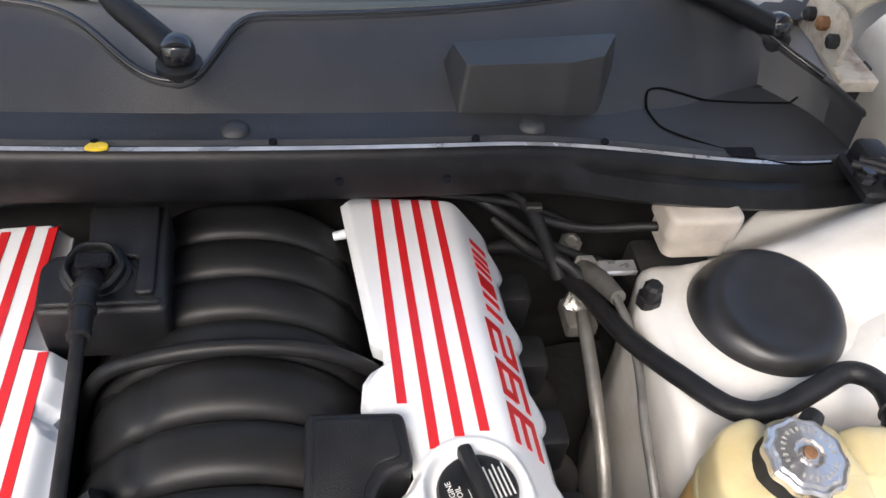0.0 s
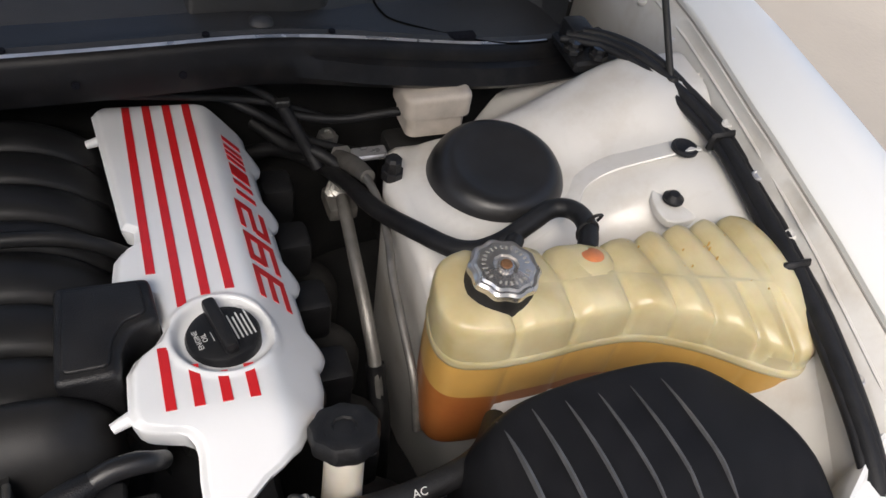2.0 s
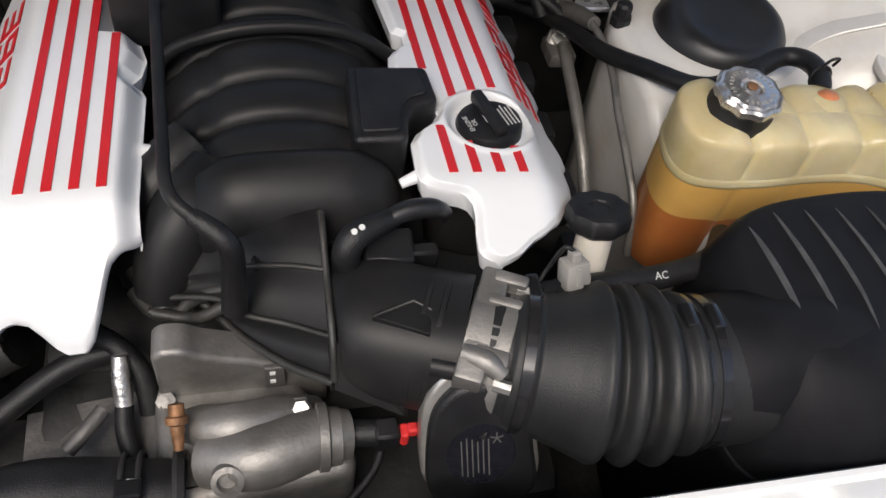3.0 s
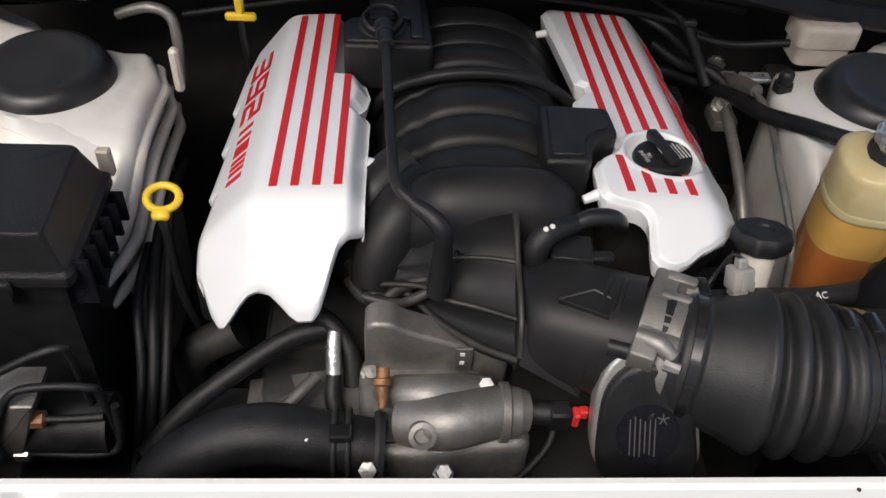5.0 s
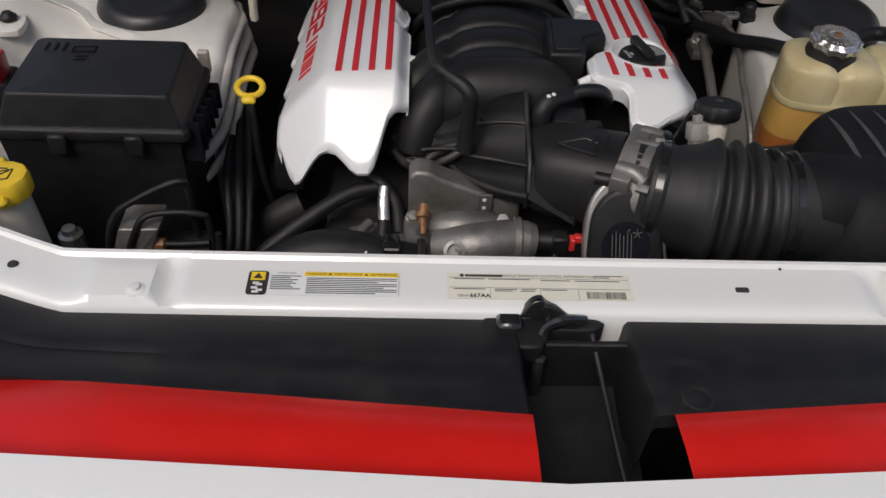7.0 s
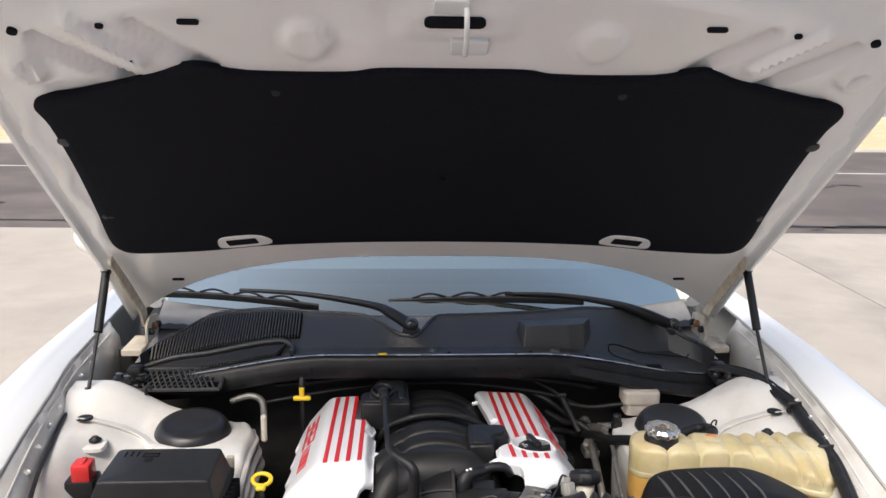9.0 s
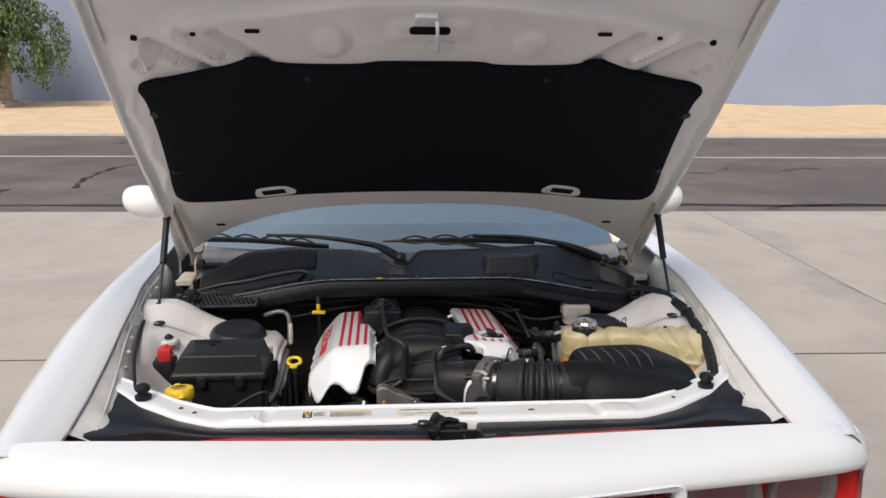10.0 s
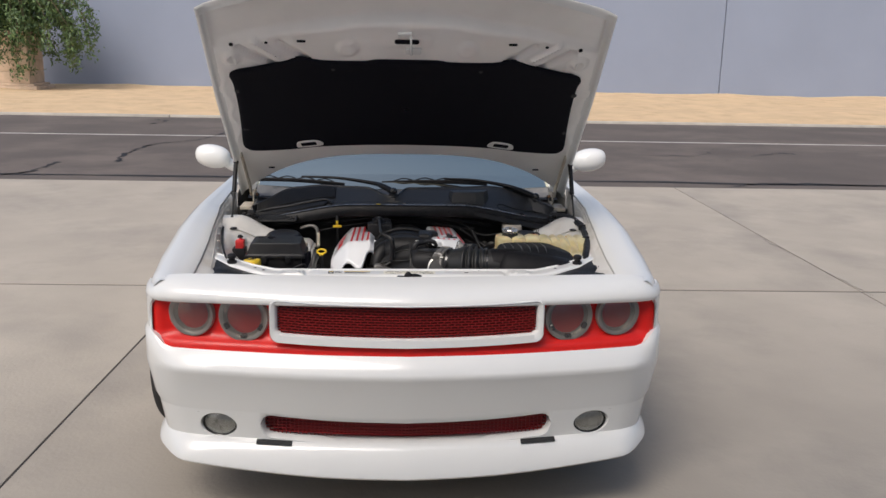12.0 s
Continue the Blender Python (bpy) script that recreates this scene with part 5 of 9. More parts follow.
    prism(bm, spline2([(-0.010, -0.003), (0.0, -0.006), (0.011, -0.003), (0.009, 0.004), (-0.004, 0.005)], 3), 0, 0.003, Matrix.Translation((-0.128, rail_y(0.12) + 0.000, rail_z(0.12) + 0.002)), 0.001)
    part("fallen_leaf", bm, M_YELLOW, rl, "small yellow petal lying on the rail", 40)
    for x in (-0.001, 0.305):
        bm = B()
        p = cowl_pt(x, 0.17)
        revolve(bm, [(0.015, -0.002), (0.014, 0.003), (0.009, 0.007), (0.0005, 0.009)], 20, Matrix.Translation(p))
        part("cowl_button", bm, M_COWL, c, "round black retaining button", 50)
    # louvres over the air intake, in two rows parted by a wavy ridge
    # nothing is cut open: near-black sheets stand in for the shade between slats
    gap = mat("gap_shade_black", (0.003, 0.003, 0.003), 0.9, spec=0.1)
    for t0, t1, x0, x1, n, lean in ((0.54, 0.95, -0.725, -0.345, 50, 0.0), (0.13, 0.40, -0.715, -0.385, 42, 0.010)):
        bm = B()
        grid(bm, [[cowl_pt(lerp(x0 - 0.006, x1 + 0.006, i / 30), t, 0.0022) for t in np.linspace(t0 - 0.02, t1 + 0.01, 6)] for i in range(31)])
        part("louvre_shade", bm, gap, c, "", 40)
        for k in range(n):
            x = lerp(x0, x1, k / (n - 1))
            p, q = cowl_pt(x - lean, t0, 0.010), cowl_pt(x + lean, t1, 0.010)
            bm = B()
            d, e = Vector((0.0021, 0, 0)), Vector((0, 0, 0.012))
            loft(bm, [[p - d, p + d, p + d - e, p - d - e], [q - d, q + d, q + d - e, q - d - e]])
            part("slat", bm, M_SLAT, c, "", 0)
    bm = B()
    tube(bm, [cowl_pt(-0.735, 0.47, 0.006), cowl_pt(-0.66, 0.49, 0.008), cowl_pt(-0.58, 0.45, 0.008), cowl_pt(-0.48, 0.47, 0.008), cowl_pt(-0.39, 0.47, 0.008), cowl_pt(-0.355, 0.36, 0.008), cowl_pt(-0.352, 0.14, 0.006)], 0.007, 8, 8)
    part("louvre_ridge", bm, M_COWL, c, "", 60)
    # drain grating in front of it
    g = thing("cowl_grating", "black diamond-mesh plastic grating beside the cowl", "grating", (-0.60, 1.21, 0.90))
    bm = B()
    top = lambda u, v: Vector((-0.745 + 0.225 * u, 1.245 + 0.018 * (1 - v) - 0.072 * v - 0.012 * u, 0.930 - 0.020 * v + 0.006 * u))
    # the same near-black sheet as shade below the mesh
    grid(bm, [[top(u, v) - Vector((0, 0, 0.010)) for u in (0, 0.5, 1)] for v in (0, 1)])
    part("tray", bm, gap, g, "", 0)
    bm = B()
    for k in range(19):
        for sg in (-1, 1):
            u0 = k / 16 - 0.1
            u1 = u0 + sg * 0.18
            if 0 <= min(u0, u1) and max(u0, u1) <= 1:
                tube(bm, [top(u0, 0), top(u1, 1)], 0.0024, 4, 1)
    for v in (0, 1):
        tube(bm, [top(0, v), top(1, v)], 0.005, 6, 1)
    for u in (0, 1):
        tube(bm, [top(u, 0), top(u, 1)], 0.005, 6, 1)
    tagged(part("mesh", bm, M_GREYCOWL2, g, "", 0), kind="stuff")
    # box-shaped bulge with a flat top and a steep front
    bm = B()
    low = [(0.216, 1.304), (0.228, 1.246), (0.348, 1.252), (0.392, 1.266), (0.420, 1.326)]
    tops = [(0.223, 1.298), (0.234, 1.258), (0.346, 1.264), (0.386, 1.276), (0.411, 1.318)]
    lo, tp = chamfer2(low, 0.006, 4), chamfer2(tops, 0.005, 4)
    lid_z = lambda y: 1.042 + 0.06 * (y - 1.26)
    rings = [[(x, y, on_cowl(x, y) - 0.004) for x, y in lo]]
    for k, j in ((0.05, 0.05), (0.5, 0.5), (0.93, 0.90), (0.98, 0.965), (1.02, 0.995)):
        rings.append([(lerp(a[0], b[0], k), lerp(a[1], b[1], k), lerp(on_cowl(*a), lid_z(b[1]), j)) for a, b in zip(lo, tp)])
    cx, cy = 0.32, 1.285
    for k in (0.92, 0.5, 0.02):
        rings.append([(cx + (x - cx) * k, cy + (y - cy) * k, lid_z(cy + (y - cy) * k)) for x, y in tp])
    loft(bm, rings)
    part("cowl_box", bm, M_COWL, c, "box-shaped bulge with rounded edges", 30)
    # cabin filter hatch: a seam and its latch tab
    hat = spline([(0.700, 1.362, 0), (0.62, 1.345, 0), (0.53, 1.328, 0), (0.478, 1.318, 0), (0.462, 1.303, 0), (0.464, 1.272, 0), (0.480, 1.255, 0), (0.545, 1.242, 0), (0.62, 1.236, 0), (0.700, 1.248, 0)], 6)
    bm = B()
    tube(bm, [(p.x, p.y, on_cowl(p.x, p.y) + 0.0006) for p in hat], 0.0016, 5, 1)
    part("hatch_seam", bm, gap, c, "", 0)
    bm = B()
    box(bm, (0.535, 1.232, on_cowl(0.56, 1.245) - 0.004), (0.585, 1.247, on_cowl(0.56, 1.245) + 0.005), 0.003, 1)
    part("hatch_tab", bm, M_FELT, c, "", 40)


def build_wipers():
    for P, Q, M, T, E in (((-0.055, 1.280, 1.032), (-0.16, 1.372, 1.066), (-0.52, 1.476, 1.080), (-0.79, 1.545, 1.052), (-0.30, 1.402, 1.050)),
                          ((0.672, 1.425, 0.985), (0.50, 1.440, 1.050), (0.20, 1.425, 1.082), (-0.115, 1.428, 1.056), (0.42, 1.432, 1.056))):
        P, Q, M, T, E = (Vector(v) for v in (P, Q, M, T, E))
        w = thing("wiper", "black windscreen wiper with a rounded pivot cap", "wiper", P, "wipers")
        bm = B()
        tube(bm, [P + Vector((0, 0, 0.004)), P.lerp(Q, 0.5) + Vector((0, 0, 0.008)), Q, Q.lerp(M, 0.5) + Vector((0, -0.004, 0.010)), M], [0.016, 0.014, 0.010, 0.007, 0.005], 10, 6)
        part("arm", bm, M_PLASTIC, w, "", 50)
        bm = B()
        revolve(bm, [(0.023, -0.03), (0.023, -0.004), (0.018, 0.0)], 20, Matrix.Translation(P))
        part("pivot", bm, M_RUBBER, w, "", 40)
        bm = B()
        revolve(bm, [(0.0175, 0.0), (0.0180, 0.008), (0.016, 0.016), (0.011, 0.021), (0.005, 0.0235), (0.0005, 0.024)], 24, Matrix.Translation(P + Vector((0, 0, 0.003))))
        part("cap", bm, M_GLOSSBLACK, w, "shiny black domed cap", 60)
        bow = Vector((0, -0.006, 0.010))
        bm = B()
        rows = []
        for i in range(25):
            t = i / 24
            p = T.lerp(E, t) + bow * math.sin(math.pi * t)
            rows.append([p + Vector((0, y, z)) for y, z in ((-0.004, 0), (-0.004, 0.007), (0, 0.011), (0.004, 0.007), (0.0015, 0), (0.0015, -0.009), (-0.0015, -0.009))])
        loft(bm, rows)
        part("blade", bm, M_RUBBER, w, "", 40)
        for t in (0.12, 0.32, 0.52, 0.72):
            p = T.lerp(E, t) + bow * math.sin(math.pi * t)
            q = T.lerp(E, t + 0.17) + bow * math.sin(math.pi * (t + 0.17))
            bm = B()
            tube(bm, [p + Vector((0, 0, 0.010)), (p + q) / 2 + Vector((0, -0.002, 0.021)), q + Vector((0, 0, 0.010))], 0.003, 6, 4)
            part("bridge", bm, M_PLASTIC, w, "", 40)


def apron_z(x, y):
    """Height of the inner fender sheet; x is measured outwards."""
    shelf = 0.905 - 0.035 * sm(1.05, 0.5, y)
    tower = 0.838 + 0.004 * math.sin(y * 20)
    back = sm(0.90, 0.98, y - 0.10 * (x - 0.6))
    low = 0.79 - 0.05 * sm(0.85, 0.55, y)
    z = lerp(low, tower, back)
    z = lerp(z, shelf, sm(0.625 + 0.05 * (1 - back), 0.80, x + 0.15 * (y - 1.03) * back))
    # ridge rising behind the tower to the cowl
    z += 0.040 * sm(1.07, 1.15, y + 0.25 * (x - 0.6)) * sm(0.52, 0.66, x)
    z -= 0.085 * sm(1.15, 1.24, y)
    # ring round the dome
    d = math.hypot(x - 0.563, (y - 1.075) * 1.0)
    z += 0.006 * sm(0.115, 0.095, d)
    z += 0.010 * math.exp(-(((x - 0.745) / 0.03) ** 2 + ((y - 0.95) / 0.05) ** 2)) * 0.6
    z += 0.003 * noise.noise(Vector((x * 9, y * 9, 2)))
    return z


def build_apron(sg):
    bm = B()
    rows = []
    for j in range(71):
        y = lerp(0.50, 1.27, j / 70)
        xin = table([(0.50, 0.60 if sg > 0 else 0.71), (0.66, 0.53 if sg > 0 else 0.71), (0.70, 0.50 if sg > 0 else 0.71), (0.76, 0.475 if sg > 0 else 0.68), (0.80, 0.46), (0.85, 0.445), (0.95, 0.428), (1.10, 0.428), (1.16, 0.45), (1.20, 0.52), (1.27, 0.64)], y)
        row = [(sg * (xin + 0.012), y, 0.42), (sg * (xin + 0.004), y, apron_z(xin, y) - 0.10), (sg * xin, y, apron_z(xin, y) - 0.018), (sg * (xin + 0.003), y, apron_z(xin, y) - 0.006)]
        xo = wall_x(y) + 0.006
        for i in range(46):
            x = lerp(xin + 0.012, xo, i / 45)
            row.append((sg * x, y, apron_z(x, y)))
        rows.append(row)
    grid(bm, rows)
    f = part("inner_fender", bm, M_PRIMER, CAR, "white pressed inner fender and strut tower", 50)
    # pressed steps down the tower's inner face
    for k in range(3 if sg < 0 else 0):
        bm = B()
        tube(bm, [(sg * (table([(0.80, 0.462), (0.85, 0.447), (0.95, 0.430), (1.10, 0.430), (1.16, 0.452), (1.20, 0.52)], y) - 0.004 - 0.006 * k), y, apron_z(0.44, y) - 0.026 - 0.030 * k) for y in np.linspace(0.80, 1.19, 14)], [0.004] + [0.008] * 12 + [0.004], 10, 3)
        part("tower_step", bm, M_PRIMER, f, "pressed step in the white sheet", 60)
    # overlapping sheet edge running from the fender to the tower
    path = spline([(0.80, 1.000, 0), (0.75, 1.008, 0), (0.70, 1.022, 0), (0.665, 1.018, 0), (0.638, 0.990, 0), (0.60, 0.970, 0), (0.55, 0.952, 0), (0.505, 0.938, 0), (0.468, 0.918, 0)], 6)
    bm = B()
    rows = []
    for p in path:
        z = apron_z(p.x, p.y)
        rows.append([(sg * p.x, p.y + 0.034, apron_z(p.x, p.y + 0.034) - 0.002), (sg * p.x, p.y + 0.014, apron_z(p.x, p.y + 0.014) + 0.006), (sg * p.x, p.y, z + 0.010), (sg * p.x, p.y - 0.0015, z + 0.0085), (sg * p.x, p.y + 0.004, z + 0.002), (sg * p.x, p.y + 0.006, z - 0.004)])
    grid(bm, rows)
    part("sheet_edge", bm, M_PRIMER, CAR, "folded white sheet edge", 40)
    # raised bracket round the small plug
    bm = B()
    prism(bm, spline2([(sg * 0.722, 0.925), (sg * 0.722, 0.965), (sg * 0.742, 0.984), (sg * 0.764, 0.965), (sg * 0.764, 0.925)], 4), apron_z(0.742, 0.955) - 0.006, apron_z(0.742, 0.955) + 0.0035, None, 0.002)
    part("plug_bracket", bm, M_PRIMER, CAR, "", 40)
    return f


def build_domes():
    for sg in (-1, 1):
        bm = B()
        m = Matrix.Translation((sg * 0.565, 1.072, 0.828)) @ pose(0, 0, 0, 6, 0, 0)
        revolve(bm, [(0.086, -0.014), (0.089, -0.004), (0.0895, 0.004), (0.0870, 0.018), (0.0825, 0.031), (0.0765, 0.0405), (0.0700, 0.0455), (0.0630, 0.0470), (0.0560, 0.0455), (0.0450, 0.0425), (0.030, 0.0410), (0.0008, 0.0405)], 56, m)
        t = thing("strut_cap", "black satin dome cap over the suspension strut", "strut cap", (sg * 0.565, 1.072, 0.82), "strut caps")
        part("dome", bm, M_RUBBERSAT, t, "", 60)
        bm = B()
        revolve(bm, [(0.088, -0.014), (0.0945, -0.012), (0.0955, -0.008), (0.092, -0.004), (0.088, -0.003)], 56, m)
        part("rim", bm, M_RUBBER, t, "", 60)


M_GREYCOWL = mat("dusty_grey_plastic", (0.20, 0.195, 0.185), 0.5, var=0.2, scale=9, bump=0.2, bscale=300, dirt=(0.3, 0.28, 0.25), dirt_scale=6, dirt_amount=0.5)
M_GREYCOWL2 = mat("dusty_black_mesh", (0.034, 0.033, 0.032), 0.5, var=0.3, scale=30)
M_SLAT = mat("dusty_slat_plastic", (0.032, 0.031, 0.031), 0.5, var=0.2, scale=40)
M_RAIL = mat("black_painted_steel", (0.008, 0.008, 0.009), 0.38, var=0.3, scale=30, dirt=(0.05, 0.046, 0.04), dirt_scale=16, dirt_amount=0.3, spec=0.25)
M_RUBBERSAT = mat("black_satin_rubber", (0.014, 0.014, 0.015), 0.36, var=0.2, scale=50, bump=0.15, bscale=900)
build_support()
build_shroud()
build_labels()
build_cowl()
build_wipers()
build_apron(-1)
build_apron(1)
build_domes()

# ---- engine and the things round it ----
M_COILBLACK = mat("black_engine_plastic", (0.010, 0.010, 0.011), 0.40, var=0.3, scale=30, bump=0.4, bscale=700, dirt=(0.034, 0.032, 0.031), dirt_scale=11, dirt_amount=0.3, spec=0.4)
# paler than the intake: dust and highlights of its ridges, both in the colour
M_RIDGE = mat("dusty_ridge_highlight", (0.026, 0.025, 0.023), 0.45, var=0.4, scale=25, bump=0.2, bscale=500, dirt=(0.055, 0.05, 0.042), dirt_scale=14, dirt_amount=0.4)
M_INTAKE = mat("black_intake_plastic", (0.0115, 0.0115, 0.012), 0.46, var=0.25, scale=22, bump=0.10, bscale=900, dirt=(0.036, 0.034, 0.032), dirt_scale=8, dirt_amount=0.35, spec=0.28)


def soft(d, r):
    """A rounded max(0, d)."""
    return r * math.log1p(math.exp(max(-40.0, min(40.0, d / r))))


class Cover:
    """A painted coil cover: its rims by y, and its height by x and y; side: 1 or -1; front: where it folds down, and how steeply."""
    def __init__(self, side, xin, xout, z0, slope, edge, front):
        self.side, self.xin, self.xout, self.z0, self.slope, self.edge, self.front = side, xin, xout, z0, slope, edge, front

    def z(self, x, y):
        x = abs(x)
        return self.z0 + self.slope * (y - 0.80) - 0.06 * (x - 0.15) - 1.05 * soft(x - self.edge, 0.005) - self.front[1] * soft(self.front[0] - y, 0.006)


RC = Cover(1, [(0.698, 0.177), (0.700, 0.168), (0.703, 0.162), (0.709, 0.157), (0.724, 0.157), (0.743, 0.159), (0.753, 0.158), (0.761, 0.153), (0.765, 0.146), (0.768, 0.132), (0.772, 0.119), (0.778, 0.112), (0.788, 0.110), (0.83, 0.112), (0.845, 0.120), (0.86, 0.138), (0.875, 0.147), (0.918, 0.142), (0.928, 0.130), (0.934, 0.112), (0.945, 0.108), (0.975, 0.112), (0.988, 0.120), (0.998, 0.133), (1.018, 0.134), (1.026, 0.122), (1.15, 0.112), (1.236, 0.105), (1.252, 0.122)],
           [(0.698, 0.180), (0.700, 0.188), (0.703, 0.196), (0.716, 0.212), (0.724, 0.226), (0.739, 0.244), (0.759, 0.257), (0.784, 0.274), (0.808, 0.281), (0.84, 0.283), (1.225, 0.278), (1.252, 0.226)], 0.914, -0.095, 0.234, (0.772, 0.45))
LC = Cover(-1, [(0.80, 0.139), (0.94, 0.138), (0.95, 0.142), (0.962, 0.152), (0.975, 0.143), (1.00, 0.139), (1.03, 0.146), (1.035, 0.172), (1.205, 0.176), (1.212, 0.18)],
           [(0.80, 0.318), (0.83, 0.318), (1.15, 0.320), (1.185, 0.31), (1.212, 0.235)], 0.906, -0.06, 0.256, (0.783, 1.05))
# lower edge of the folded front of the left cover, by x
LFRONT = [(0.138, 0.766), (0.153, 0.754), (0.166, 0.744), (0.172, 0.730), (0.178, 0.713), (0.185, 0.697), (0.192, 0.690), (0.208, 0.690), (0.217, 0.695), (0.228, 0.704), (0.238, 0.711), (0.250, 0.714), (0.261, 0.714), (0.271, 0.711), (0.281, 0.706), (0.289, 0.703), (0.297, 0.707), (0.306, 0.720), (0.313, 0.736), (0.318, 0.750), (0.335, 0.775)]


def saw(y):
    """Tabs along the outer rim: each widens towards the nose and ends in a step."""
    k = ((y - 0.766) / 0.098) % 1.0
    return 0.012 * (1 - k) * sm(0.0, 0.10, k) if 0.766 < y < 1.16 else 0.0


def build_cover(c):
    sg = c.side
    t = thing("engine_cover", "white engine cover with four red stripes and red lettering", "engine cover", (sg * 0.2, 1.0, 0.80), "engine covers")
    bm = B()
    rows = []
    y0, y1 = c.xin[0][0], c.xin[-1][0]
    ys = [y0 + 0.0008 * k for k in range(6)] + [lerp(y0 + 0.006, y1, i / 270) for i in range(271)]
    prof = [0, 0.008, 0.02, 0.035, 0.05] + [0.05 + 0.9 * k / 60 for k in range(1, 61)] + [0.965, 0.98, 1.0]

    def section(y, ends):
        a, b = ends
        row, low = [], []
        rim = 0.012 * sm(y1 - 0.012, y1, y) ** 2
        for f in prof:
            x = lerp(a, b, f)
            # bevelled inner edge and a small rounded outer one
            r = (0.020 if sg < 0 else 0.008) * sm(0.020 if sg < 0 else 0.008, 0, x - a) + 0.004 * sm(0.006, 0, b - x)
            if sg > 0:
                d = math.hypot(x - 0.198, y - 0.858)
                r += 0.010 * sm(0.047, 0.038, d) - 0.0025 * sm(0.054, 0.048, d) * sm(0.041, 0.047, d)
            row.append((sg * x, y, c.z(x, y) - rim - r))
        p, q = row[0], row[-1]
        return [(p[0] + sg * 0.004, y, p[2] - 0.022), (p[0] + sg * 0.0005, y, p[2] - 0.006)] + row + [(q[0] - sg * 0.001, y, q[2] - 0.007), (q[0] - sg * 0.006, y, q[2] - 0.012)]
    for y in ys:
        a, b = table(c.xin, y), table(c.xout, y)
        if sg > 0 and 0.835 < y < 1.22:
            b += 0.012 * max(0, math.sin((y - 0.835) / 0.105 * 2 * math.pi))
        if sg < 0:
            b += saw(y)
        rows.append(section(y, (a, b)))
    if sg < 0:
        # folded front face with the scalloped lower edge
        face = []
        a, b = table(c.xin, y0), table(c.xout, y0) + saw(y0)
        n = 36
        for k in range(n, 0, -1):
            f = k / n
            r = []
            for i, p in enumerate(rows[0]):
                x = abs(p[0])
                y = lerp(y0, min(table(LFRONT, x), y0 - 0.004), f)
                lip = 0.006 * sm(0.95, 1.0, f)
                r.append((p[0], y, p[2] + c.z(x, y) - c.z(x, y0) - lip))
            face.append(r)
        face.insert(0, [(p[0], p[1] + 0.003, p[2] - 0.006) for p in face[0]])
        rows = face + rows
    else:
        rows.insert(0, [(p[0], p[1] + 0.002, p[2] - 0.008) for p in rows[0]])
    grid(bm, rows)
    part("shell", bm, M_COVER, t, "white painted cover shell", 48)
    # stripes
    sx = [0.144, 0.167, 0.190, 0.213] if sg > 0 else [0.237, 0.214, 0.191, 0.168]
    runs = {0: [(0.947, 1.246), (0.781, 0.850)], 1: [(0.898, 1.250), (0.781, 0.826)], 2: [(0.910, 1.250), (0.781, 0.814)], 3: [(0.915, 1.250), (0.781, 0.818)]} if sg > 0 else {k: [(0.797, (1.196, 1.205, 1.208, 1.028)[k])] for k in range(4)}
    for k, x in enumerate(sx):
        for a, b in runs[k]:
            bm = B()
            rows = []
            for i in range(41):
                y = lerp(a, b, i / 40)
                w = 0.0044
                zz = lambda q: c.z(q, y) + 0.0012 - (0.012 * sm(c.xin[-1][0] - 0.012, c.xin[-1][0], y) ** 2)
                rows.append([(sg * (x - w), y, zz(x - w) - 0.003), (sg * (x - w), y, zz(x - w)), (sg * (x + w), y, zz(x + w)), (sg * (x + w), y, zz(x + w) - 0.003)])
            loft(bm, rows, True, True)
            part("stripe", bm, M_STRIPE, t, "red painted stripe", 0)
    # raised characters that follow the sloping outer face: u along the reading direction, v towards the engine's middle
    def block(bm, quad, h=0.0014):
        n = 3
        top = []
        for i in range(n + 1):
            row = []
            for j in range(n + 1):
                p = [lerp(lerp(quad[0][q], quad[1][q], i / n), lerp(quad[3][q], quad[2][q], i / n), j / n) for q in (0, 1)]
                u, v = p[0] + 0.22 * p[1], p[1]
                x = (0.2715 if sg > 0 else 0.306) - v
                y = 0.902 + u if sg > 0 else 1.141 - u
                row.append(Vector((sg * x, y, c.z(x, y) + h)))
            top.append(row)
        grid(bm, top, 0.004)
    H, W, s, g = 0.030, 0.045, 0.0054, 0.054
    segs = {"a": (0, H - s, W, H), "g": (0.003, (H - s) / 2, W, (H + s) / 2), "d": (0, 0, W, s), "b": (W - 0.0095, H / 2, W, H), "c": (W - 0.0095, 0, W, H / 2), "f": (0, H / 2, 0.0095, H), "e": (0, 0, 0.0095, H / 2)}
    for k, pattern in enumerate(("abgcd", "abfgcd", "abged")):
        bm = B()
        for q in pattern:
            x0, y0_, x1, y1_ = segs[q]
            block(bm, [(x0 + k * g, y0_), (x1 + k * g, y0_), (x1 + k * g, y1_), (x0 + k * g, y1_)])
        part("numeral", bm, M_STRIPE, t, "raised red numeral", 0)
    h0, h1 = 0.004, 0.024
    for a, b in ((0.170, 0.178), (0.190, 0.198), (0.206, 0.228), (0.236, 0.243), (0.248, 0.255), (0.260, 0.267), (0.276, 0.284)):
        bm = B()
        block(bm, [(a, h0), (b, h0), (b, h1), (a, h1)])
        part("letter_bar", bm, M_STRIPE, t, "slanted red bar", 0)
    # mounting pins
    for p, q in (((0.116, 0.792, 0.903), (0.096, 0.787, 0.897)),) if sg > 0 else (((-0.139, 0.86, 0.884), (-0.124, 0.86, 0.882)),):
        bm = B()
        tube(bm, [p, q], [0.007, 0.005], 10, 1)
        part("pin", bm, M_COVER, t, "", 40)
    if sg > 0:
        bm = B()
        tube(bm, [(0.112, 1.20, 0.86), (0.096, 1.20, 0.856)], [0.006, 0.005], 10, 1)
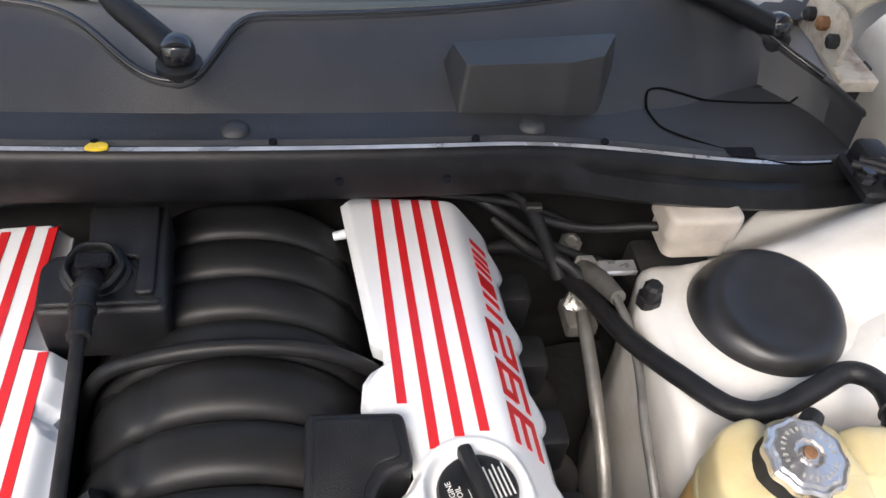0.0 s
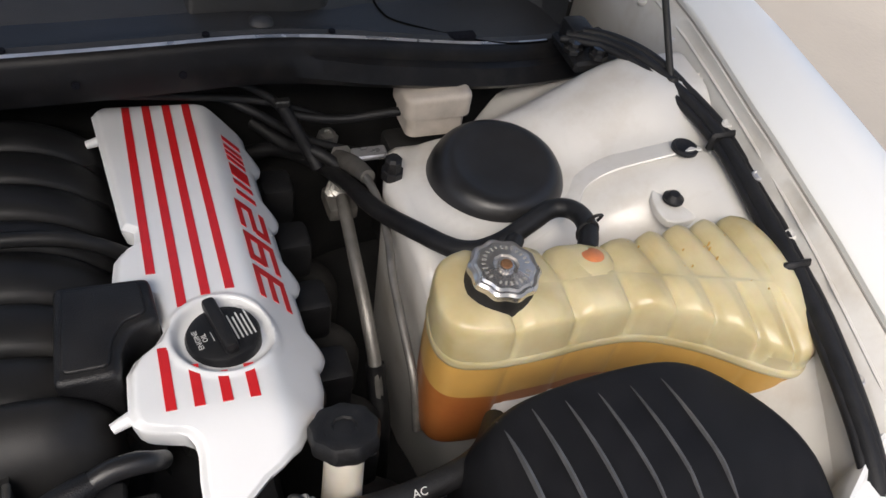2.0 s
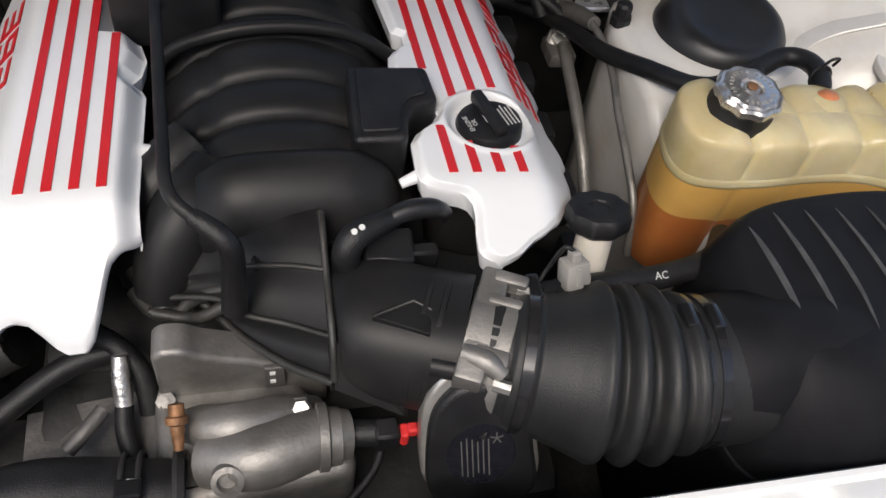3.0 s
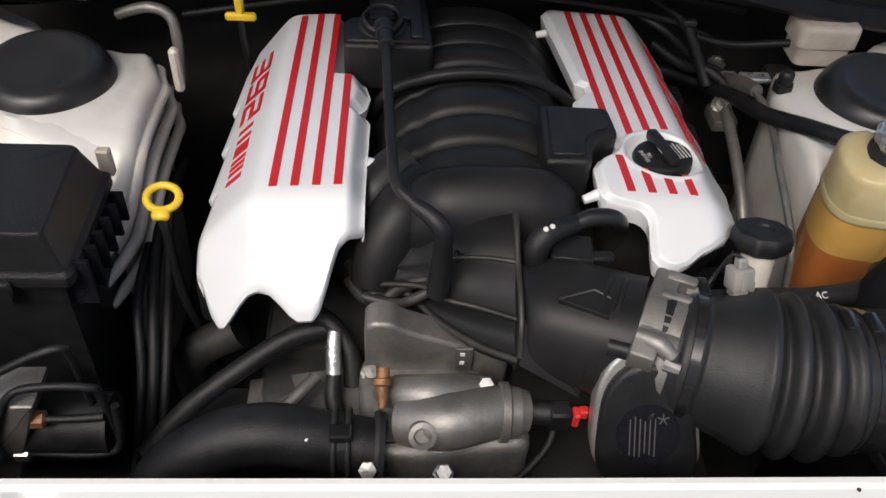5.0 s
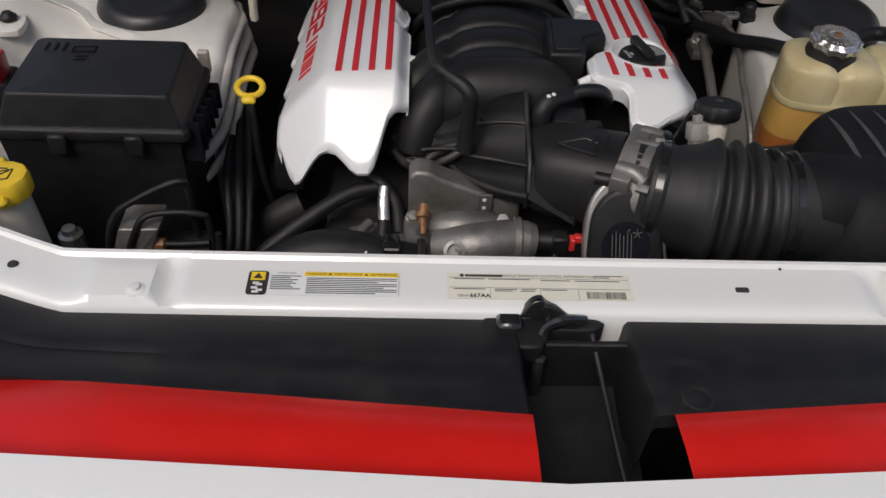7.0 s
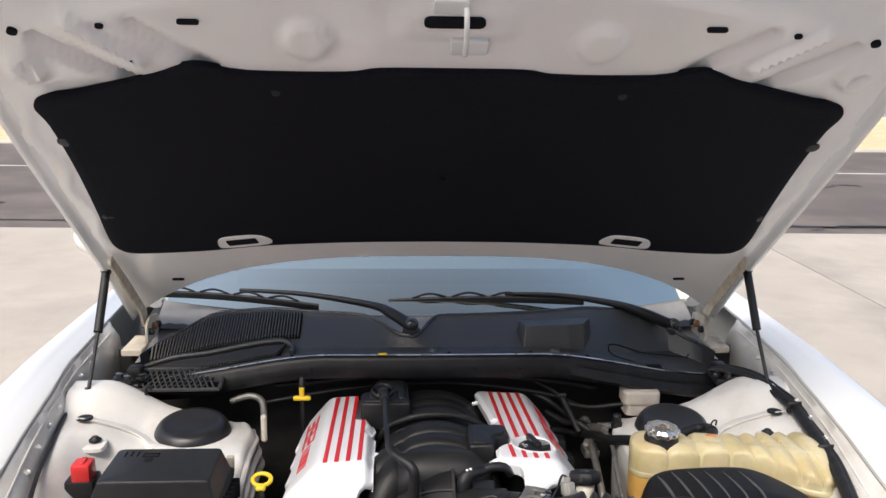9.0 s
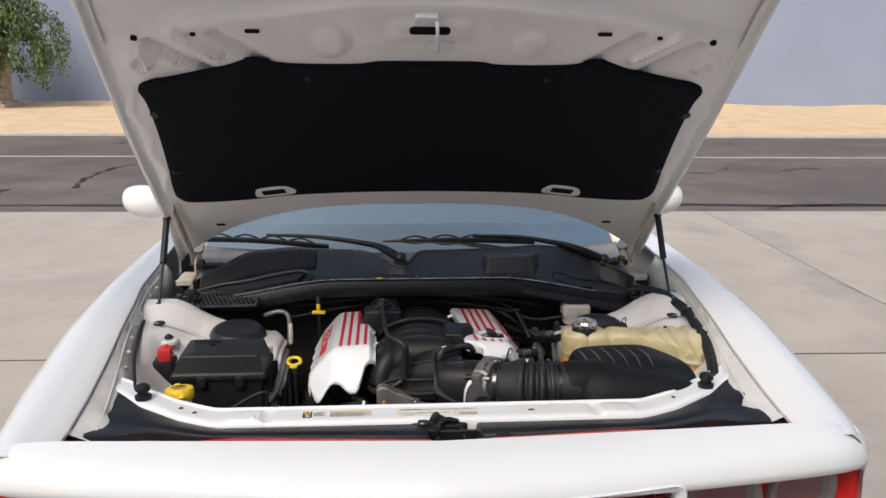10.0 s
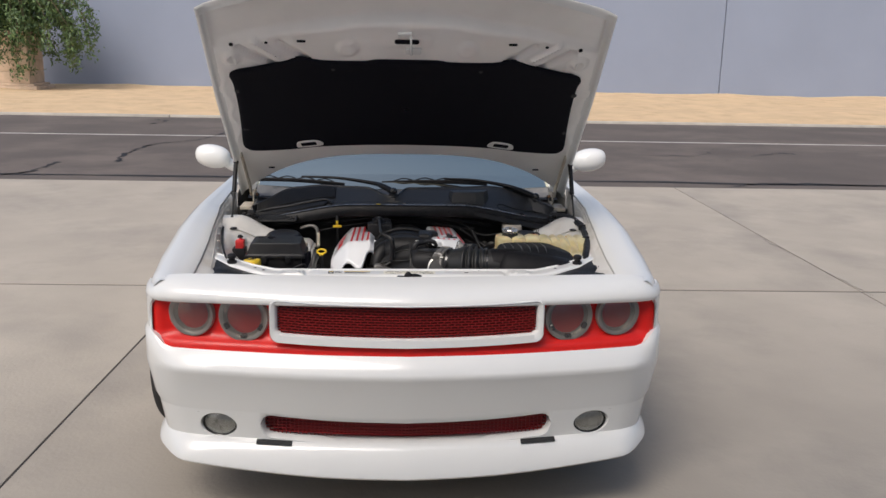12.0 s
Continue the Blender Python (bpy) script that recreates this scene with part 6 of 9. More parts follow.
        part("pin", bm, M_COVER, t, "", 40)


def build_oil_cap():
    o = Vector((0.198, 0.858, RC.z(0.198, 0.858) - 0.012))
    m = Matrix.Translation(o) @ pose(0, 0, 0, -5, -4, 0)
    t = thing("oil_filler_cap", "black oil filler cap with white printing and a raised grip", "oil cap", o)
    bm = B()
    revolve(bm, [(0.034, -0.01), (0.034, 0.008), (0.032, 0.012), (0.028, 0.0135), (0.0005, 0.0135)], 36, m)
    part("cap", bm, M_PLASTIC, t, "", 40)
    bm = B()
    box(bm, (-0.0065, -0.030, 0.012), (0.0065, 0.036, 0.026), 0.004, 2, m @ pose(0, 0, 0, 0, 0, 12))
    part("grip", bm, M_PLASTIC, t, "raised black grip bar", 40)
    mm = m @ pose(0, 0, 0.0137, 0, 0, 102)
    lettering("ENGINE", 0.0068, mm @ Matrix.Translation((0, 0.0225, 0)), M_INKW, t, 0.0001)
    lettering("OIL", 0.0068, mm @ Matrix.Translation((0, 0.0165, 0)), M_INKW, t, 0.0001)
    bm = B()
    box(bm, (-0.020, 0.012, 0.0137), (-0.008, 0.0125, 0.0139), m=mm)
    for k in range(5):
        box(bm, (-0.016, -0.011 - k * 0.004, 0), (0.016 - 0.004 * (k % 2), -0.0095 - k * 0.004, 0.0002), m=mm)
    part("small_print", bm, M_INKW, t, "", 0)


def build_engine():
    e = thing("engine", "black and grey engine block with a ribbed black intake manifold", "engine", (0, 0.95, 0.26))
    bm = B()
    box(bm, (-0.26, 0.72, 0.26), (0.24, 1.27, 0.72), 0.03)
    part("block", bm, M_DARK, e, "grimy dark engine block")
    for sg in (-1, 1):
        bm = B()
        box(bm, (-0.065, 0.0, -0.06), (0.065, 0.40, 0.05), 0.02, 2, Matrix.Translation((sg * 0.225, 0.83, 0.765)) @ pose(0, 0, 0, -4, sg * 28, 0))
        part("rocker_cover", bm, M_DARK, e, "dark rocker cover under the coil cover")
        for k in range(5):
            bm = B()
            box(bm, (sg * 0.315 - 0.022, 0.775 + k * 0.1, 0.70), (sg * 0.315 + 0.022, 0.825 + k * 0.1, 0.765), 0.01, 2)
            part("spark_coil", bm, M_RUBBER, e, "black ignition coil")
        for k in range(4):
            y = 0.80 + k * 0.115
            bm = B()
            tube(bm, [(sg * 0.30, y, 0.66), (sg * 0.36, y - 0.01, 0.62), (sg * 0.37, y, 0.52)], 0.024, 10, 5)
            part("exhaust_port", bm, M_DARK, e, "")
    # runners of the intake: smooth ribs arching over the valley, parted by grooves
    edges = [1.232, 1.174, 1.117, 1.061, 1.014, 0.947, 0.886, 0.822]
    for k, (yb, ya) in enumerate(zip(edges, edges[1:])):
        bm = B()
        rows = []
        top = 0.880 + (0.006 if k >= 4 else 0.0) - 0.004 * max(0, 2 - k)
        for i in range(41):
            x = lerp(-0.150, 0.134, i / 40)
            u = (x + 0.006) / 0.146
            arch = 0.735 + (top - 0.735) * max(0.0, 1 - abs(u) ** 2.2) ** 0.5
            # a step along the left bank, where the runners part
            arch -= 0.005 * math.exp(-((x + 0.078) / 0.006) ** 2) * (1 if k >= 4 else 0.4)
            row = []
            for j in range(15):
                v = 2 * j / 14 - 1
                h = 0.015 * max(0.0, 1 - abs(v) ** 3.0) ** 0.5 + 0.003 * (1 - v * v)
                row.append((x, lerp(ya, yb, j / 14) - 0.010 * abs(u) ** 2, arch + h))
            row = [(row[0][0], row[0][1], row[0][2] - 0.03)] + row + [(row[-1][0], row[-1][1], row[-1][2] - 0.03)]
            rows.append(row)
        grid(bm, rows)
        part("intake_runner", bm, M_INTAKE, e, "smooth ribbed black plastic intake runner", 50)
    bm = B()
    tube(bm, [(-0.155, 1.02, 0.80), (-0.12, 1.015, 0.872), (-0.06, 1.010, 0.903), (0.0, 1.010, 0.910), (0.06, 1.010, 0.903), (0.10, 1.012, 0.882), (0.135, 1.014, 0.850)], 0.008, 8, 6)
    part("manifold_seam", bm, M_INTAKE, e, "raised seam across the manifold", 60)
    bm = B()
    box(bm, (-0.13, 0.80, 0.70), (0.115, 1.23, 0.85), 0.03, 3)
    part("plenum", bm, M_INTAKE, e, "")
    # rounded front end of the plenum
    bm = B()
    rings = []
    for k, (y, w, zt, zb) in enumerate(((0.754, 0.060, 0.868, 0.845), (0.757, 0.078, 0.882, 0.83), (0.764, 0.090, 0.897, 0.80), (0.776, 0.098, 0.910, 0.78), (0.792, 0.103, 0.919, 0.77), (0.808, 0.105, 0.922, 0.77), (0.818, 0.104, 0.918, 0.77), (0.823, 0.102, 0.900, 0.77))):
        ring = []
        for j in range(40):
            a = 2 * math.pi * j / 40
            ca, sa = math.cos(a), math.sin(a)
            x = w * math.copysign(abs(ca) ** 0.65, ca)
            dip = 0.010 * math.exp(-(x / 0.035) ** 2) * (1 if sa < 0 else 0) + 0.0
            ring.append((-0.002 + x, y, (zt + zb) / 2 + (zt - zb) / 2 * math.copysign(abs(sa) ** 0.6, sa) - 0.25 * max(0, abs(x) - 0.06) + dip))
        rings.append(ring)
    loft(bm, rings)
    part("plenum_front", bm, M_INTAKE, e, "rounded black plenum front", 60)
    # broad curved legs beside the snout, with a double flange at their feet
    for pts, r in (([(-0.070, 0.835, 0.870), (-0.100, 0.800, 0.858), (-0.120, 0.775, 0.830), (-0.128, 0.758, 0.795)], [0.034, 0.035, 0.032, 0.028]), ([(-0.09, 0.875, 0.875), (-0.128, 0.845, 0.852), (-0.146, 0.815, 0.81), (-0.148, 0.795, 0.77)], [0.030, 0.032, 0.030, 0.026])):
        bm = B()
        tube(bm, pts, r, 18, 7)
        part("intake_leg", bm, M_INTAKE, e, "", 60)
    for dy, dz in ((0.0, 0.0), (-0.014, -0.014)):
        bm = B()
        tube(bm, [(-0.158, 0.782 + dy, 0.802 + dz), (-0.140, 0.758 + dy, 0.798 + dz), (-0.118, 0.748 + dy, 0.806 + dz), (-0.100, 0.752 + dy, 0.822 + dz), (-0.075, 0.748 + dy, 0.838 + dz), (-0.045, 0.742 + dy, 0.850 + dz)], 0.0075, 8, 6)
        part("leg_flange", bm, M_RIDGE, e, "", 60)
    bm = B()
    tube(bm, [(-0.075, 0.770, 0.846), (-0.04, 0.758, 0.854), (0.0, 0.760, 0.862), (0.04, 0.758, 0.854), (0.085, 0.772, 0.846)], 0.005, 8, 6)
    part("front_lip", bm, M_RIDGE, e, "", 60)
    bm = B()
    tube(bm, [(-0.138, 0.735, 0.795), (-0.105, 0.722, 0.800), (-0.085, 0.715, 0.815), (-0.04, 0.722, 0.838), (0.03, 0.728, 0.842), (0.085, 0.735, 0.835)], 0.006, 8, 6)
    part("flange_bead", bm, M_RIDGE, e, "", 60)
    # snout to the throttle body
    bm = B()
    rings = []
    path = spline([(0.016, 0.692, 0.832), (0.045, 0.676, 0.836), (0.09, 0.655, 0.840), (0.135, 0.638, 0.843)], 6)
    for i, (p, (t, u, w)) in enumerate(zip(path, frames(path))):
        f = i / (len(path) - 1)
        a = b = lerp(0.047, 0.060, sm(0.0, 0.5, f))
        ring = [p + u * a * math.copysign(abs(math.cos(q)) ** 0.8, math.cos(q)) + w * b * math.copysign(abs(math.sin(q)) ** 0.8, math.sin(q)) for q in (2 * math.pi * j / 28 for j in range(28))]
        rings.append([(max(v.x, 0.0205 + 0.0004 * i), v.y, v.z) for v in ring])
    loft(bm, rings)
    sn = part("intake_snout", bm, M_INTAKE, e, "black moulded intake snout with webs", 60)
    # upright web across the snout, with a thickened front edge
    edge = [(0.752, 0.905), (0.734, 0.902), (0.697, 0.885), (0.668, 0.880), (0.638, 0.865), (0.620, 0.836)]
    bm = B()
    prism(bm, edge + [(0.630, 0.800), (0.70, 0.80), (0.752, 0.86)], -0.002, 0.002, Matrix(((0, 0, 1, 0.018), (1, 0, 0, 0), (0, 1, 0, 0), (0, 0, 0, 1))))
    part("web", bm, M_INTAKE, sn, "", 0)
    bm = B()
    tube(bm, [(0.018, y, z) for y, z in edge], 0.0034, 8, 5)
    part("web_edge", bm, M_RIDGE, sn, "", 60)
    # flat panel under the duct
    bm = B()
    q = [Vector(p) for p in ((0.024, 0.640, 0.866), (0.074, 0.612, 0.872), (0.080, 0.600, 0.800), (0.020, 0.618, 0.828))]
    nn = (q[1] - q[0]).cross(q[3] - q[0]).normalized() * 0.005
    loft(bm, [[p - nn for p in q], [p + nn for p in q]])
    pl = part("panel", bm, M_INTAKE, sn, "", 0)
    bm = B()
    tube(bm, q + q[:1], 0.0028, 8, 1)
    part("panel_rim", bm, M_RIDGE, pl, "", 60)
    # dished cell between the manifold's foot and the web, with its two curved ribs
    low = spline([(-0.142, 0.736, 0.795), (-0.098, 0.741, 0.800), (-0.062, 0.700, 0.800), (-0.023, 0.658, 0.810), (0.018, 0.624, 0.826)], 5)
    mid = spline([(-0.138, 0.745, 0.806), (-0.078, 0.722, 0.828), (-0.052, 0.696, 0.836), (-0.018, 0.679, 0.842), (0.018, 0.656, 0.851)], 5)
    high = spline([(-0.135, 0.752, 0.816), (-0.090, 0.745, 0.838), (-0.055, 0.730, 0.862), (-0.015, 0.716, 0.878), (0.018, 0.702, 0.886)], 5)
    bm = B()
    rows = []
    for a, b, c in zip(low, mid, high):
        row = [a + Vector((0, 0.010, -0.022))]
        row += [a.lerp(b, f) + Vector((0, 0.010, -0.010)) * math.sin(math.pi * f) for f in (0, 0.1, 0.3, 0.5, 0.7, 0.9)]
        row += [b.lerp(c, f) + Vector((0, 0.004, -0.006)) * math.sin(math.pi * f) for f in (0, 0.1, 0.3, 0.5, 0.7, 0.9, 1)]
        row += [c + Vector((0, 0.020, 0.008)), c + Vector((0, 0.045, 0.012)), c + Vector((0, 0.075, 0.010))]
        rows.append(row)
    grid(bm, rows)
    part("gusset", bm, M_INTAKE, sn, "", 50)
    for line, r in ((low, 0.0042), (mid, 0.0030), (high[10:], 0.0026)):
        bm = B()
        tube(bm, [p + Vector((0, -0.001, 0.001)) for p in line], r, 8, 1)
        part("gusset_rib", bm, M_RIDGE, sn, "", 60)
    # pointed wedge on the duct
    bm = B()
    prism(bm, [(0.050, 0.640), (0.086, 0.652), (0.100, 0.641), (0.094, 0.618)], 0.868, 0.900, None, 0.0015)
    part("arrow_gusset", bm, M_INTAKE, sn, "", 30)
    bm = B()
    tube(bm, [(0.050, 0.640, 0.900), (0.086, 0.652, 0.900), (0.100, 0.641, 0.900)], 0.0014, 6, 1)
    part("wedge_edge", bm, M_RIDGE, sn, "", 60)
    # collar before the throttle body, and the seam along the duct
    for c, r in (((0.112, 0.647, 0.8415), 0.0625), ((0.098, 0.652, 0.841), 0.0612)):
        bm = B()
        revolve(bm, [(r - 0.004, -0.003), (r, -0.002), (r, 0.002), (r - 0.004, 0.003)], 40, axes(c, (0, 0, 1), (0.905, -0.38, 0.02)))
        part("duct_ring", bm, M_INTAKE, sn, "", 40)
    bm = B()
    tube(bm, [(0.095, 0.603, 0.876), (0.135, 0.588, 0.878)], 0.010, 10, 1)
    part("boss", bm, M_INTAKE, sn, "", 50)
    bm = B()
    tube(bm, [(0.108, 0.575, 0.822), (0.142, 0.562, 0.825)], 0.009, 10, 1)
    part("boss", bm, M_INTAKE, sn, "", 50)
    bm = B()
    box(bm, (0.055, -0.02, -0.004), (0.10, 0.02, 0.012), 0.003, 1, axes((-0.0, 0.735, 0.873), (1, -0.1, 0), (0, 0, 1)))
    part("rib_block", bm, M_INTAKE, sn, "", 40)
    for x0, x1 in ((-0.045, -0.012), (0.085, 0.125)):
        bm = B()
        box(bm, (x0, 0.722, 0.845), (x1, 0.737, 0.872), 0.003, 1)
        part("vane_block", bm, M_INTAKE, sn, "", 40)
    # sensor box on the right of the manifold
    bm = B()
    prism(bm, chamfer2([(0.056, 0.822), (0.060, 0.930), (0.142, 0.926), (0.146, 0.874), (0.122, 0.868), (0.112, 0.852), (0.108, 0.822)], 0.008), 0.862, 0.922, None, 0.006)
    sb = part("breather_box", bm, M_COILBLACK, e, "black plastic breather box", 40)
    bm = B()
    prism(bm, chamfer2([(0.064, 0.831), (0.068, 0.921), (0.133, 0.918), (0.136, 0.882), (0.116, 0.876), (0.105, 0.858), (0.101, 0.831)], 0.006), 0.919, 0.9255, None, 0.002)
    part("lid_pad", bm, M_COILBLACK, sb, "", 40)
    # box and valve at the rear left
    bm = B()
    prism(bm, chamfer2([(-0.174, 1.046), (-0.178, 1.104), (-0.168, 1.118), (-0.138, 1.120), (-0.146, 1.186), (-0.068, 1.184), (-0.060, 1.046)], 0.008), 0.86, 0.924, None, 0.006)
    prism(bm, chamfer2([(-0.135, 1.108), (-0.139, 1.178), (-0.076, 1.176), (-0.072, 1.062), (-0.090, 1.062), (-0.090, 1.108)], 0.006), 0.922, 0.930, None, 0.003)
    box(bm, (-0.170, 1.052, 0.922), (-0.066, 1.057, 0.9275), 0.002, 1)
    pv = part("vent_valve_box", bm, M_COILBLACK, e, "black plastic vent valve box")
    bm = B()
    m = Matrix.Translation((-0.126, 1.092, 0.922)) @ pose(0, 0, 0, 14, 0, 0)
    revolve(bm, [(0.031, -0.01), (0.031, 0.006), (0.027, 0.009), (0.0265, 0.018), (0.023, 0.021), (0.021, 0.019), (0.020, 0.011), (0.0005, 0.011)], 28, m, lambda a: 1 + 0.03 * math.cos(6 * a))
    part("valve_cap", bm, M_COILBLACK, pv, "round black valve cap", 40)
    bm = B()
    box(bm, (-0.016, -0.002, 0.011), (0.016, 0.014, 0.021), 0.003, 1, m)
    part("valve_socket", bm, M_FELT, pv, "", 40)
    # front of the engine: dark timing cover, brackets
    bm = B()
    box(bm, (-0.26, 0.66, 0.30), (0.22, 0.74, 0.70), 0.02)
    box(bm, (-0.34, 0.62, 0.55), (-0.16, 0.72, 0.66), 0.02)
    box(bm, (0.02, 0.56, 0.45), (0.26, 0.70, 0.66), 0.03)
    part("timing_cover", bm, M_DARK, e, "dark grimy timing cover")
    bm = B()
    grid(bm, [[(lerp(-0.27, -0.13, u), lerp(0.60, 0.70, v), 0.712 + 0.008 * v - 0.03 * (1 - u)) for u in np.linspace(0, 1, 7)] for v in np.linspace(0, 1, 5)], 0.03)
    part("alternator_bracket", bm, M_ALUDARK, e, "dull dark aluminium bracket", 30)


def build_thermostat():
    t = thing("thermostat_housing", "dull cast aluminium thermostat housing with rusty sensor", "thermostat housing", (-0.05, 0.63, 0.66))
    bm = B()
    prism(bm, spline2([(-0.135, 0.575), (-0.143, 0.65), (-0.138, 0.69), (-0.110, 0.706), (-0.03, 0.696), (0.0, 0.660), (0.02, 0.62), (0.035, 0.60), (0.030, 0.575), (-0.01, 0.570), (-0.07, 0.562), (-0.115, 0.562)], 4), 0.64, 0.752, None, 0.014)
    part("casting", bm, M_ALU, t, "", 50)
    bm = B()
    prism(bm, chamfer2([(-0.137, 0.70), (-0.137, 0.818), (-0.128, 0.827), (-0.108, 0.826), (-0.096, 0.816), (-0.025, 0.788), (0.018, 0.776), (0.018, 0.70)], 0.010, 4), -0.700, -0.668, Matrix(((1, 0, 0, 0), (0, 0, -1, 0), (0, 1, 0, 0), (0, 0, 0, 1))), 0.006)
    part("post", bm, M_ALU, t, "", 50)
    bm = B()
    tube(bm, [(-0.095, 0.60, 0.755), (-0.05, 0.588, 0.772), (0.0, 0.60, 0.772), (0.030, 0.603, 0.768)], [0.026, 0.029, 0.027, 0.022], 18, 6)
    part("elbow", bm, M_ALU, t, "", 60)
    bm = B()
    revolve(bm, [(0.014, -0.01), (0.014, 0.012), (0.009, 0.013), (0.008, 0.006), (0.0005, 0.006)], 20, axes((-0.077, 0.572, 0.776), (1, 0, 0), (0, -0.75, 0.65)))
    part("plug", bm, M_ALU, t, "", 40)
    for p, d in (((-0.011, 0.626, 0.782), (0.1, -0.5, 0.85)), ((-0.055, 0.548, 0.742), (0.1, -0.4, 0.9))):
        bm = B()
        m = axes(p, (1, 0, 0), d)
        revolve(bm, [(0.011, -0.016), (0.011, -0.004), (0.0085, -0.003), (0.0085, 0.006), (0.0075, 0.008), (0.0005, 0.008)], 6, m)
        part("bolt", bm, M_STEEL, t, "", 20)
    bm = B()
    box(bm, (-0.041, 0.6625, 0.760), (-0.022, 0.6670, 0.795), 0.001, 1)
    tag = part("tag_plate", bm, M_ALUDARK, t, "small grey tag plate", 0)
    for z in (0.785, 0.771):
        bm = B()
        box(bm, (-0.036, 0.6610, z), (-0.031, 0.6625, z + 0.004))
        part("tag_mark", bm, M_INKW, tag, "", 0)
    bm = B()
    tube(bm, [(-0.057, 0.590, 0.742), (-0.057, 0.583, 0.715), (-0.057, 0.580, 0.68)], 0.0055, 8, 2)
    part("stud", bm, M_STEEL, t, "", 40)
    bm = B()
    revolve(bm, [(0.024, -0.012), (0.031, -0.010), (0.031, -0.002), (0.027, 0.0), (0.026, 0.010), (0.016, 0.012), (0.0005, 0.012)], 28, axes((0.012, 0.601, 0.770), (0, 1, 0), (1, 0.02, -0.04)))
    part("collar", bm, M_ALU, t, "", 40)
    # swelling of the water passage and the crease behind it
    bm = B()
    tube(bm, [(-0.118, 0.640, 0.748), (-0.100, 0.628, 0.766), (-0.070, 0.618, 0.776), (-0.030, 0.628, 0.772), (0.004, 0.640, 0.752)], [0.012, 0.019, 0.022, 0.018, 0.012], 14, 6)
    part("shoulder", bm, M_ALU, t, "", 60)
    bm = B()
    tube(bm, [(-0.132, 0.585, 0.752), (-0.134, 0.578, 0.72), (-0.128, 0.572, 0.68)], 0.010, 10, 4)
    part("rib", bm, M_ALU, t, "", 60)
    for x, y, z in ((-0.130, 0.664, 0.752),):
        bm = B()
        revolve(bm, [(0.012, -0.012), (0.012, -0.002), (0.0080, -0.001), (0.0080, 0.007), (0.0005, 0.008)], 6, axes((x, y, z), (1, 0, 0), (0.1, -0.4, 0.9)))
        part("bolt", bm, M_ALU, t, "", 20)
    bm = B()
    prism(bm, spline2([(-0.038, 0.686), (-0.012, 0.690), (-0.010, 0.676), (-0.036, 0.672)], 3), 0.766, 0.782, None, 0.003)
    part("lug", bm, M_ALU, t, "", 40)
    bm = B()
    m = axes((-0.117, 0.628, 0.798), (1, 0, 0), (0.02, -0.80, -0.60))
    revolve(bm, [(0.007, -0.006), (0.007, 0.004), (0.010, 0.005), (0.010, 0.011), (0.006, 0.013), (0.0065, 0.018), (0.0052, 0.021), (0.0055, 0.026), (0.0045, 0.029), (0.0045, 0.034), (0.0005, 0.035)], 14, m)
    part("temperature_sensor", bm, M_BRASS, t, "rusty brass temperature sensor", 30)
    # connector beside it
    c = thing("sensor_plug", "black plug with a red locking tab and a cable", "plug", (0.065, 0.595, 0.76))
    bm = B()
    tube(bm, [(0.034, 0.602, 0.770), (0.060, 0.598, 0.772)], 0.013, 12, 1)
    box(bm, (0.052, 0.585, 0.758), (0.075, 0.607, 0.786), 0.003, 1)
    part("body", bm, M_RUBBER, c, "", 40)
    bm = B()
    box(bm, (0.075, 0.586, 0.764), (0.083, 0.600, 0.784), 0.002, 1)
    box(bm, (0.081, 0.588, 0.776), (0.091, 0.598, 0.788), 0.002, 1)
    part("lock_tab", bm, M_REDCAP, c, "red locking tab", 0)
    bm = B()
    tube(bm, [(0.060, 0.592, 0.760), (0.05, 0.575, 0.74), (0.02, 0.555, 0.715), (-0.01, 0.55, 0.70)], 0.004, 8, 6)
    part("cable", bm, M_RUBBER, c, "", 60)


def hose(name, label, pts, r, material=None, seg=14, n=8, wave=None, cat="hose"):
    bm = B()
    tube(bm, pts, r, seg, n, True, wave)
    return tagged(part(name, bm, material or M_RUBBER, None, "", 60), label, cat)


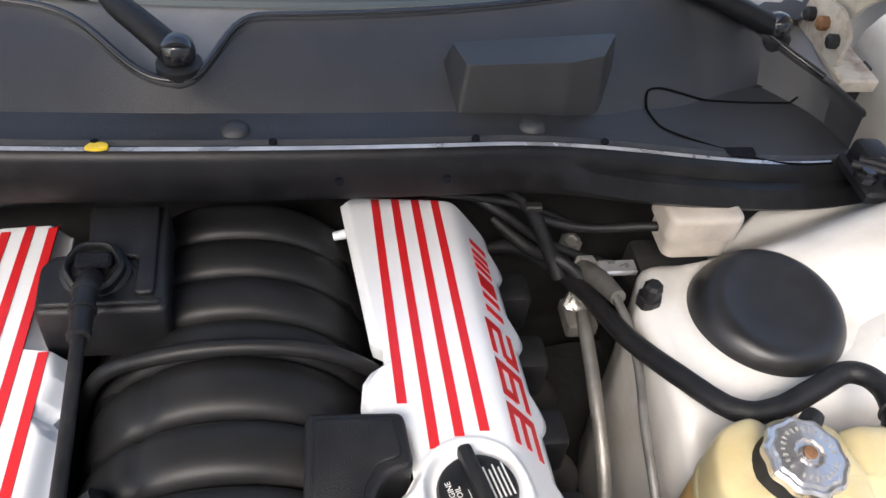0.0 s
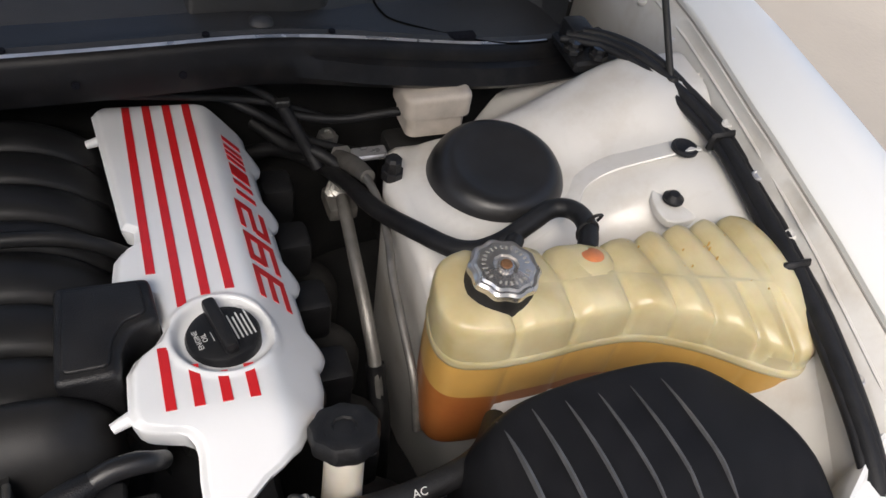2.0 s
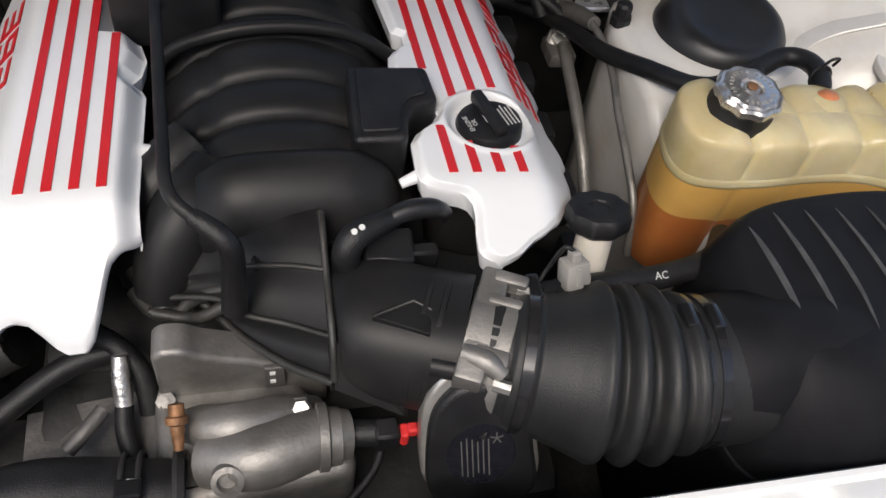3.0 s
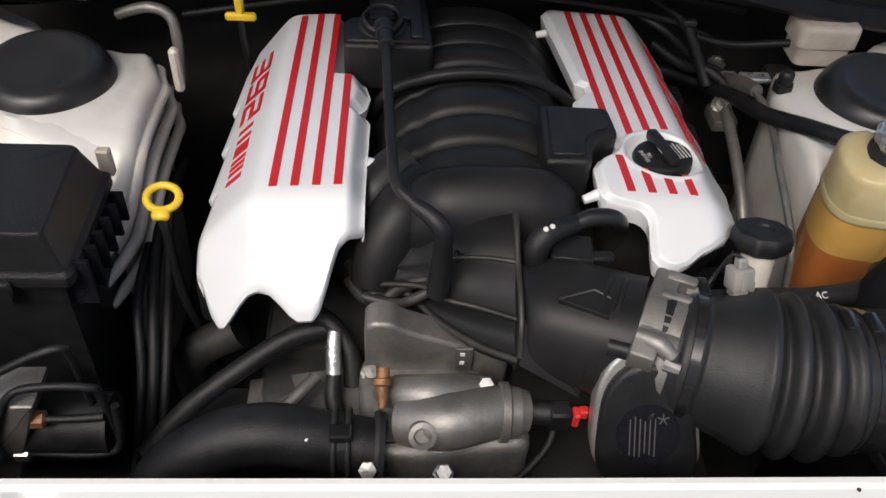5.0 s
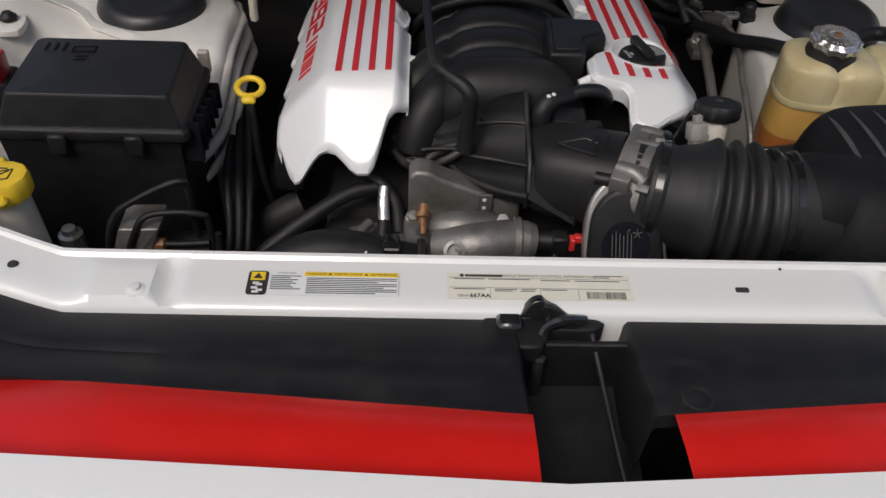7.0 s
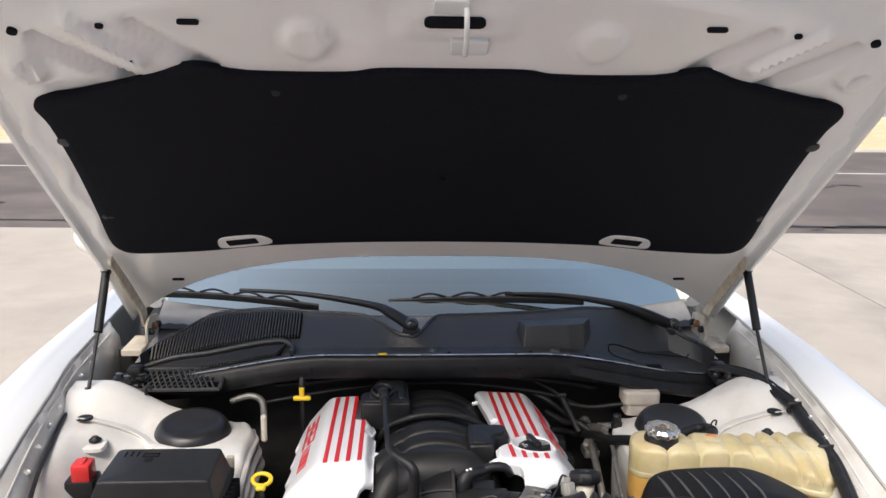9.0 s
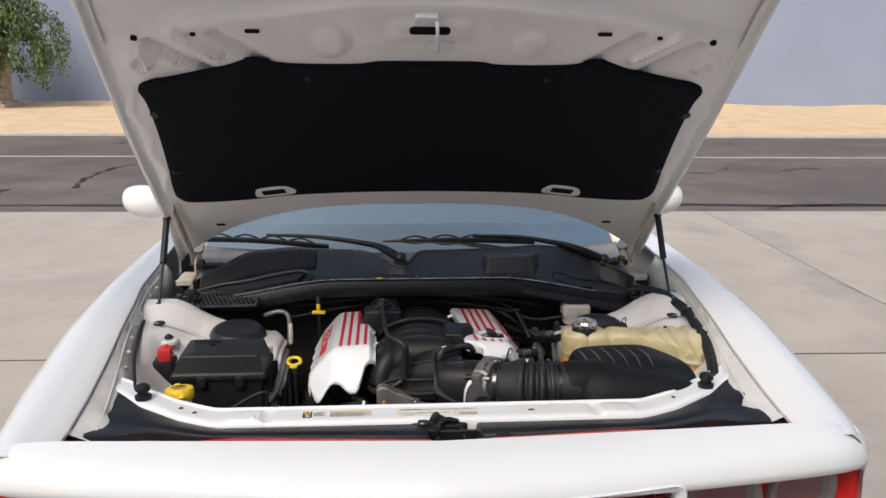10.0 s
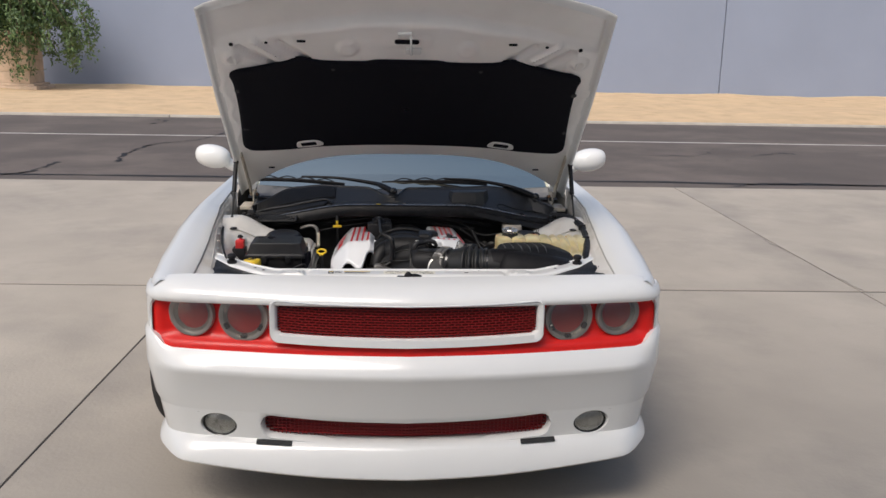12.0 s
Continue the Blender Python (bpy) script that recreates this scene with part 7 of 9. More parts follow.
def build_rad_hose():
    t = thing("radiator_hose", "thick black upper radiator hose with a spring clamp", "hose", (-0.25, 0.58, 0.70))
    bm = B()
    tube(bm, [(-0.118, 0.576, 0.738), (-0.165, 0.580, 0.747), (-0.20, 0.581, 0.756), (-0.24, 0.581, 0.760), (-0.285, 0.576, 0.748), (-0.335, 0.560, 0.712), (-0.365, 0.525, 0.65), (-0.375, 0.47, 0.58)], 0.0315, 22, 10, True, lambda s: 1 + 0.006 * math.sin(s * 900))
    part("pipe", bm, M_RUBBER, t, "", 60)
    for x in (-0.150, -0.164):
        bm = B()
        tube(bm, [(x, 0.580 + 0.0345 * math.cos(a), 0.746 + 0.0345 * math.sin(a)) for a in np.linspace(0, 2 * math.pi, 25)], 0.0026, 6, 1, False)
        part("clamp_band", bm, M_DARK, t, "dark spring clamp band", 60)
    bm = B()
    box(bm, (-0.168, 0.560, 0.775), (-0.146, 0.577, 0.787), 0.002, 1)
    part("clamp_ear", bm, M_GLOSSBLACK, t, "", 0)
    bm = B()
    revolve(bm, [(0.0025, 0), (0.002, 0.001), (0.0003, 0.0012)], 10, axes((-0.190, 0.563, 0.779), (1, 0, 0), (0, -0.5, 0.85)))
    part("paint_dot", bm, M_INKW, t, "", 0)
    bm = B()
    revolve(bm, [(0.038, -0.004), (0.040, 0.0), (0.038, 0.006), (0.034, 0.006)], 28, axes((-0.122, 0.577, 0.739), (0, 1, 0), (1, 0, -0.08)))
    part("flange", bm, M_DARK, t, "", 40)
    bm = B()
    revolve(bm, [(0.009, 0), (0.009, 0.007), (0.0005, 0.008)], 6, axes((-0.130, 0.543, 0.757), (1, 0, 0), (-0.3, -0.6, 0.7)))
    part("flange_bolt", bm, M_STEEL, t, "", 20)


def build_throttle():
    t = thing("throttle_body", "cast aluminium throttle body with an oval black motor cover", "throttle body", (0.16, 0.62, 0.78))
    ax = Vector((0.905, -0.425, 0.0)).normalized()
    c = Vector((0.146, 0.630, 0.845))
    m = axes(c, (0, 0, 1), ax)
    bm = B()
    revolve(bm, [(0.055, -0.016), (0.060, -0.014), (0.060, 0.012), (0.061, 0.014), (0.061, 0.024), (0.055, 0.026)], 36, m)
    part("bore", bm, M_ALU, t, "", 40)
    # square flange with pockets
    mf = axes((0.146, 0.630, 0.838), ax, (-0.06, -0.14, 0.985))
    bm = B()
    box(bm, (-0.015, -0.052, 0.0), (0.010, 0.056, 0.064), 0.004, 2, mf)
    box(bm, (0.006, -0.040, 0.0), (0.020, 0.050, 0.050), 0.004, 2, mf)
    part("flange", bm, M_ALU, t, "", 40)
    # ledges, pockets and lugs of the casting
    for y, w in ((0.049, 0.006), (0.026, 0.005), (-0.004, 0.004), (-0.026, 0.008)):
        bm = B()
        box(bm, (-0.004, y - w, 0.045), (0.026, y + w, 0.0655), 0.003, 2, mf)
        part("rib", bm, M_ALU, t, "", 40)
    bm = B()
    tube(bm, [mf @ Vector((-0.012, -0.028, 0.060)), mf @ Vector((0.008, -0.031, 0.062)), mf @ Vector((0.024, -0.036, 0.056))], [0.008, 0.0095, 0.008], 12, 4)
    part("lug", bm, M_ALU, t, "", 50)
    for y0, y1 in ((0.030, 0.044), (-0.001, 0.022)):
        bm = B()
        box(bm, (0.004, y0, 0.048), (0.021, y1, 0.0535), 0.001, 1, mf)
        part("pocket", bm, M_ALUDARK, t, "dark pocket in the casting", 0)
    for y in (-0.045, 0.046):
        bm = B()
        tube(bm, [mf @ Vector((0.018, y, 0.054)), mf @ Vector((0.033, y, 0.054))], 0.006, 8, 1)
        part("screw", bm, M_STEEL, t, "", 40)
    # motor cover: a leaning oval facing the nose
    up = Vector((-0.010, 0.034, 0.10)).normalized()
    face = Vector((-0.10, -0.92, 0.36)).normalized()
    mo = axes(Vector((0.137, 0.558, 0.812)), up.cross(face), face) @ Matrix.Diagonal((0.98, 1.12, 1, 1))
    oval = spline2([(-0.048, -0.040), (-0.049, -0.010), (-0.042, 0.034), (-0.024, 0.058), (0.0, 0.064), (0.024, 0.058), (0.042, 0.034), (0.048, -0.010), (0.050, -0.044), (0.034, -0.060), (0.0, -0.064), (-0.032, -0.058)], 4)
    bm = B()
    prism(bm, [(x * 1.08, y * 1.06 + 0.006) for x, y in oval], -0.030, -0.003, mo, 0.005)
    prism(bm, [(x * 0.86, y * 0.86 + 0.010) for x, y in oval], -0.070, -0.029, mo, 0.004)
    part("motor_housing", bm, M_ALUBRIGHT, t, "bright cast motor housing rim", 40)
    bm = B()
    prism(bm, [(x * 1.0, y * 1.0 - 0.002) for x, y in oval], -0.004, 0.007, mo, 0.006)
    mc = part("motor_cover", bm, M_COILBLACK, t, "black oval motor cover with printing", 40)
    bm = B()
    revolve(bm, [(0.031, 0), (0.0305, 0.0006), (0.0005, 0.0006)], 32, mo @ Matrix.Translation((0, -0.006, 0.007)))
    part("round_sticker", bm, M_FELT, mc, "", 0)
    bm = B()
    rng = random.Random(9)
    for k in range(6):
        x = -0.018 + k * 0.0048
        box(bm, (x, -0.028 + 0.004 * rng.random(), 0.0077), (x + 0.0012, 0.008 + 0.006 * rng.random(), 0.0079), m=mo)
    part("small_print", bm, M_PRINT, mc, "", 0)
    bm = B()
    for a in range(5):
        box(bm, (-0.0006, 0, 0.0077), (0.0006, 0.006, 0.0079), m=mo @ Matrix.Translation((0.014, 0.010, 0)) @ pose(0, 0, 0, 0, 0, 72 * a))
    part("maker_mark", bm, M_PRINT, mc, "", 0)


def build_air_intake():
    t = thing("air_intake_hose", "black ribbed rubber air intake hose with clamps", "hose", (0.28, 0.59, 0.77))
    P = [Vector(p) for p in ((0.150, 0.628, 0.845), (0.190, 0.614, 0.845), (0.235, 0.600, 0.845), (0.285, 0.590, 0.846), (0.335, 0.586, 0.847), (0.385, 0.584, 0.848))]
    path, s = spline(P, 44), 0.0
    prof = [(0, 0.060), (0.020, 0.0605), (0.024, 0.064), (0.040, 0.065), (0.044, 0.062), (0.075, 0.0715), (0.088, 0.077), (0.096, 0.0815), (0.102, 0.080), (0.107, 0.070), (0.112, 0.068), (0.117, 0.079), (0.122, 0.0820), (0.127, 0.079), (0.132, 0.068), (0.137, 0.068), (0.142, 0.079), (0.147, 0.0815), (0.152, 0.078), (0.157, 0.068), (0.162, 0.0675), (0.168, 0.073), (0.174, 0.0735), (0.178, 0.068), (0.26, 0.066)]
    rings = []
    for i, (p, (d, u, w)) in enumerate(zip(path, frames(path))):
        if i:
            s += (p - path[i - 1]).length
        r = sum(table(prof, s + k * 0.0012) for k in (-1, 0, 1)) / 3
        rings.append([p + r * (math.cos(a) * u + math.sin(a) * w) for a in (2 * math.pi * k / 48 for k in range(48))])
    bm = B()
    loft(bm, rings)
    part("hose", bm, M_HOSEGREY, t, "", 60)
    for x, y, r in ((0.181, 0.617, 0.0655), (0.318, 0.588, 0.070), (0.334, 0.587, 0.069)):
        bm = B()
        m = axes((x, y, 0.8455), (0, 0, 1), (0.95, -0.30 if x < 0.3 else -0.06, 0))
        revolve(bm, [(r, -0.005), (r + 0.0018, -0.0045), (r + 0.0018, 0.0045), (r, 0.005)], 48, m)
        part("clamp", bm, M_GLOSSBLACK, t, "black clamp band", 30)
    for x, y, z in ((0.312, 0.603, 0.916), (0.335, 0.600, 0.915), (0.192, 0.655, 0.902)):
        bm = B()
        box(bm, (x - 0.006, y - 0.014, z - 0.005), (x + 0.006, y + 0.012, z + 0.004), 0.003, 2)
        part("clamp_screw", bm, M_GLOSSBLACK, t, "", 40)
    c = thing("intake_sensor", "grey sensor plug in a black grommet on the intake hose", "sensor", (0.226, 0.655, 0.89))
    bm = B()
    tube(bm, [(0.228, 0.636, 0.872), (0.230, 0.652, 0.892)], [0.018, 0.015], 16, 1)
    part("grommet", bm, M_RUBBER, c, "", 50)
    bm = B()
    m = axes((0.231, 0.660, 0.893), (1, 0.2, 0), (0.1, 0.35, 0.9))
    box(bm, (-0.008, -0.008, -0.006), (0.008, 0.008, 0.004), 0.002, 1, m)
    box(bm, (-0.0115, -0.010, 0.002), (0.0115, 0.010, 0.026), 0.003, 2, m)
    box(bm, (-0.003, -0.012, 0.004), (0.003, -0.008, 0.024), 0.001, 1, m)
    box(bm, (-0.005, -0.006, 0.025), (0.005, 0.006, 0.036), 0.002, 1, m)
    box(bm, (0.009, -0.006, -0.002), (0.016, 0.006, 0.010), 0.002, 1, m)
    part("plug", bm, M_GREYPL, c, "grey plug", 30)
    bm = B()
    tube(bm, [m @ Vector((0, 0, 0.034)), m @ Vector((-0.008, 0.004, 0.038)), (0.212, 0.676, 0.900), (0.200, 0.668, 0.884), (0.186, 0.668, 0.872)], 0.0022, 8, 6)
    part("cable", bm, M_RUBBER, c, "", 60)


BOXO = [(0.372, 0.515), (0.366, 0.60), (0.370, 0.68), (0.392, 0.715), (0.45, 0.732), (0.55, 0.738), (0.625, 0.728), (0.68, 0.690), (0.712, 0.64), (0.718, 0.575), (0.70, 0.51), (0.64, 0.478), (0.50, 0.474), (0.42, 0.480)]


def build_airbox():
    t = thing("air_filter_box", "black plastic air filter box with slanted ribs in its lid", "air box", (0.54, 0.60, 0.40))
    loop = spline2(BOXO, 5)
    crown = spline2([(0.418, 0.566), (0.402, 0.61), (0.402, 0.680), (0.420, 0.706), (0.460, 0.720), (0.55, 0.726), (0.610, 0.716), (0.650, 0.684), (0.676, 0.64), (0.676, 0.60), (0.650, 0.560), (0.60, 0.546), (0.50, 0.554), (0.448, 0.560)], 5)

    def fall(x, y):
        return 0.018 * sm(0.58, 0.70, x) + 0.016 * sm(0.62, 0.56, y) * sm(0.44, 0.60, x)

    def ring(k, z):
        cx, cy = 0.535, 0.605
        return [(cx + (x - cx) * k, cy + (y - cy) * k, z) for x, y in loop]
    bm = B()
    rings = [ring(0.995, 0.793), ring(1.005, 0.797)]
    for q in (0, 12, 24, 36, 48, 60, 70, 80, 90):
        h, v = 1 - math.cos(radians(q)), math.sin(radians(q))
        rings.append([(lerp(a[0], b[0], h), lerp(a[1], b[1], h), lerp(0.800, 0.915 - fall(*b), v)) for a, b in zip(loop, crown)])
    cx, cy = 0.535, 0.640
    for k in (0.93, 0.8, 0.6, 0.3, 0.02):
        rings.append([(cx + (x - cx) * k, cy + (y - cy) * k, 0.915 - fall(cx + (x - cx) * k, cy + (y - cy) * k) + 0.003 * (1 - k * k)) for x, y in crown])
    loft(bm, rings)
    lid = part("lid", bm, M_BOX, t, "black ribbed lid", 60)
    bm = B()
    loft(bm, [ring(*q) for q in ((0.93, 0.40), (0.96, 0.60), (0.98, 0.78), (1.02, 0.782), (1.02, 0.796), (0.98, 0.798))])
    part("tub", bm, M_BOX, t, "", 40)
    for k in range(24):
        x = 0.40 + k * 0.0125
        bm = B()
        box(bm, (x - 0.002, 0.466 + 0.02 * sm(0.6, 0.7, x), 0.62), (x + 0.002, 0.49, 0.79), 0)
        part("tub_rib", bm, M_BOX, t, "", 0)
    for x, y in ((0.545, 0.462), (0.655, 0.470)):
        bm = B()
        box(bm, (x - 0.014, y - 0.006, 0.770), (x + 0.014, y + 0.012, 0.815), 0.004, 2)
        part("lid_clip", bm, M_GREYPL, t, "grey lid clip", 40)
    for k in range(6):
        bm = B()
        rows = []
        for i in range(25):
            f = i / 24
            y = lerp(0.707, 0.572, f)
            xx = lerp(0.407 + 0.0333 * k, 0.413 + 0.0342 * k, f) + 0.004 * math.sin(math.pi * f)
            w = 0.0032 * math.sin(math.pi * f) ** 0.7 + 0.0002
            h = 0.0042 * math.sin(math.pi * f) ** 0.5
            z = 0.9165 - fall(xx, y) - 0.020 * sm(0.016, 0.0, xx - 0.400) ** 2
            rows.append([(xx - w * 1.2, y, z - 0.006), (xx - w * 0.3, y, z + h), (xx + w * 0.6, y, z + h * 0.6), (xx + w, y, z - 0.006)])
        loft(bm, rows)
        part("lid_rib", bm, M_RIB, lid, "slim raised rib, paler than the lid", 30)
    bm = B()
    m = axes((0.385, 0.586, 0.852), (0, 0, 1), (1, 0, 0))
    revolve(bm, [(0.062, -0.04), (0.066, -0.03), (0.067, 0.0), (0.069, 0.05), (0.064, 0.09), (0.03, 0.10)], 40, m)
    part("outlet", bm, M_BOX, t, "", 50)


TANKO = [(0.398, 0.842), (0.406, 0.808), (0.44, 0.794), (0.50, 0.791), (0.565, 0.793), (0.62, 0.786), (0.675, 0.758), (0.725, 0.720), (0.757, 0.706), (0.782, 0.722), (0.795, 0.78), (0.795, 0.86), (0.770, 0.892), (0.68, 0.890), (0.60, 0.884), (0.52, 0.893), (0.46, 0.905), (0.415, 0.890)]


def build_tank():
    t = thing("coolant_tank", "yellowed translucent coolant tank half full of orange coolant", "coolant tank", (0.58, 0.80, 0.70))
    loop = spline2(TANKO, 26)
    cx, cy = 0.60, 0.815
    grooves = (0.466, 0.531, 0.594, 0.641, 0.678, 0.716, 0.752)

    def ring(k, z, g=0.0, off=0.0):
        out = []
        for x, y in loop:
            q = sum(math.exp(-((x - c) / 0.0034) ** 2) for c in grooves)
            # lobes bulge a little between the grooves, in plan and in height
            lobe = sm(0.0, 0.020, min(abs(x - c) for c in grooves))
            kk = k * (1 - 0.06 * g * q + 0.030 * lobe * g)
            # shrink towards the tank's spine rather than to one point
            sx = max(0.43, min(0.76, x))
            sy = table([(0.43, 0.842), (0.60, 0.835), (0.76, 0.785)], sx)
            X, Y = sx + (x - sx) * kk, sy + (y - sy) * kk
            fall = 0.022 * sm(0.62, 0.78, x) * sm(0.80, 0.70, Y) * (1 if z > 0.88 else 0)
            out.append((X + off * (1 if x > sx else -1), Y, z - 0.005 * g * q + 0.006 * g * lobe - fall))
        return out
    bm = B()
    loft(bm, [ring(*q) for q in ((1.010, 0.866, 0), (1.0, 0.869, 0.3), (0.992, 0.880, 0.9), (0.982, 0.894, 1.0), (0.965, 0.903, 1.0), (0.935, 0.908, 1.0), (0.88, 0.911, 1.0), (0.70, 0.914, 1.0), (0.45, 0.916, 0.9), (0.2, 0.917, 0.6), (0.02, 0.917, 0.3))])
    us = part("upper_shell", bm, M_TANK, t, "yellowed translucent upper shell", 60)
    bm = B()
    loft(bm, [ring(*q) for q in ((0.80, 0.700, 0), (0.90, 0.715, 0.4), (0.955, 0.76, 0.6), (0.975, 0.80, 0.6))])
    part("lower_shell", bm, M_TANKLOW, t, "amber lower shell filled with coolant", 60)
    bm = B()
    loft(bm, [ring(*q) for q in ((0.975, 0.80, 0.6), (0.985, 0.83, 0.5), (0.99, 0.856, 0.1))], True, False)
    part("middle_shell", bm, M_TANKMID, t, "deep yellow band above the coolant", 60)
    bm = B()
    loft(bm, [ring(*q) for q in ((1.0, 0.855, 0), (1.030, 0.8560, 0), (1.038, 0.8590, 0), (1.036, 0.8640, 0), (1.026, 0.8665, 0), (1.0, 0.868, 0))], True, False)
    part("weld_flange", bm, M_TANK, t, "", 60)
    rng = random.Random(12)
    bm = B()
    for cx_, cy_ in ((0.510, 0.835), (0.563, 0.825), (0.618, 0.860), (0.672, 0.850), (0.672, 0.815), (0.725, 0.845), (0.735, 0.79)):
        for k in range(9):
            x, y = cx_ + rng.uniform(-0.018, 0.018), cy_ + rng.uniform(-0.014, 0.014)
            revolve(bm, [(0.0012, -0.006), (0.0010, 0.0012), (0.0002, 0.0014)], 6, Matrix.Translation((x, y, 0.9165 - 0.022 * sm(0.62, 0.78, x) * sm(0.80, 0.70, y))))
    tagged(part("moulding_pips", bm, M_TANKMID, us, "", 0), kind="stuff")
    # filler neck and pressure cap
    o = Vector((0.464, 0.846, 0.921))
    m = Matrix.Translation(o) @ pose(0, 0, 0, 4, 0, 20)
    bm = B()
    revolve(bm, [(0.036, -0.03), (0.0355, 0.002), (0.033, 0.006), (0.033, 0.016)], 28, m)
    part("neck", bm, M_RUBBER, t, "", 40)
    bm = B()
    revolve(bm, [(0.031, 0.010), (0.033, 0.014), (0.0355, 0.017), (0.0355, 0.024), (0.033, 0.0265), (0.030, 0.026), (0.028, 0.0285), (0.013, 0.030), (0.012, 0.027), (0.0085, 0.0265), (0.0075, 0.030), (0.004, 0.031), (0.0005, 0.031)], 120, m, lambda a: 1 + 0.035 * math.cos(10 * a))
    cap = part("pressure_cap", bm, M_CHROME, t, "bright metal pressure cap with stamped writing", 30)
    bm = B()
    for k in range(26):
        a = 2 * math.pi * k / 26
        if k % 9 == 8:
            continue
        box(bm, (-0.0012, -0.0028, 0), (0.0012, 0.0028, 0.0005), m=m @ pose(0, 0, 0.0288, 0, 0, math.degrees(a)) @ Matrix.Translation((0, 0.0215, 0)))
    tagged(part("stamped_marks", bm, M_GREYPL, cap, "", 0), kind="stuff")
    bm = B()
    revolve(bm, [(0.0062, 0.0), (0.0055, 0.001), (0.0005, 0.001)], 16, m @ Matrix.Translation((0, 0, 0.031)))
    part("rivet", bm, M_BRASS, cap, "dull brass centre rivet", 40)
    bm = B()
    tube(bm, [o + Vector((0.015, 0.028, 0.006)), o + Vector((0.030, 0.040, 0.010)), o + Vector((0.036, 0.045, 0.012))], [0.009, 0.010, 0.008], 12, 3)
    part("overflow_nipple", bm, M_RUBBER, t, "", 50)
    bm = B()
    revolve(bm, [(0.034, -0.030), (0.032, -0.012), (0.027, 0.000), (0.019, 0.006), (0.0005, 0.008)], 28, Matrix.Translation((0.573, 0.862, 0.914)) @ pose(0, 0, 0, -10, 0, 0))
    boss = part("return_boss", bm, M_TANK, t, "yellowed return boss", 60)
    bm = B()
    revolve(bm, [(0.0175, -0.004), (0.0165, 0.0035), (0.011, 0.0085), (0.0005, 0.0095)], 24, Matrix.Translation((0.576, 0.860, 0.9135)) @ pose(0, 0, 0, -14, 0, 0))
    part("stain", bm, M_AMBER, boss, "orange coolant stain", 60)


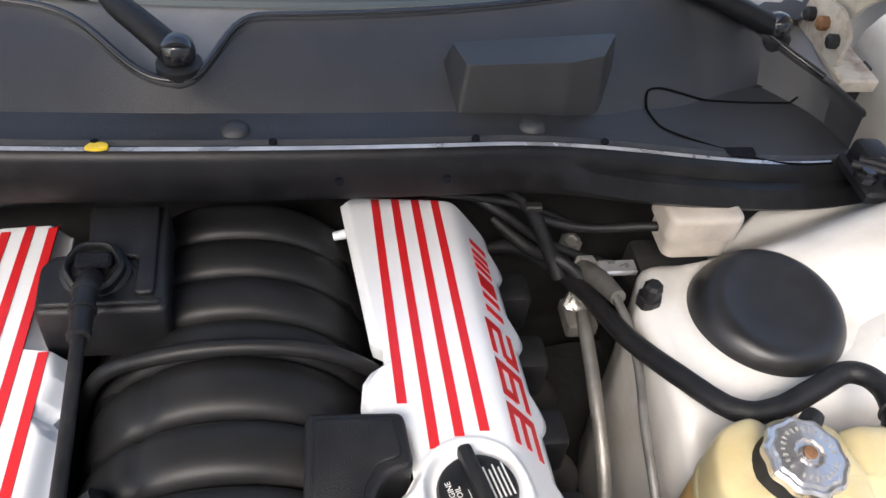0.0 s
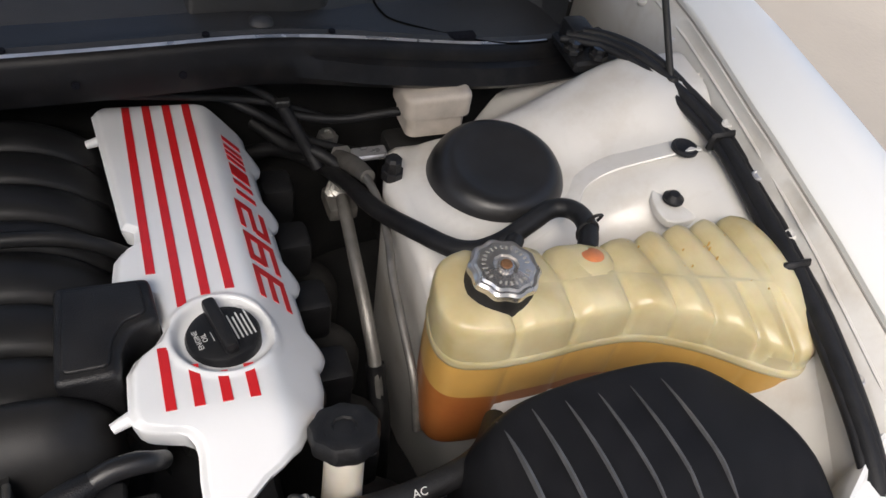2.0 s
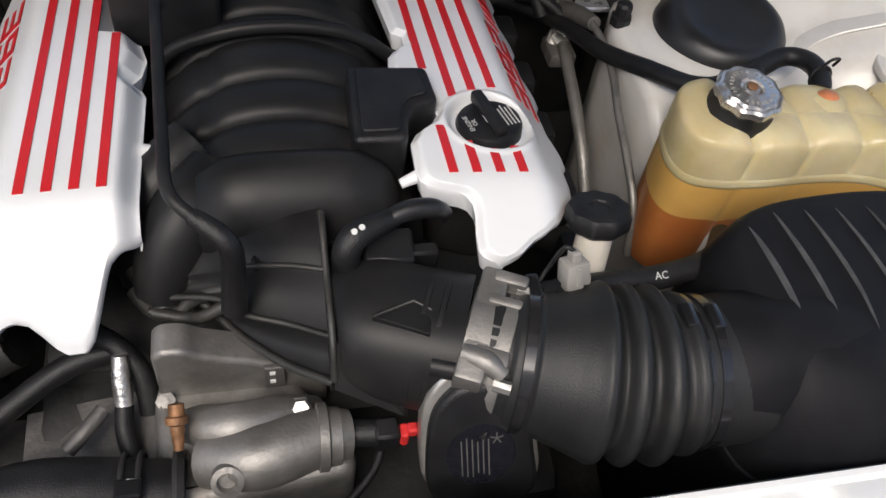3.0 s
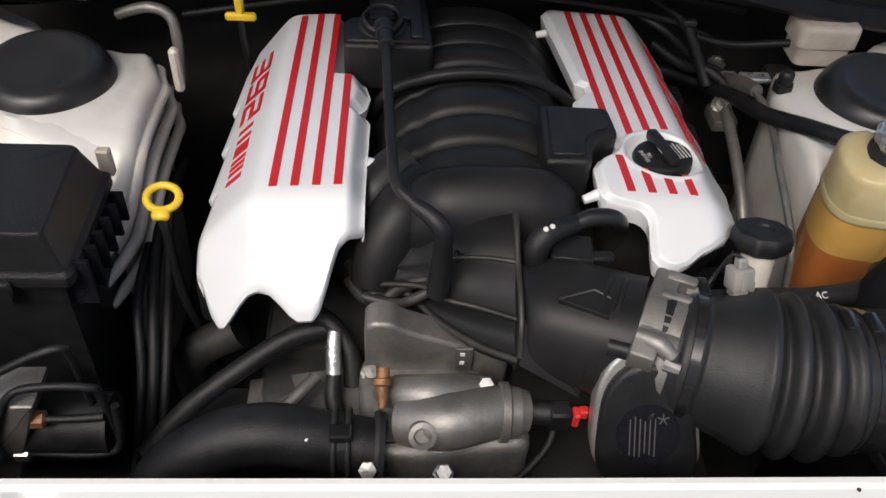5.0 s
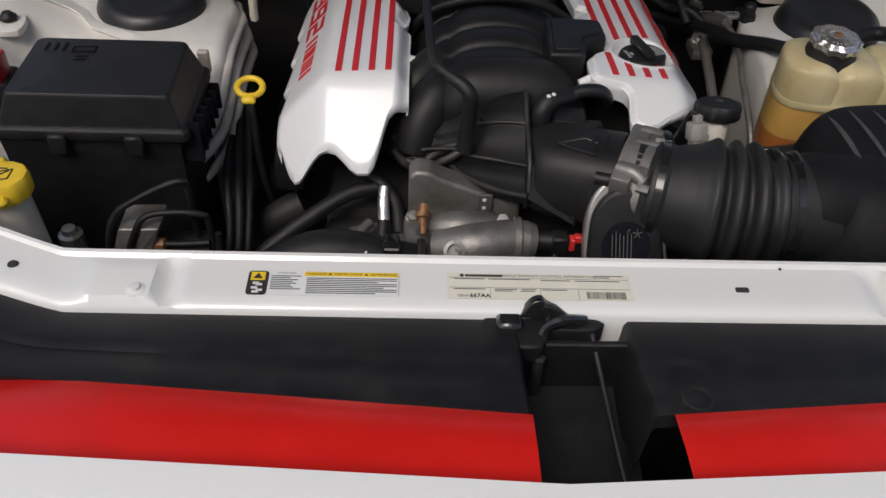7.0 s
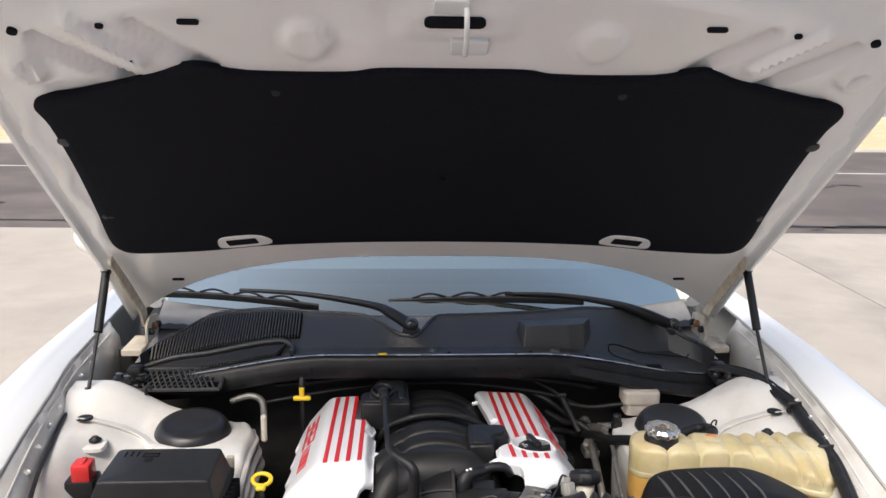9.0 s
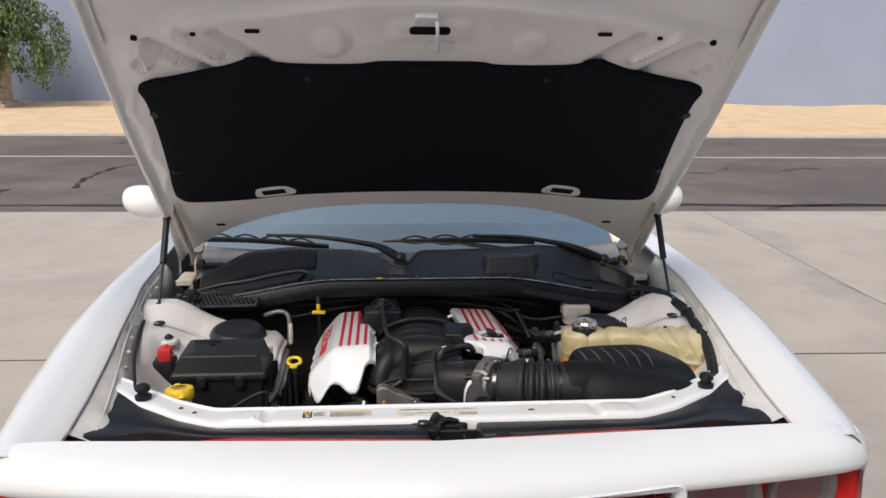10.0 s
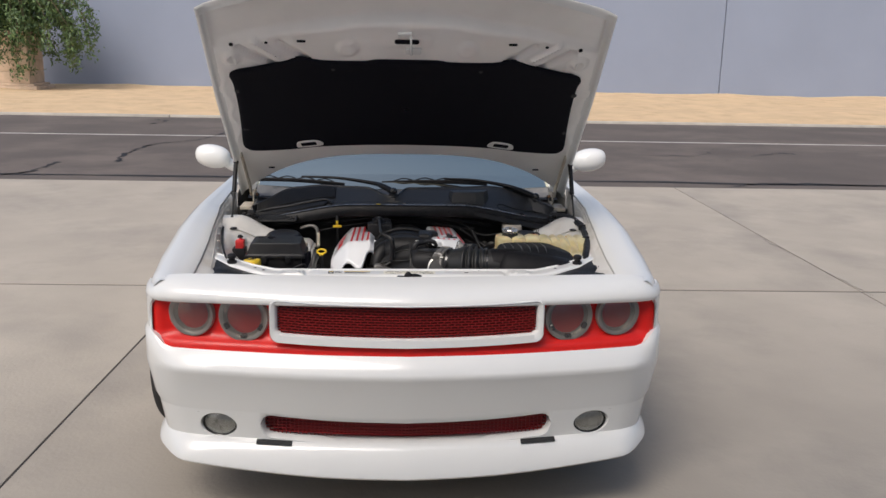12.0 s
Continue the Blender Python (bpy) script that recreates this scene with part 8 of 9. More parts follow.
def build_right_small():
    # power steering reservoir
    t = thing("steering_fluid_bottle", "white filler bottle with a ribbed black cap", "fluid bottle", (0.275, 0.72, 0.70))
    bm = B()
    tube(bm, [(0.268, 0.690, 0.70), (0.272, 0.705, 0.80), (0.280, 0.733, 0.885)], [0.019, 0.0185, 0.0175], 20, 6)
    part("bottle", bm, M_MILK, t, "milky white bottle", 60)
    bm = B()
    m = axes((0.280, 0.735, 0.884), (1, 0, 0), (0.06, 0.28, 0.95))
    revolve(bm, [(0.018, -0.006), (0.026, -0.004), (0.031, 0.002), (0.031, 0.014), (0.029, 0.018), (0.024, 0.020), (0.019, 0.0185), (0.011, 0.0195), (0.010, 0.017), (0.0005, 0.0175)], 48, m, lambda a: 1 + 0.035 * math.cos(9 * a))
    part("cap", bm, M_RUBBER, t, "scalloped black cap", 40)
    # small hose from the plenum to the cover
    t = thing("breather_hose", "short black breather hose with a moulded elbow", "hose", (0.035, 0.71, 0.86))
    bm = B()
    tube(bm, [(0.036, 0.706, 0.850), (0.036, 0.708, 0.882), (0.037, 0.711, 0.899), (0.044, 0.717, 0.909), (0.058, 0.725, 0.911), (0.078, 0.734, 0.911)], [0.0135, 0.0125, 0.0130, 0.0130, 0.0118, 0.0100], 18, 7)
    part("elbow", bm, M_COILBLACK, t, "", 60)
    bm = B()
    tube(bm, [(0.074, 0.732, 0.911), (0.092, 0.738, 0.915), (0.112, 0.741, 0.914), (0.124, 0.743, 0.908), (0.132, 0.752, 0.892)], [0.0085, 0.0095, 0.0095, 0.0085, 0.008], 16, 7)
    part("pipe", bm, M_RUBBERSAT, t, "", 60)
    bm = B()
    for x in (0.043, 0.050):
        revolve(bm, [(0.0030, 0), (0.0024, 0.0006), (0.0003, 0.0006)], 10, axes((x, 0.7125 + (x - 0.043) * 0.6, 0.9225), (1, 0, 0), (0, -0.35, 0.93)))
    part("paint_dots", bm, M_INKW, t, "pale paint dots", 0)
    t = thing("vent_hose", "slim black vent hose bent over the manifold", "hose", (-0.117, 0.90, 0.94))
    bm = B()
    tube(bm, [(-0.1215, 1.02, 0.955), (-0.1195, 0.985, 0.957), (-0.116, 0.90, 0.952), (-0.111, 0.80, 0.951), (-0.106, 0.745, 0.951), (-0.088, 0.722, 0.944), (-0.070, 0.709, 0.936)], 0.0058, 14, 8)
    part("pipe", bm, M_RUBBER, t, "", 60)
    bm = B()
    tube(bm, [(-0.126, 1.074, 0.936), (-0.1245, 1.055, 0.948), (-0.1225, 1.035, 0.954), (-0.1195, 0.99, 0.957)], [0.0105, 0.0105, 0.010, 0.0088], 16, 6)
    cn = part("connector", bm, M_COILBLACK, t, "", 60)
    for y, r in ((1.045, 0.0120), (1.022, 0.0116), (0.992, 0.0102)):
        bm = B()
        revolve(bm, [(r * 0.8, -0.003), (r, -0.0025), (r, 0.0025), (r * 0.8, 0.003)], 18, axes((table([(0.99, -0.1195), (1.055, -0.1245)], y), y, table([(0.99, 0.957), (1.035, 0.954), (1.055, 0.948)], y)), (1, 0, 0), (0, 1, -0.12)))
        part("collar", bm, M_COILBLACK, cn, "", 40)
    bm = B()
    tube(bm, [(-0.088, 0.722, 0.944), (-0.070, 0.709, 0.938), (-0.060, 0.702, 0.926), (-0.059, 0.700, 0.905), (-0.060, 0.699, 0.880), (-0.062, 0.697, 0.845)], [0.0074, 0.0092, 0.0100, 0.0103, 0.0108, 0.0118], 18, 6)
    part("elbow", bm, M_COILBLACK, t, "", 60)
    a = thing("refrigerant_hose", "black rubber refrigerant hose with white print", "hose", (0.31, 0.685, 0.85))
    bm = B()
    tube(bm, [(0.21, 0.672, 0.862), (0.27, 0.680, 0.858), (0.335, 0.687, 0.853), (0.40, 0.705, 0.850), (0.44, 0.75, 0.83)], 0.0125, 14, 8)
    part("pipe", bm, M_RUBBER, a, "", 60)
    lettering("AC", 0.0105, axes((0.334, 0.6805, 0.8647), (1, 0.09, -0.05), (0, -0.5, 0.85)), M_INKW, a, 0.0001)
    # heater hose over the tower
    t = thing("heater_hose", "black braided coolant hose looping past the strut tower to the tank", "hose", (0.45, 1.0, 0.80))
    bm = B()
    tube(bm, [(0.29, 1.29, 0.735), (0.335, 1.275, 0.752), (0.375, 1.225, 0.765), (0.397, 1.15, 0.79), (0.412, 1.073, 0.815), (0.435, 0.995, 0.850), (0.464, 0.938, 0.872), (0.500, 0.930, 0.880), (0.545, 0.945, 0.888), (0.578, 0.958, 0.893), (0.597, 0.950, 0.898), (0.603, 0.928, 0.903), (0.594, 0.900, 0.908), (0.580, 0.876, 0.910)], 0.0114, 16, 8, True, lambda s: 1 + 0.012 * math.sin(s * 2400))
    part("pipe", bm, M_RUBBER, t, "", 60)
    bm = B()
    tube(bm, [(0.595 + 0.0128 * math.cos(q), 0.904 + 0.003 * math.sin(q), 0.908 + 0.0128 * math.sin(q)) for q in np.linspace(0, 2 * math.pi, 21)], 0.0018, 6, 1, False)
    tube(bm, [(0.592, 0.905, 0.923), (0.594, 0.900, 0.936), (0.601, 0.898, 0.938), (0.602, 0.903, 0.925)], 0.0018, 6, 3)
    part("spring_clip", bm, M_DARK, t, "dark spring clip", 60)
    # aluminium refrigerant pipes
    t = thing("refrigerant_pipe", "aluminium refrigerant pipes with hex unions beside the tower", "pipe", (0.39, 1.05, 0.60))
    bm = B()
    tube(bm, [(0.392, 1.150, 0.765), (0.388, 1.10, 0.758), (0.384, 1.04, 0.745), (0.383, 0.98, 0.715), (0.385, 0.935, 0.665), (0.386, 0.90, 0.60)], 0.0085, 12, 8)
    part("low_pipe", bm, M_ALU, t, "", 60)
    bm = B()
    tube(bm, [(0.415, 1.135, 0.815), (0.420, 1.09, 0.812), (0.415, 1.03, 0.808), (0.404, 0.97, 0.802), (0.398, 0.90, 0.785), (0.397, 0.855, 0.76), (0.399, 0.83, 0.70)], 0.0052, 10, 8)
    part("thin_pipe", bm, M_ALU, t, "", 60)
    bm = B()
    tube(bm, [(0.385, 0.945, 0.675), (0.386, 0.925, 0.64), (0.386, 0.90, 0.60), (0.385, 0.88, 0.50)], [0.012, 0.0125, 0.0125, 0.012], 12, 4)
    part("crimp_sleeve", bm, M_RUBBER, t, "", 50)
    for p, d, r in (((0.391, 1.168, 0.762), (-0.2, -0.5, 0.85), 0.012), ((0.407, 1.205, 0.785), (-0.2, -0.5, 0.85), 0.013), ((0.395, 1.245, 0.79), (0.1, -0.2, 0.95), 0.011)):
        bm = B()
        m = axes(p, (1, 0, 0), d)
        revolve(bm, [(r * 1.45, -0.012), (r * 1.45, -0.002), (r, -0.001), (r, 0.007), (r * 0.55, 0.008), (r * 0.5, 0.005), (0.0005, 0.005)], 6, m)
        part("union", bm, M_STEEL, t, "hex steel union", 20)
    bm = B()
    box(bm, (0.372, 1.135, 0.735), (0.412, 1.185, 0.757), 0.006, 2)
    tube(bm, [(0.40, 1.205, 0.785), (0.412, 1.17, 0.80), (0.418, 1.13, 0.815)], [0.012, 0.013, 0.010], 10, 4)
    part("pipe_block", bm, M_ALU, t, "", 40)
    # wiring and small hoses strung along the firewall
    t = thing("firewall_harness", "black wiring harness strung along the firewall", "cable", (0.1, 1.27, 0.84))
    for pts, r in (([(-0.40, 1.26, 0.885), (-0.22, 1.255, 0.905), (-0.05, 1.25, 0.918), (0.12, 1.25, 0.918), (0.28, 1.255, 0.90), (0.42, 1.26, 0.875)], 0.009), ([(-0.42, 1.24, 0.85), (-0.25, 1.235, 0.882), (-0.10, 1.235, 0.897), (0.10, 1.24, 0.895), (0.30, 1.245, 0.862), (0.40, 1.24, 0.82)], 0.005),
                   ([(0.24, 1.262, 0.905), (0.31, 1.245, 0.872), (0.34, 1.235, 0.845), (0.40, 1.225, 0.835), (0.47, 1.215, 0.845), (0.50, 1.205, 0.852)], 0.006), ([(0.33, 1.24, 0.86), (0.345, 1.225, 0.83), (0.36, 1.21, 0.80), (0.37, 1.195, 0.78)], 0.009)):
        bm = B()
        tube(bm, pts, r, 10, 8)
        part("cable", bm, M_RUBBER, t, "", 60)
    for x, y, z in ((-0.02, 1.243, 0.926), (0.045, 1.243, 0.926), (0.33, 1.232, 0.866)):
        bm = B()
        box(bm, (x - 0.010, y - 0.008, z - 0.004), (x + 0.010, y + 0.004, z + 0.005), 0.002, 1)
        part("cable_clip", bm, M_PLASTIC2, t, "", 0)
    # black bolt on the tower
    bm = B()
    m = Matrix.Translation((0.440, 1.105, 0.838))
    revolve(bm, [(0.014, -0.004), (0.014, 0.008), (0.011, 0.009), (0.011, 0.024), (0.008, 0.028), (0.0005, 0.029)], 8, m)
    tagged(part("valve_cap", bm, M_RUBBER, None, "", 20), "black screw cap on the service valve by the tower", "cap")
    # brake fluid bottle
    t = thing("brake_fluid_bottle", "dusty translucent white fluid bottle, coloured dimmer for the shade below the cowl", "fluid bottle", (0.52, 1.20, 0.76))
    bm = B()
    prism(bm, [(x + 0.522, y + 1.205) for x, y in rounded(0.080, 0.060, 0.012, 4)], 0.832, 0.885, None, 0.008)
    prism(bm, [(x + 0.522, y + 1.205) for x, y in rounded(0.092, 0.068, 0.014, 4)], 0.862, 0.895, None, 0.008)
    part("bottle", bm, M_MILKDIM, t, "", 40)
    bm = B()
    box(bm, (0.47, 1.18, 0.60), (0.57, 1.25, 0.792), 0.01)
    part("master_cylinder", bm, M_DARK, t, "", 40)
    hose("brake_hose", "thin black hose running below the cowl", [(0.26, 1.26, 0.86), (0.30, 1.24, 0.845), (0.36, 1.235, 0.80), (0.43, 1.225, 0.775), (0.50, 1.20, 0.775)], 0.006)
    hose("vacuum_hose", "black vacuum hose behind the engine", [(0.30, 1.28, 0.80), (0.34, 1.235, 0.79), (0.37, 1.205, 0.80), (0.41, 1.18, 0.775)], 0.0085)
    bm = B()
    box(bm, (0.415, 1.180, 0.795), (0.462, 1.202, 0.803), 0.002, 1, None)
    tagged(part("heat_shield", bm, M_STEELDULL, None, "", 20), "small dull steel bracket behind the tower", "bracket")
    # wiring loom along the fender
    for sg in (1, -1):
        t = thing("wiring_loom", "black taped wiring loom clipped along the fender", "cable", (sg * 0.77, 0.9, 0.87))
        bm = B()
        if sg > 0:
            P = [(0.712, 1.225, 0.938), (0.755, 1.192, 0.944), (0.788, 1.140, 0.945), (0.812, 1.08, 0.934), (0.826, 1.00, 0.924), (0.815, 0.90, 0.917), (0.799, 0.80, 0.911), (0.784, 0.72, 0.904), (0.758, 0.62, 0.892), (0.738, 0.55, 0.872)]
            tube(bm, P, [0.006, 0.007, 0.008, 0.009, 0.010, 0.011, 0.011, 0.011, 0.010, 0.010], 12, 9, True, lambda s: 1 + 0.045 * math.sin(s * 900))
            tube(bm, [(x + 0.010, y + 0.005, z + 0.003) for x, y, z in P], 0.007, 8, 9)
            tube(bm, [(x - 0.010, y - 0.004, z - 0.003) for x, y, z in P], 0.0055, 8, 9)
        else:
            P = [(-0.842, 1.15, 0.915), (-0.832, 1.02, 0.908), (-0.808, 0.88, 0.903), (-0.784, 0.75, 0.898), (-0.750, 0.62, 0.890), (-0.728, 0.55, 0.880)]
            tube(bm, P, 0.0045, 8, 6)
        part("loom", bm, M_RUBBER, t, "", 60)
        for k in range(4 if sg > 0 else 0):
            if k % 2:
                continue
            q = P[4 + k]
            bm = B()
            box(bm, (q[0] - 0.020, q[1] - 0.005, q[2] - 0.014), (q[0] + 0.020, q[1] + 0.005, q[2] + 0.014), 0.004, 1)
            part("clip", bm, M_PLASTIC, t, "", 40)
        c = thing("fender_bolts", "black bolts and bracket at the rear fender corner", "bolts", (sg * 0.75, 1.2, 0.93))
        for p in ((0.715, 1.205, 0.930), (0.742, 1.185, 0.932), (0.765, 1.195, 0.935)):
            bm = B()
            revolve(bm, [(0.014, -0.004), (0.014, 0.002), (0.009, 0.003), (0.009, 0.010), (0.0005, 0.011)], 8, Matrix.Translation((sg * p[0], p[1], p[2])))
            part("bolt", bm, M_GLOSSBLACK, c, "", 20)
        bm = B()
        box(bm, (sg * 0.750 - 0.040, 1.18, 0.905), (sg * 0.750 + 0.035, 1.26, 0.922), 0.004, 1)
        box(bm, (sg * 0.735 - 0.020, 1.215, 0.915), (sg * 0.735 + 0.015, 1.255, 0.950), 0.008, 2)
        part("bracket", bm, M_PLASTIC, c, "", 30)
        # rubber plugs in the shelf
        for p, r in (((0.783, 1.010, 0), 0.017), ((0.744, 0.954, 0), 0.013)):
            bm = B()
            revolve(bm, [(r, -0.002), (r, 0.0015), (r * 0.8, 0.003), (r * 0.5, 0.001 if r > 0.015 else 0.008), (0.0005, 0.001 if r > 0.015 else 0.009)], 18, Matrix.Translation((sg * p[0], p[1], apron_z(p[0], p[1]) + 0.008)))
            tagged(part("rubber_plug", bm, M_RUBBER, None, "", 40), "black rubber plug in the inner fender", "plug", "rubber plugs")


def build_left_small():
    t = thing("fuse_box", "black plastic fuse box with a sloping lid beside the strut tower", "fuse box", (-0.56, 0.78, 0.55))
    bm = B()
    lo = [(-0.682, 0.698), (-0.682, 0.868), (-0.440, 0.868), (-0.440, 0.705)]
    def r4(k, z, dy=0):
        cx, cy = -0.561, 0.785
        return [(cx + (x - cx) * k[0], cy + (y - cy) * k[1] + dy, z) for x, y in lo]
    rim = chamfer2([(-0.684, 0.697), (-0.684, 0.868), (-0.430, 0.868), (-0.430, 0.697)], 0.010, 3)
    top = chamfer2([(-0.658, 0.709), (-0.658, 0.851), (-0.451, 0.851), (-0.447, 0.709)], 0.010, 3)
    rings = [[(x, y, z) for x, y in rim] for z in (0.846, 0.849, 0.8575)]
    for k, z in ((0.10, 0.860), (0.30, 0.863), (0.36, 0.867), (0.90, 0.901), (0.95, 0.905), (1.02, 0.9082), (1.10, 0.9095)):
        rings.append([(lerp(a[0], b[0], k), lerp(a[1], b[1], k), z) for a, b in zip(rim, top)])
    for k in (0.5, 0.02):
        rings.append([(-0.554 + (x + 0.554) * k, 0.78 + (y - 0.78) * k, 0.910) for x, y in top])
    loft(bm, rings)
    lid = part("lid", bm, M_COILBLACK, t, "black bevelled lid", 32)
    bm = B()
    loft(bm, [r4((0.93, 0.92), 0.50), r4((0.96, 0.95), 0.82), r4((0.975, 0.97), 0.849)])
    part("base", bm, M_RUBBER, t, "", 30)
    for x in (-0.60, -0.50):
        bm = B()
        box(bm, (x - 0.012, 0.690, 0.825), (x + 0.012, 0.703, 0.856), 0.003, 1)
        part("lid_catch", bm, M_PLASTIC, t, "", 40)
    for k in range(6):
        bm = B()
        y = 0.72 + k * 0.026
        box(bm, (-0.447, y - 0.003, 0.80), (-0.418, y + 0.003, 0.862 - 0.004 * k), 0.001, 1)
        part("side_fin", bm, M_FELT, t, "thin plastic fin", 0)
    bm = B()
    for k in range(3):
        box(bm, (-0.638 + k * 0.012, 0.815, 0.910), (-0.635 + k * 0.012, 0.835, 0.9112), m=None)
    for a, b in (((-0.600, 0.812), (-0.570, 0.814)), ((-0.600, 0.812), (-0.600, 0.826)), ((-0.570, 0.812), (-0.570, 0.828)), ((-0.600, 0.826), (-0.570, 0.828)), ((-0.592, 0.800), (-0.576, 0.802)), ((-0.592, 0.792), (-0.576, 0.794))):
        tube(bm, [(*a, 0.9105), (*b, 0.9105)], 0.0012, 5, 1)
    part("embossed_symbol", bm, M_FELT, lid, "", 0)
    t = thing("jump_terminal", "red capped jump-start terminal in a black holder", "terminal", (-0.725, 0.82, 0.79))
    bm = B()
    box(bm, (-0.752, 0.790, 0.785), (-0.694, 0.845, 0.868), 0.006, 2)
    part("holder", bm, M_PLASTIC, t, "", 40)
    bm = B()
    box(bm, (-0.738, 0.792, 0.862), (-0.700, 0.834, 0.902), 0.006, 2)
    box(bm, (-0.724, 0.800, 0.900), (-0.712, 0.826, 0.906), 0.002, 1)
    part("cap", bm, M_REDCAP, t, "red cap", 40)
    t = thing("washer_bottle", "white washer bottle with a yellow flip cap", "washer bottle", (-0.632, 0.585, 0.55))
    bm = B()
    tube(bm, [(-0.632, 0.588, 0.55), (-0.632, 0.588, 0.75), (-0.632, 0.588, 0.848)], [0.040, 0.032, 0.027], 22, 3)
    part("neck", bm, M_MILK, t, "milky white neck", 60)
    bm = B()
    m = Matrix.Translation((-0.632, 0.588, 0.846)) @ pose(0, 0, 0, -6, 0, 20)
    revolve(bm, [(0.028, -0.006), (0.034, -0.004), (0.036, 0.002), (0.036, 0.018), (0.033, 0.023), (0.028, 0.024), (0.0005, 0.0245)], 36, m, lambda a: 1 + 0.015 * math.cos(12 * a))
    box(bm, (-0.010, 0.028, 0.010), (0.010, 0.046, 0.024), 0.004, 1, m)
    box(bm, (-0.009, -0.048, 0.004), (0.009, -0.030, 0.014), 0.004, 1, m)
    cap = part("cap", bm, M_YELLOW, t, "yellow flip cap", 40)
    bm = B()
    for pts in ([(-0.018, 0.006), (0.018, 0.006), (0.012, -0.014), (-0.012, -0.014), (-0.018, 0.006)], [(-0.012, 0.010), (0, 0.016), (0.012, 0.010)], [(-0.014, -0.010), (0.014, 0.004)]):
        tube(bm, [m @ Vector((x, y, 0.0248)) for x, y in pts], 0.0011, 5, 1)
    part("embossed_symbol", bm, M_DARK, cap, "", 0)
    # dipsticks
    t = thing("oil_dipstick", "yellow ring-handled dipstick on a dark tube", "dipstick", (-0.38, 0.86, 0.60))
    bm = B()
    m = axes((-0.371, 0.842, 0.842), (1, 0, 0), (0.1, -0.42, 0.9))
    tube(bm, [m @ Vector((0.0185 * math.cos(a), 0.0155 * math.sin(a), 0)) for a in np.linspace(0, 2 * math.pi, 29)], 0.0048, 10, 1, False)
    box(bm, (-0.010, -0.028, -0.005), (0.010, -0.013, 0.005), 0.003, 1, m)
    part("handle", bm, M_YELLOW, t, "yellow ring handle", 60)
    bm = B()
    tube(bm, [m @ Vector((0, -0.02, 0)), (-0.366, 0.815, 0.80), (-0.36, 0.81, 0.70), (-0.34, 0.83, 0.55)], 0.006, 8, 6)
    part("tube", bm, M_RUBBER, t, "", 60)
    t = thing("transmission_dipstick", "yellow T-handle dipstick at the firewall", "dipstick", (-0.325, 1.19, 0.80))
    bm = B()
    box(bm, (-0.345, 1.170, 0.880), (-0.302, 1.180, 0.892), 0.003, 1)
    box(bm, (-0.330, 1.170, 0.890), (-0.318, 1.182, 0.916), 0.003, 1)
    part("handle", bm, M_YELLOW, t, "yellow T-shaped handle", 40)
    bm = B()
    tube(bm, [(-0.324, 1.178, 0.912), (-0.324, 1.19, 0.935), (-0.324, 1.21, 0.94)], 0.008, 8, 4)
    tube(bm, [(-0.324, 1.176, 0.882), (-0.322, 1.19, 0.80), (-0.30, 1.22, 0.65)], 0.005, 8, 5)
    part("tube", bm, M_RUBBER, t, "", 60)
    # brake modulator with its bent pipes
    t = thing("brake_modulator", "aluminium brake modulator block with bent black pipes", "brake unit", (-0.51, 0.61, 0.66))
    up = Matrix(((1, 0, 0, 0), (0, 0, -1, 0), (0, 1, 0, 0), (0, 0, 0, 1)))
    bm = B()
    prism(bm, chamfer2([(-0.562, 0.640), (-0.512, 0.776), (-0.459, 0.778), (-0.512, 0.640)], 0.004, 2), -0.650, -0.600, up, 0.003)
    part("block", bm, M_ALU, t, "", 30)
    bm = B()
    tube(bm, [(-0.50, 0.635, 0.70), (-0.405, 0.635, 0.70)], 0.034, 18, 1)
    part("motor", bm, M_RUBBER, t, "", 40)
    for pts in ([(-0.545, 0.595, 0.66), (-0.533, 0.597, 0.73), (-0.523, 0.602, 0.775), (-0.514, 0.608, 0.793), (-0.500, 0.612, 0.806), (-0.455, 0.62, 0.830), (-0.428, 0.625, 0.838), (-0.421, 0.63, 0.825), (-0.422, 0.635, 0.76), (-0.422, 0.64, 0.66)],
                [(-0.524, 0.594, 0.69), (-0.507, 0.597, 0.735), (-0.490, 0.600, 0.774), (-0.480, 0.604, 0.790), (-0.464, 0.608, 0.797), (-0.430, 0.61, 0.799), (-0.405, 0.612, 0.794), (-0.398, 0.615, 0.78), (-0.397, 0.62, 0.70)],
                [(-0.462, 0.61, 0.743), (-0.43, 0.61, 0.744), (-0.401, 0.612, 0.745)], [(-0.490, 0.606, 0.688), (-0.44, 0.604, 0.686), (-0.405, 0.606, 0.688), (-0.392, 0.61, 0.705), (-0.388, 0.615, 0.76)]):
        bm = B()
        tube(bm, pts, 0.0046, 8, 5)
        part("brake_pipe", bm, M_RUBBER, t, "bent black brake pipe", 60)
    for p, mt in (((-0.474, 0.61, 0.743), M_BRASS), ((-0.502, 0.606, 0.688), M_STEEL), ((-0.524, 0.594, 0.70), M_DARK)):
        bm = B()
        revolve(bm, [(0.0095, 0), (0.0095, 0.014), (0.006, 0.016), (0.0005, 0.016)], 6, axes(p, (0, 0, 1), (1, 0, 0)))
        part("pipe_nut", bm, mt, t, "", 20)
    bm = B()
    revolve(bm, [(0.016, -0.05), (0.016, 0.0), (0.010, 0.002), (0.009, 0.010), (0.0005, 0.011)], 12, Matrix.Translation((-0.588, 0.625, 0.745)))
    tagged(part("mount_bolt", bm, M_STEEL, None, "", 30), "dusty steel mounting bolt beside the brake unit", "bolt")
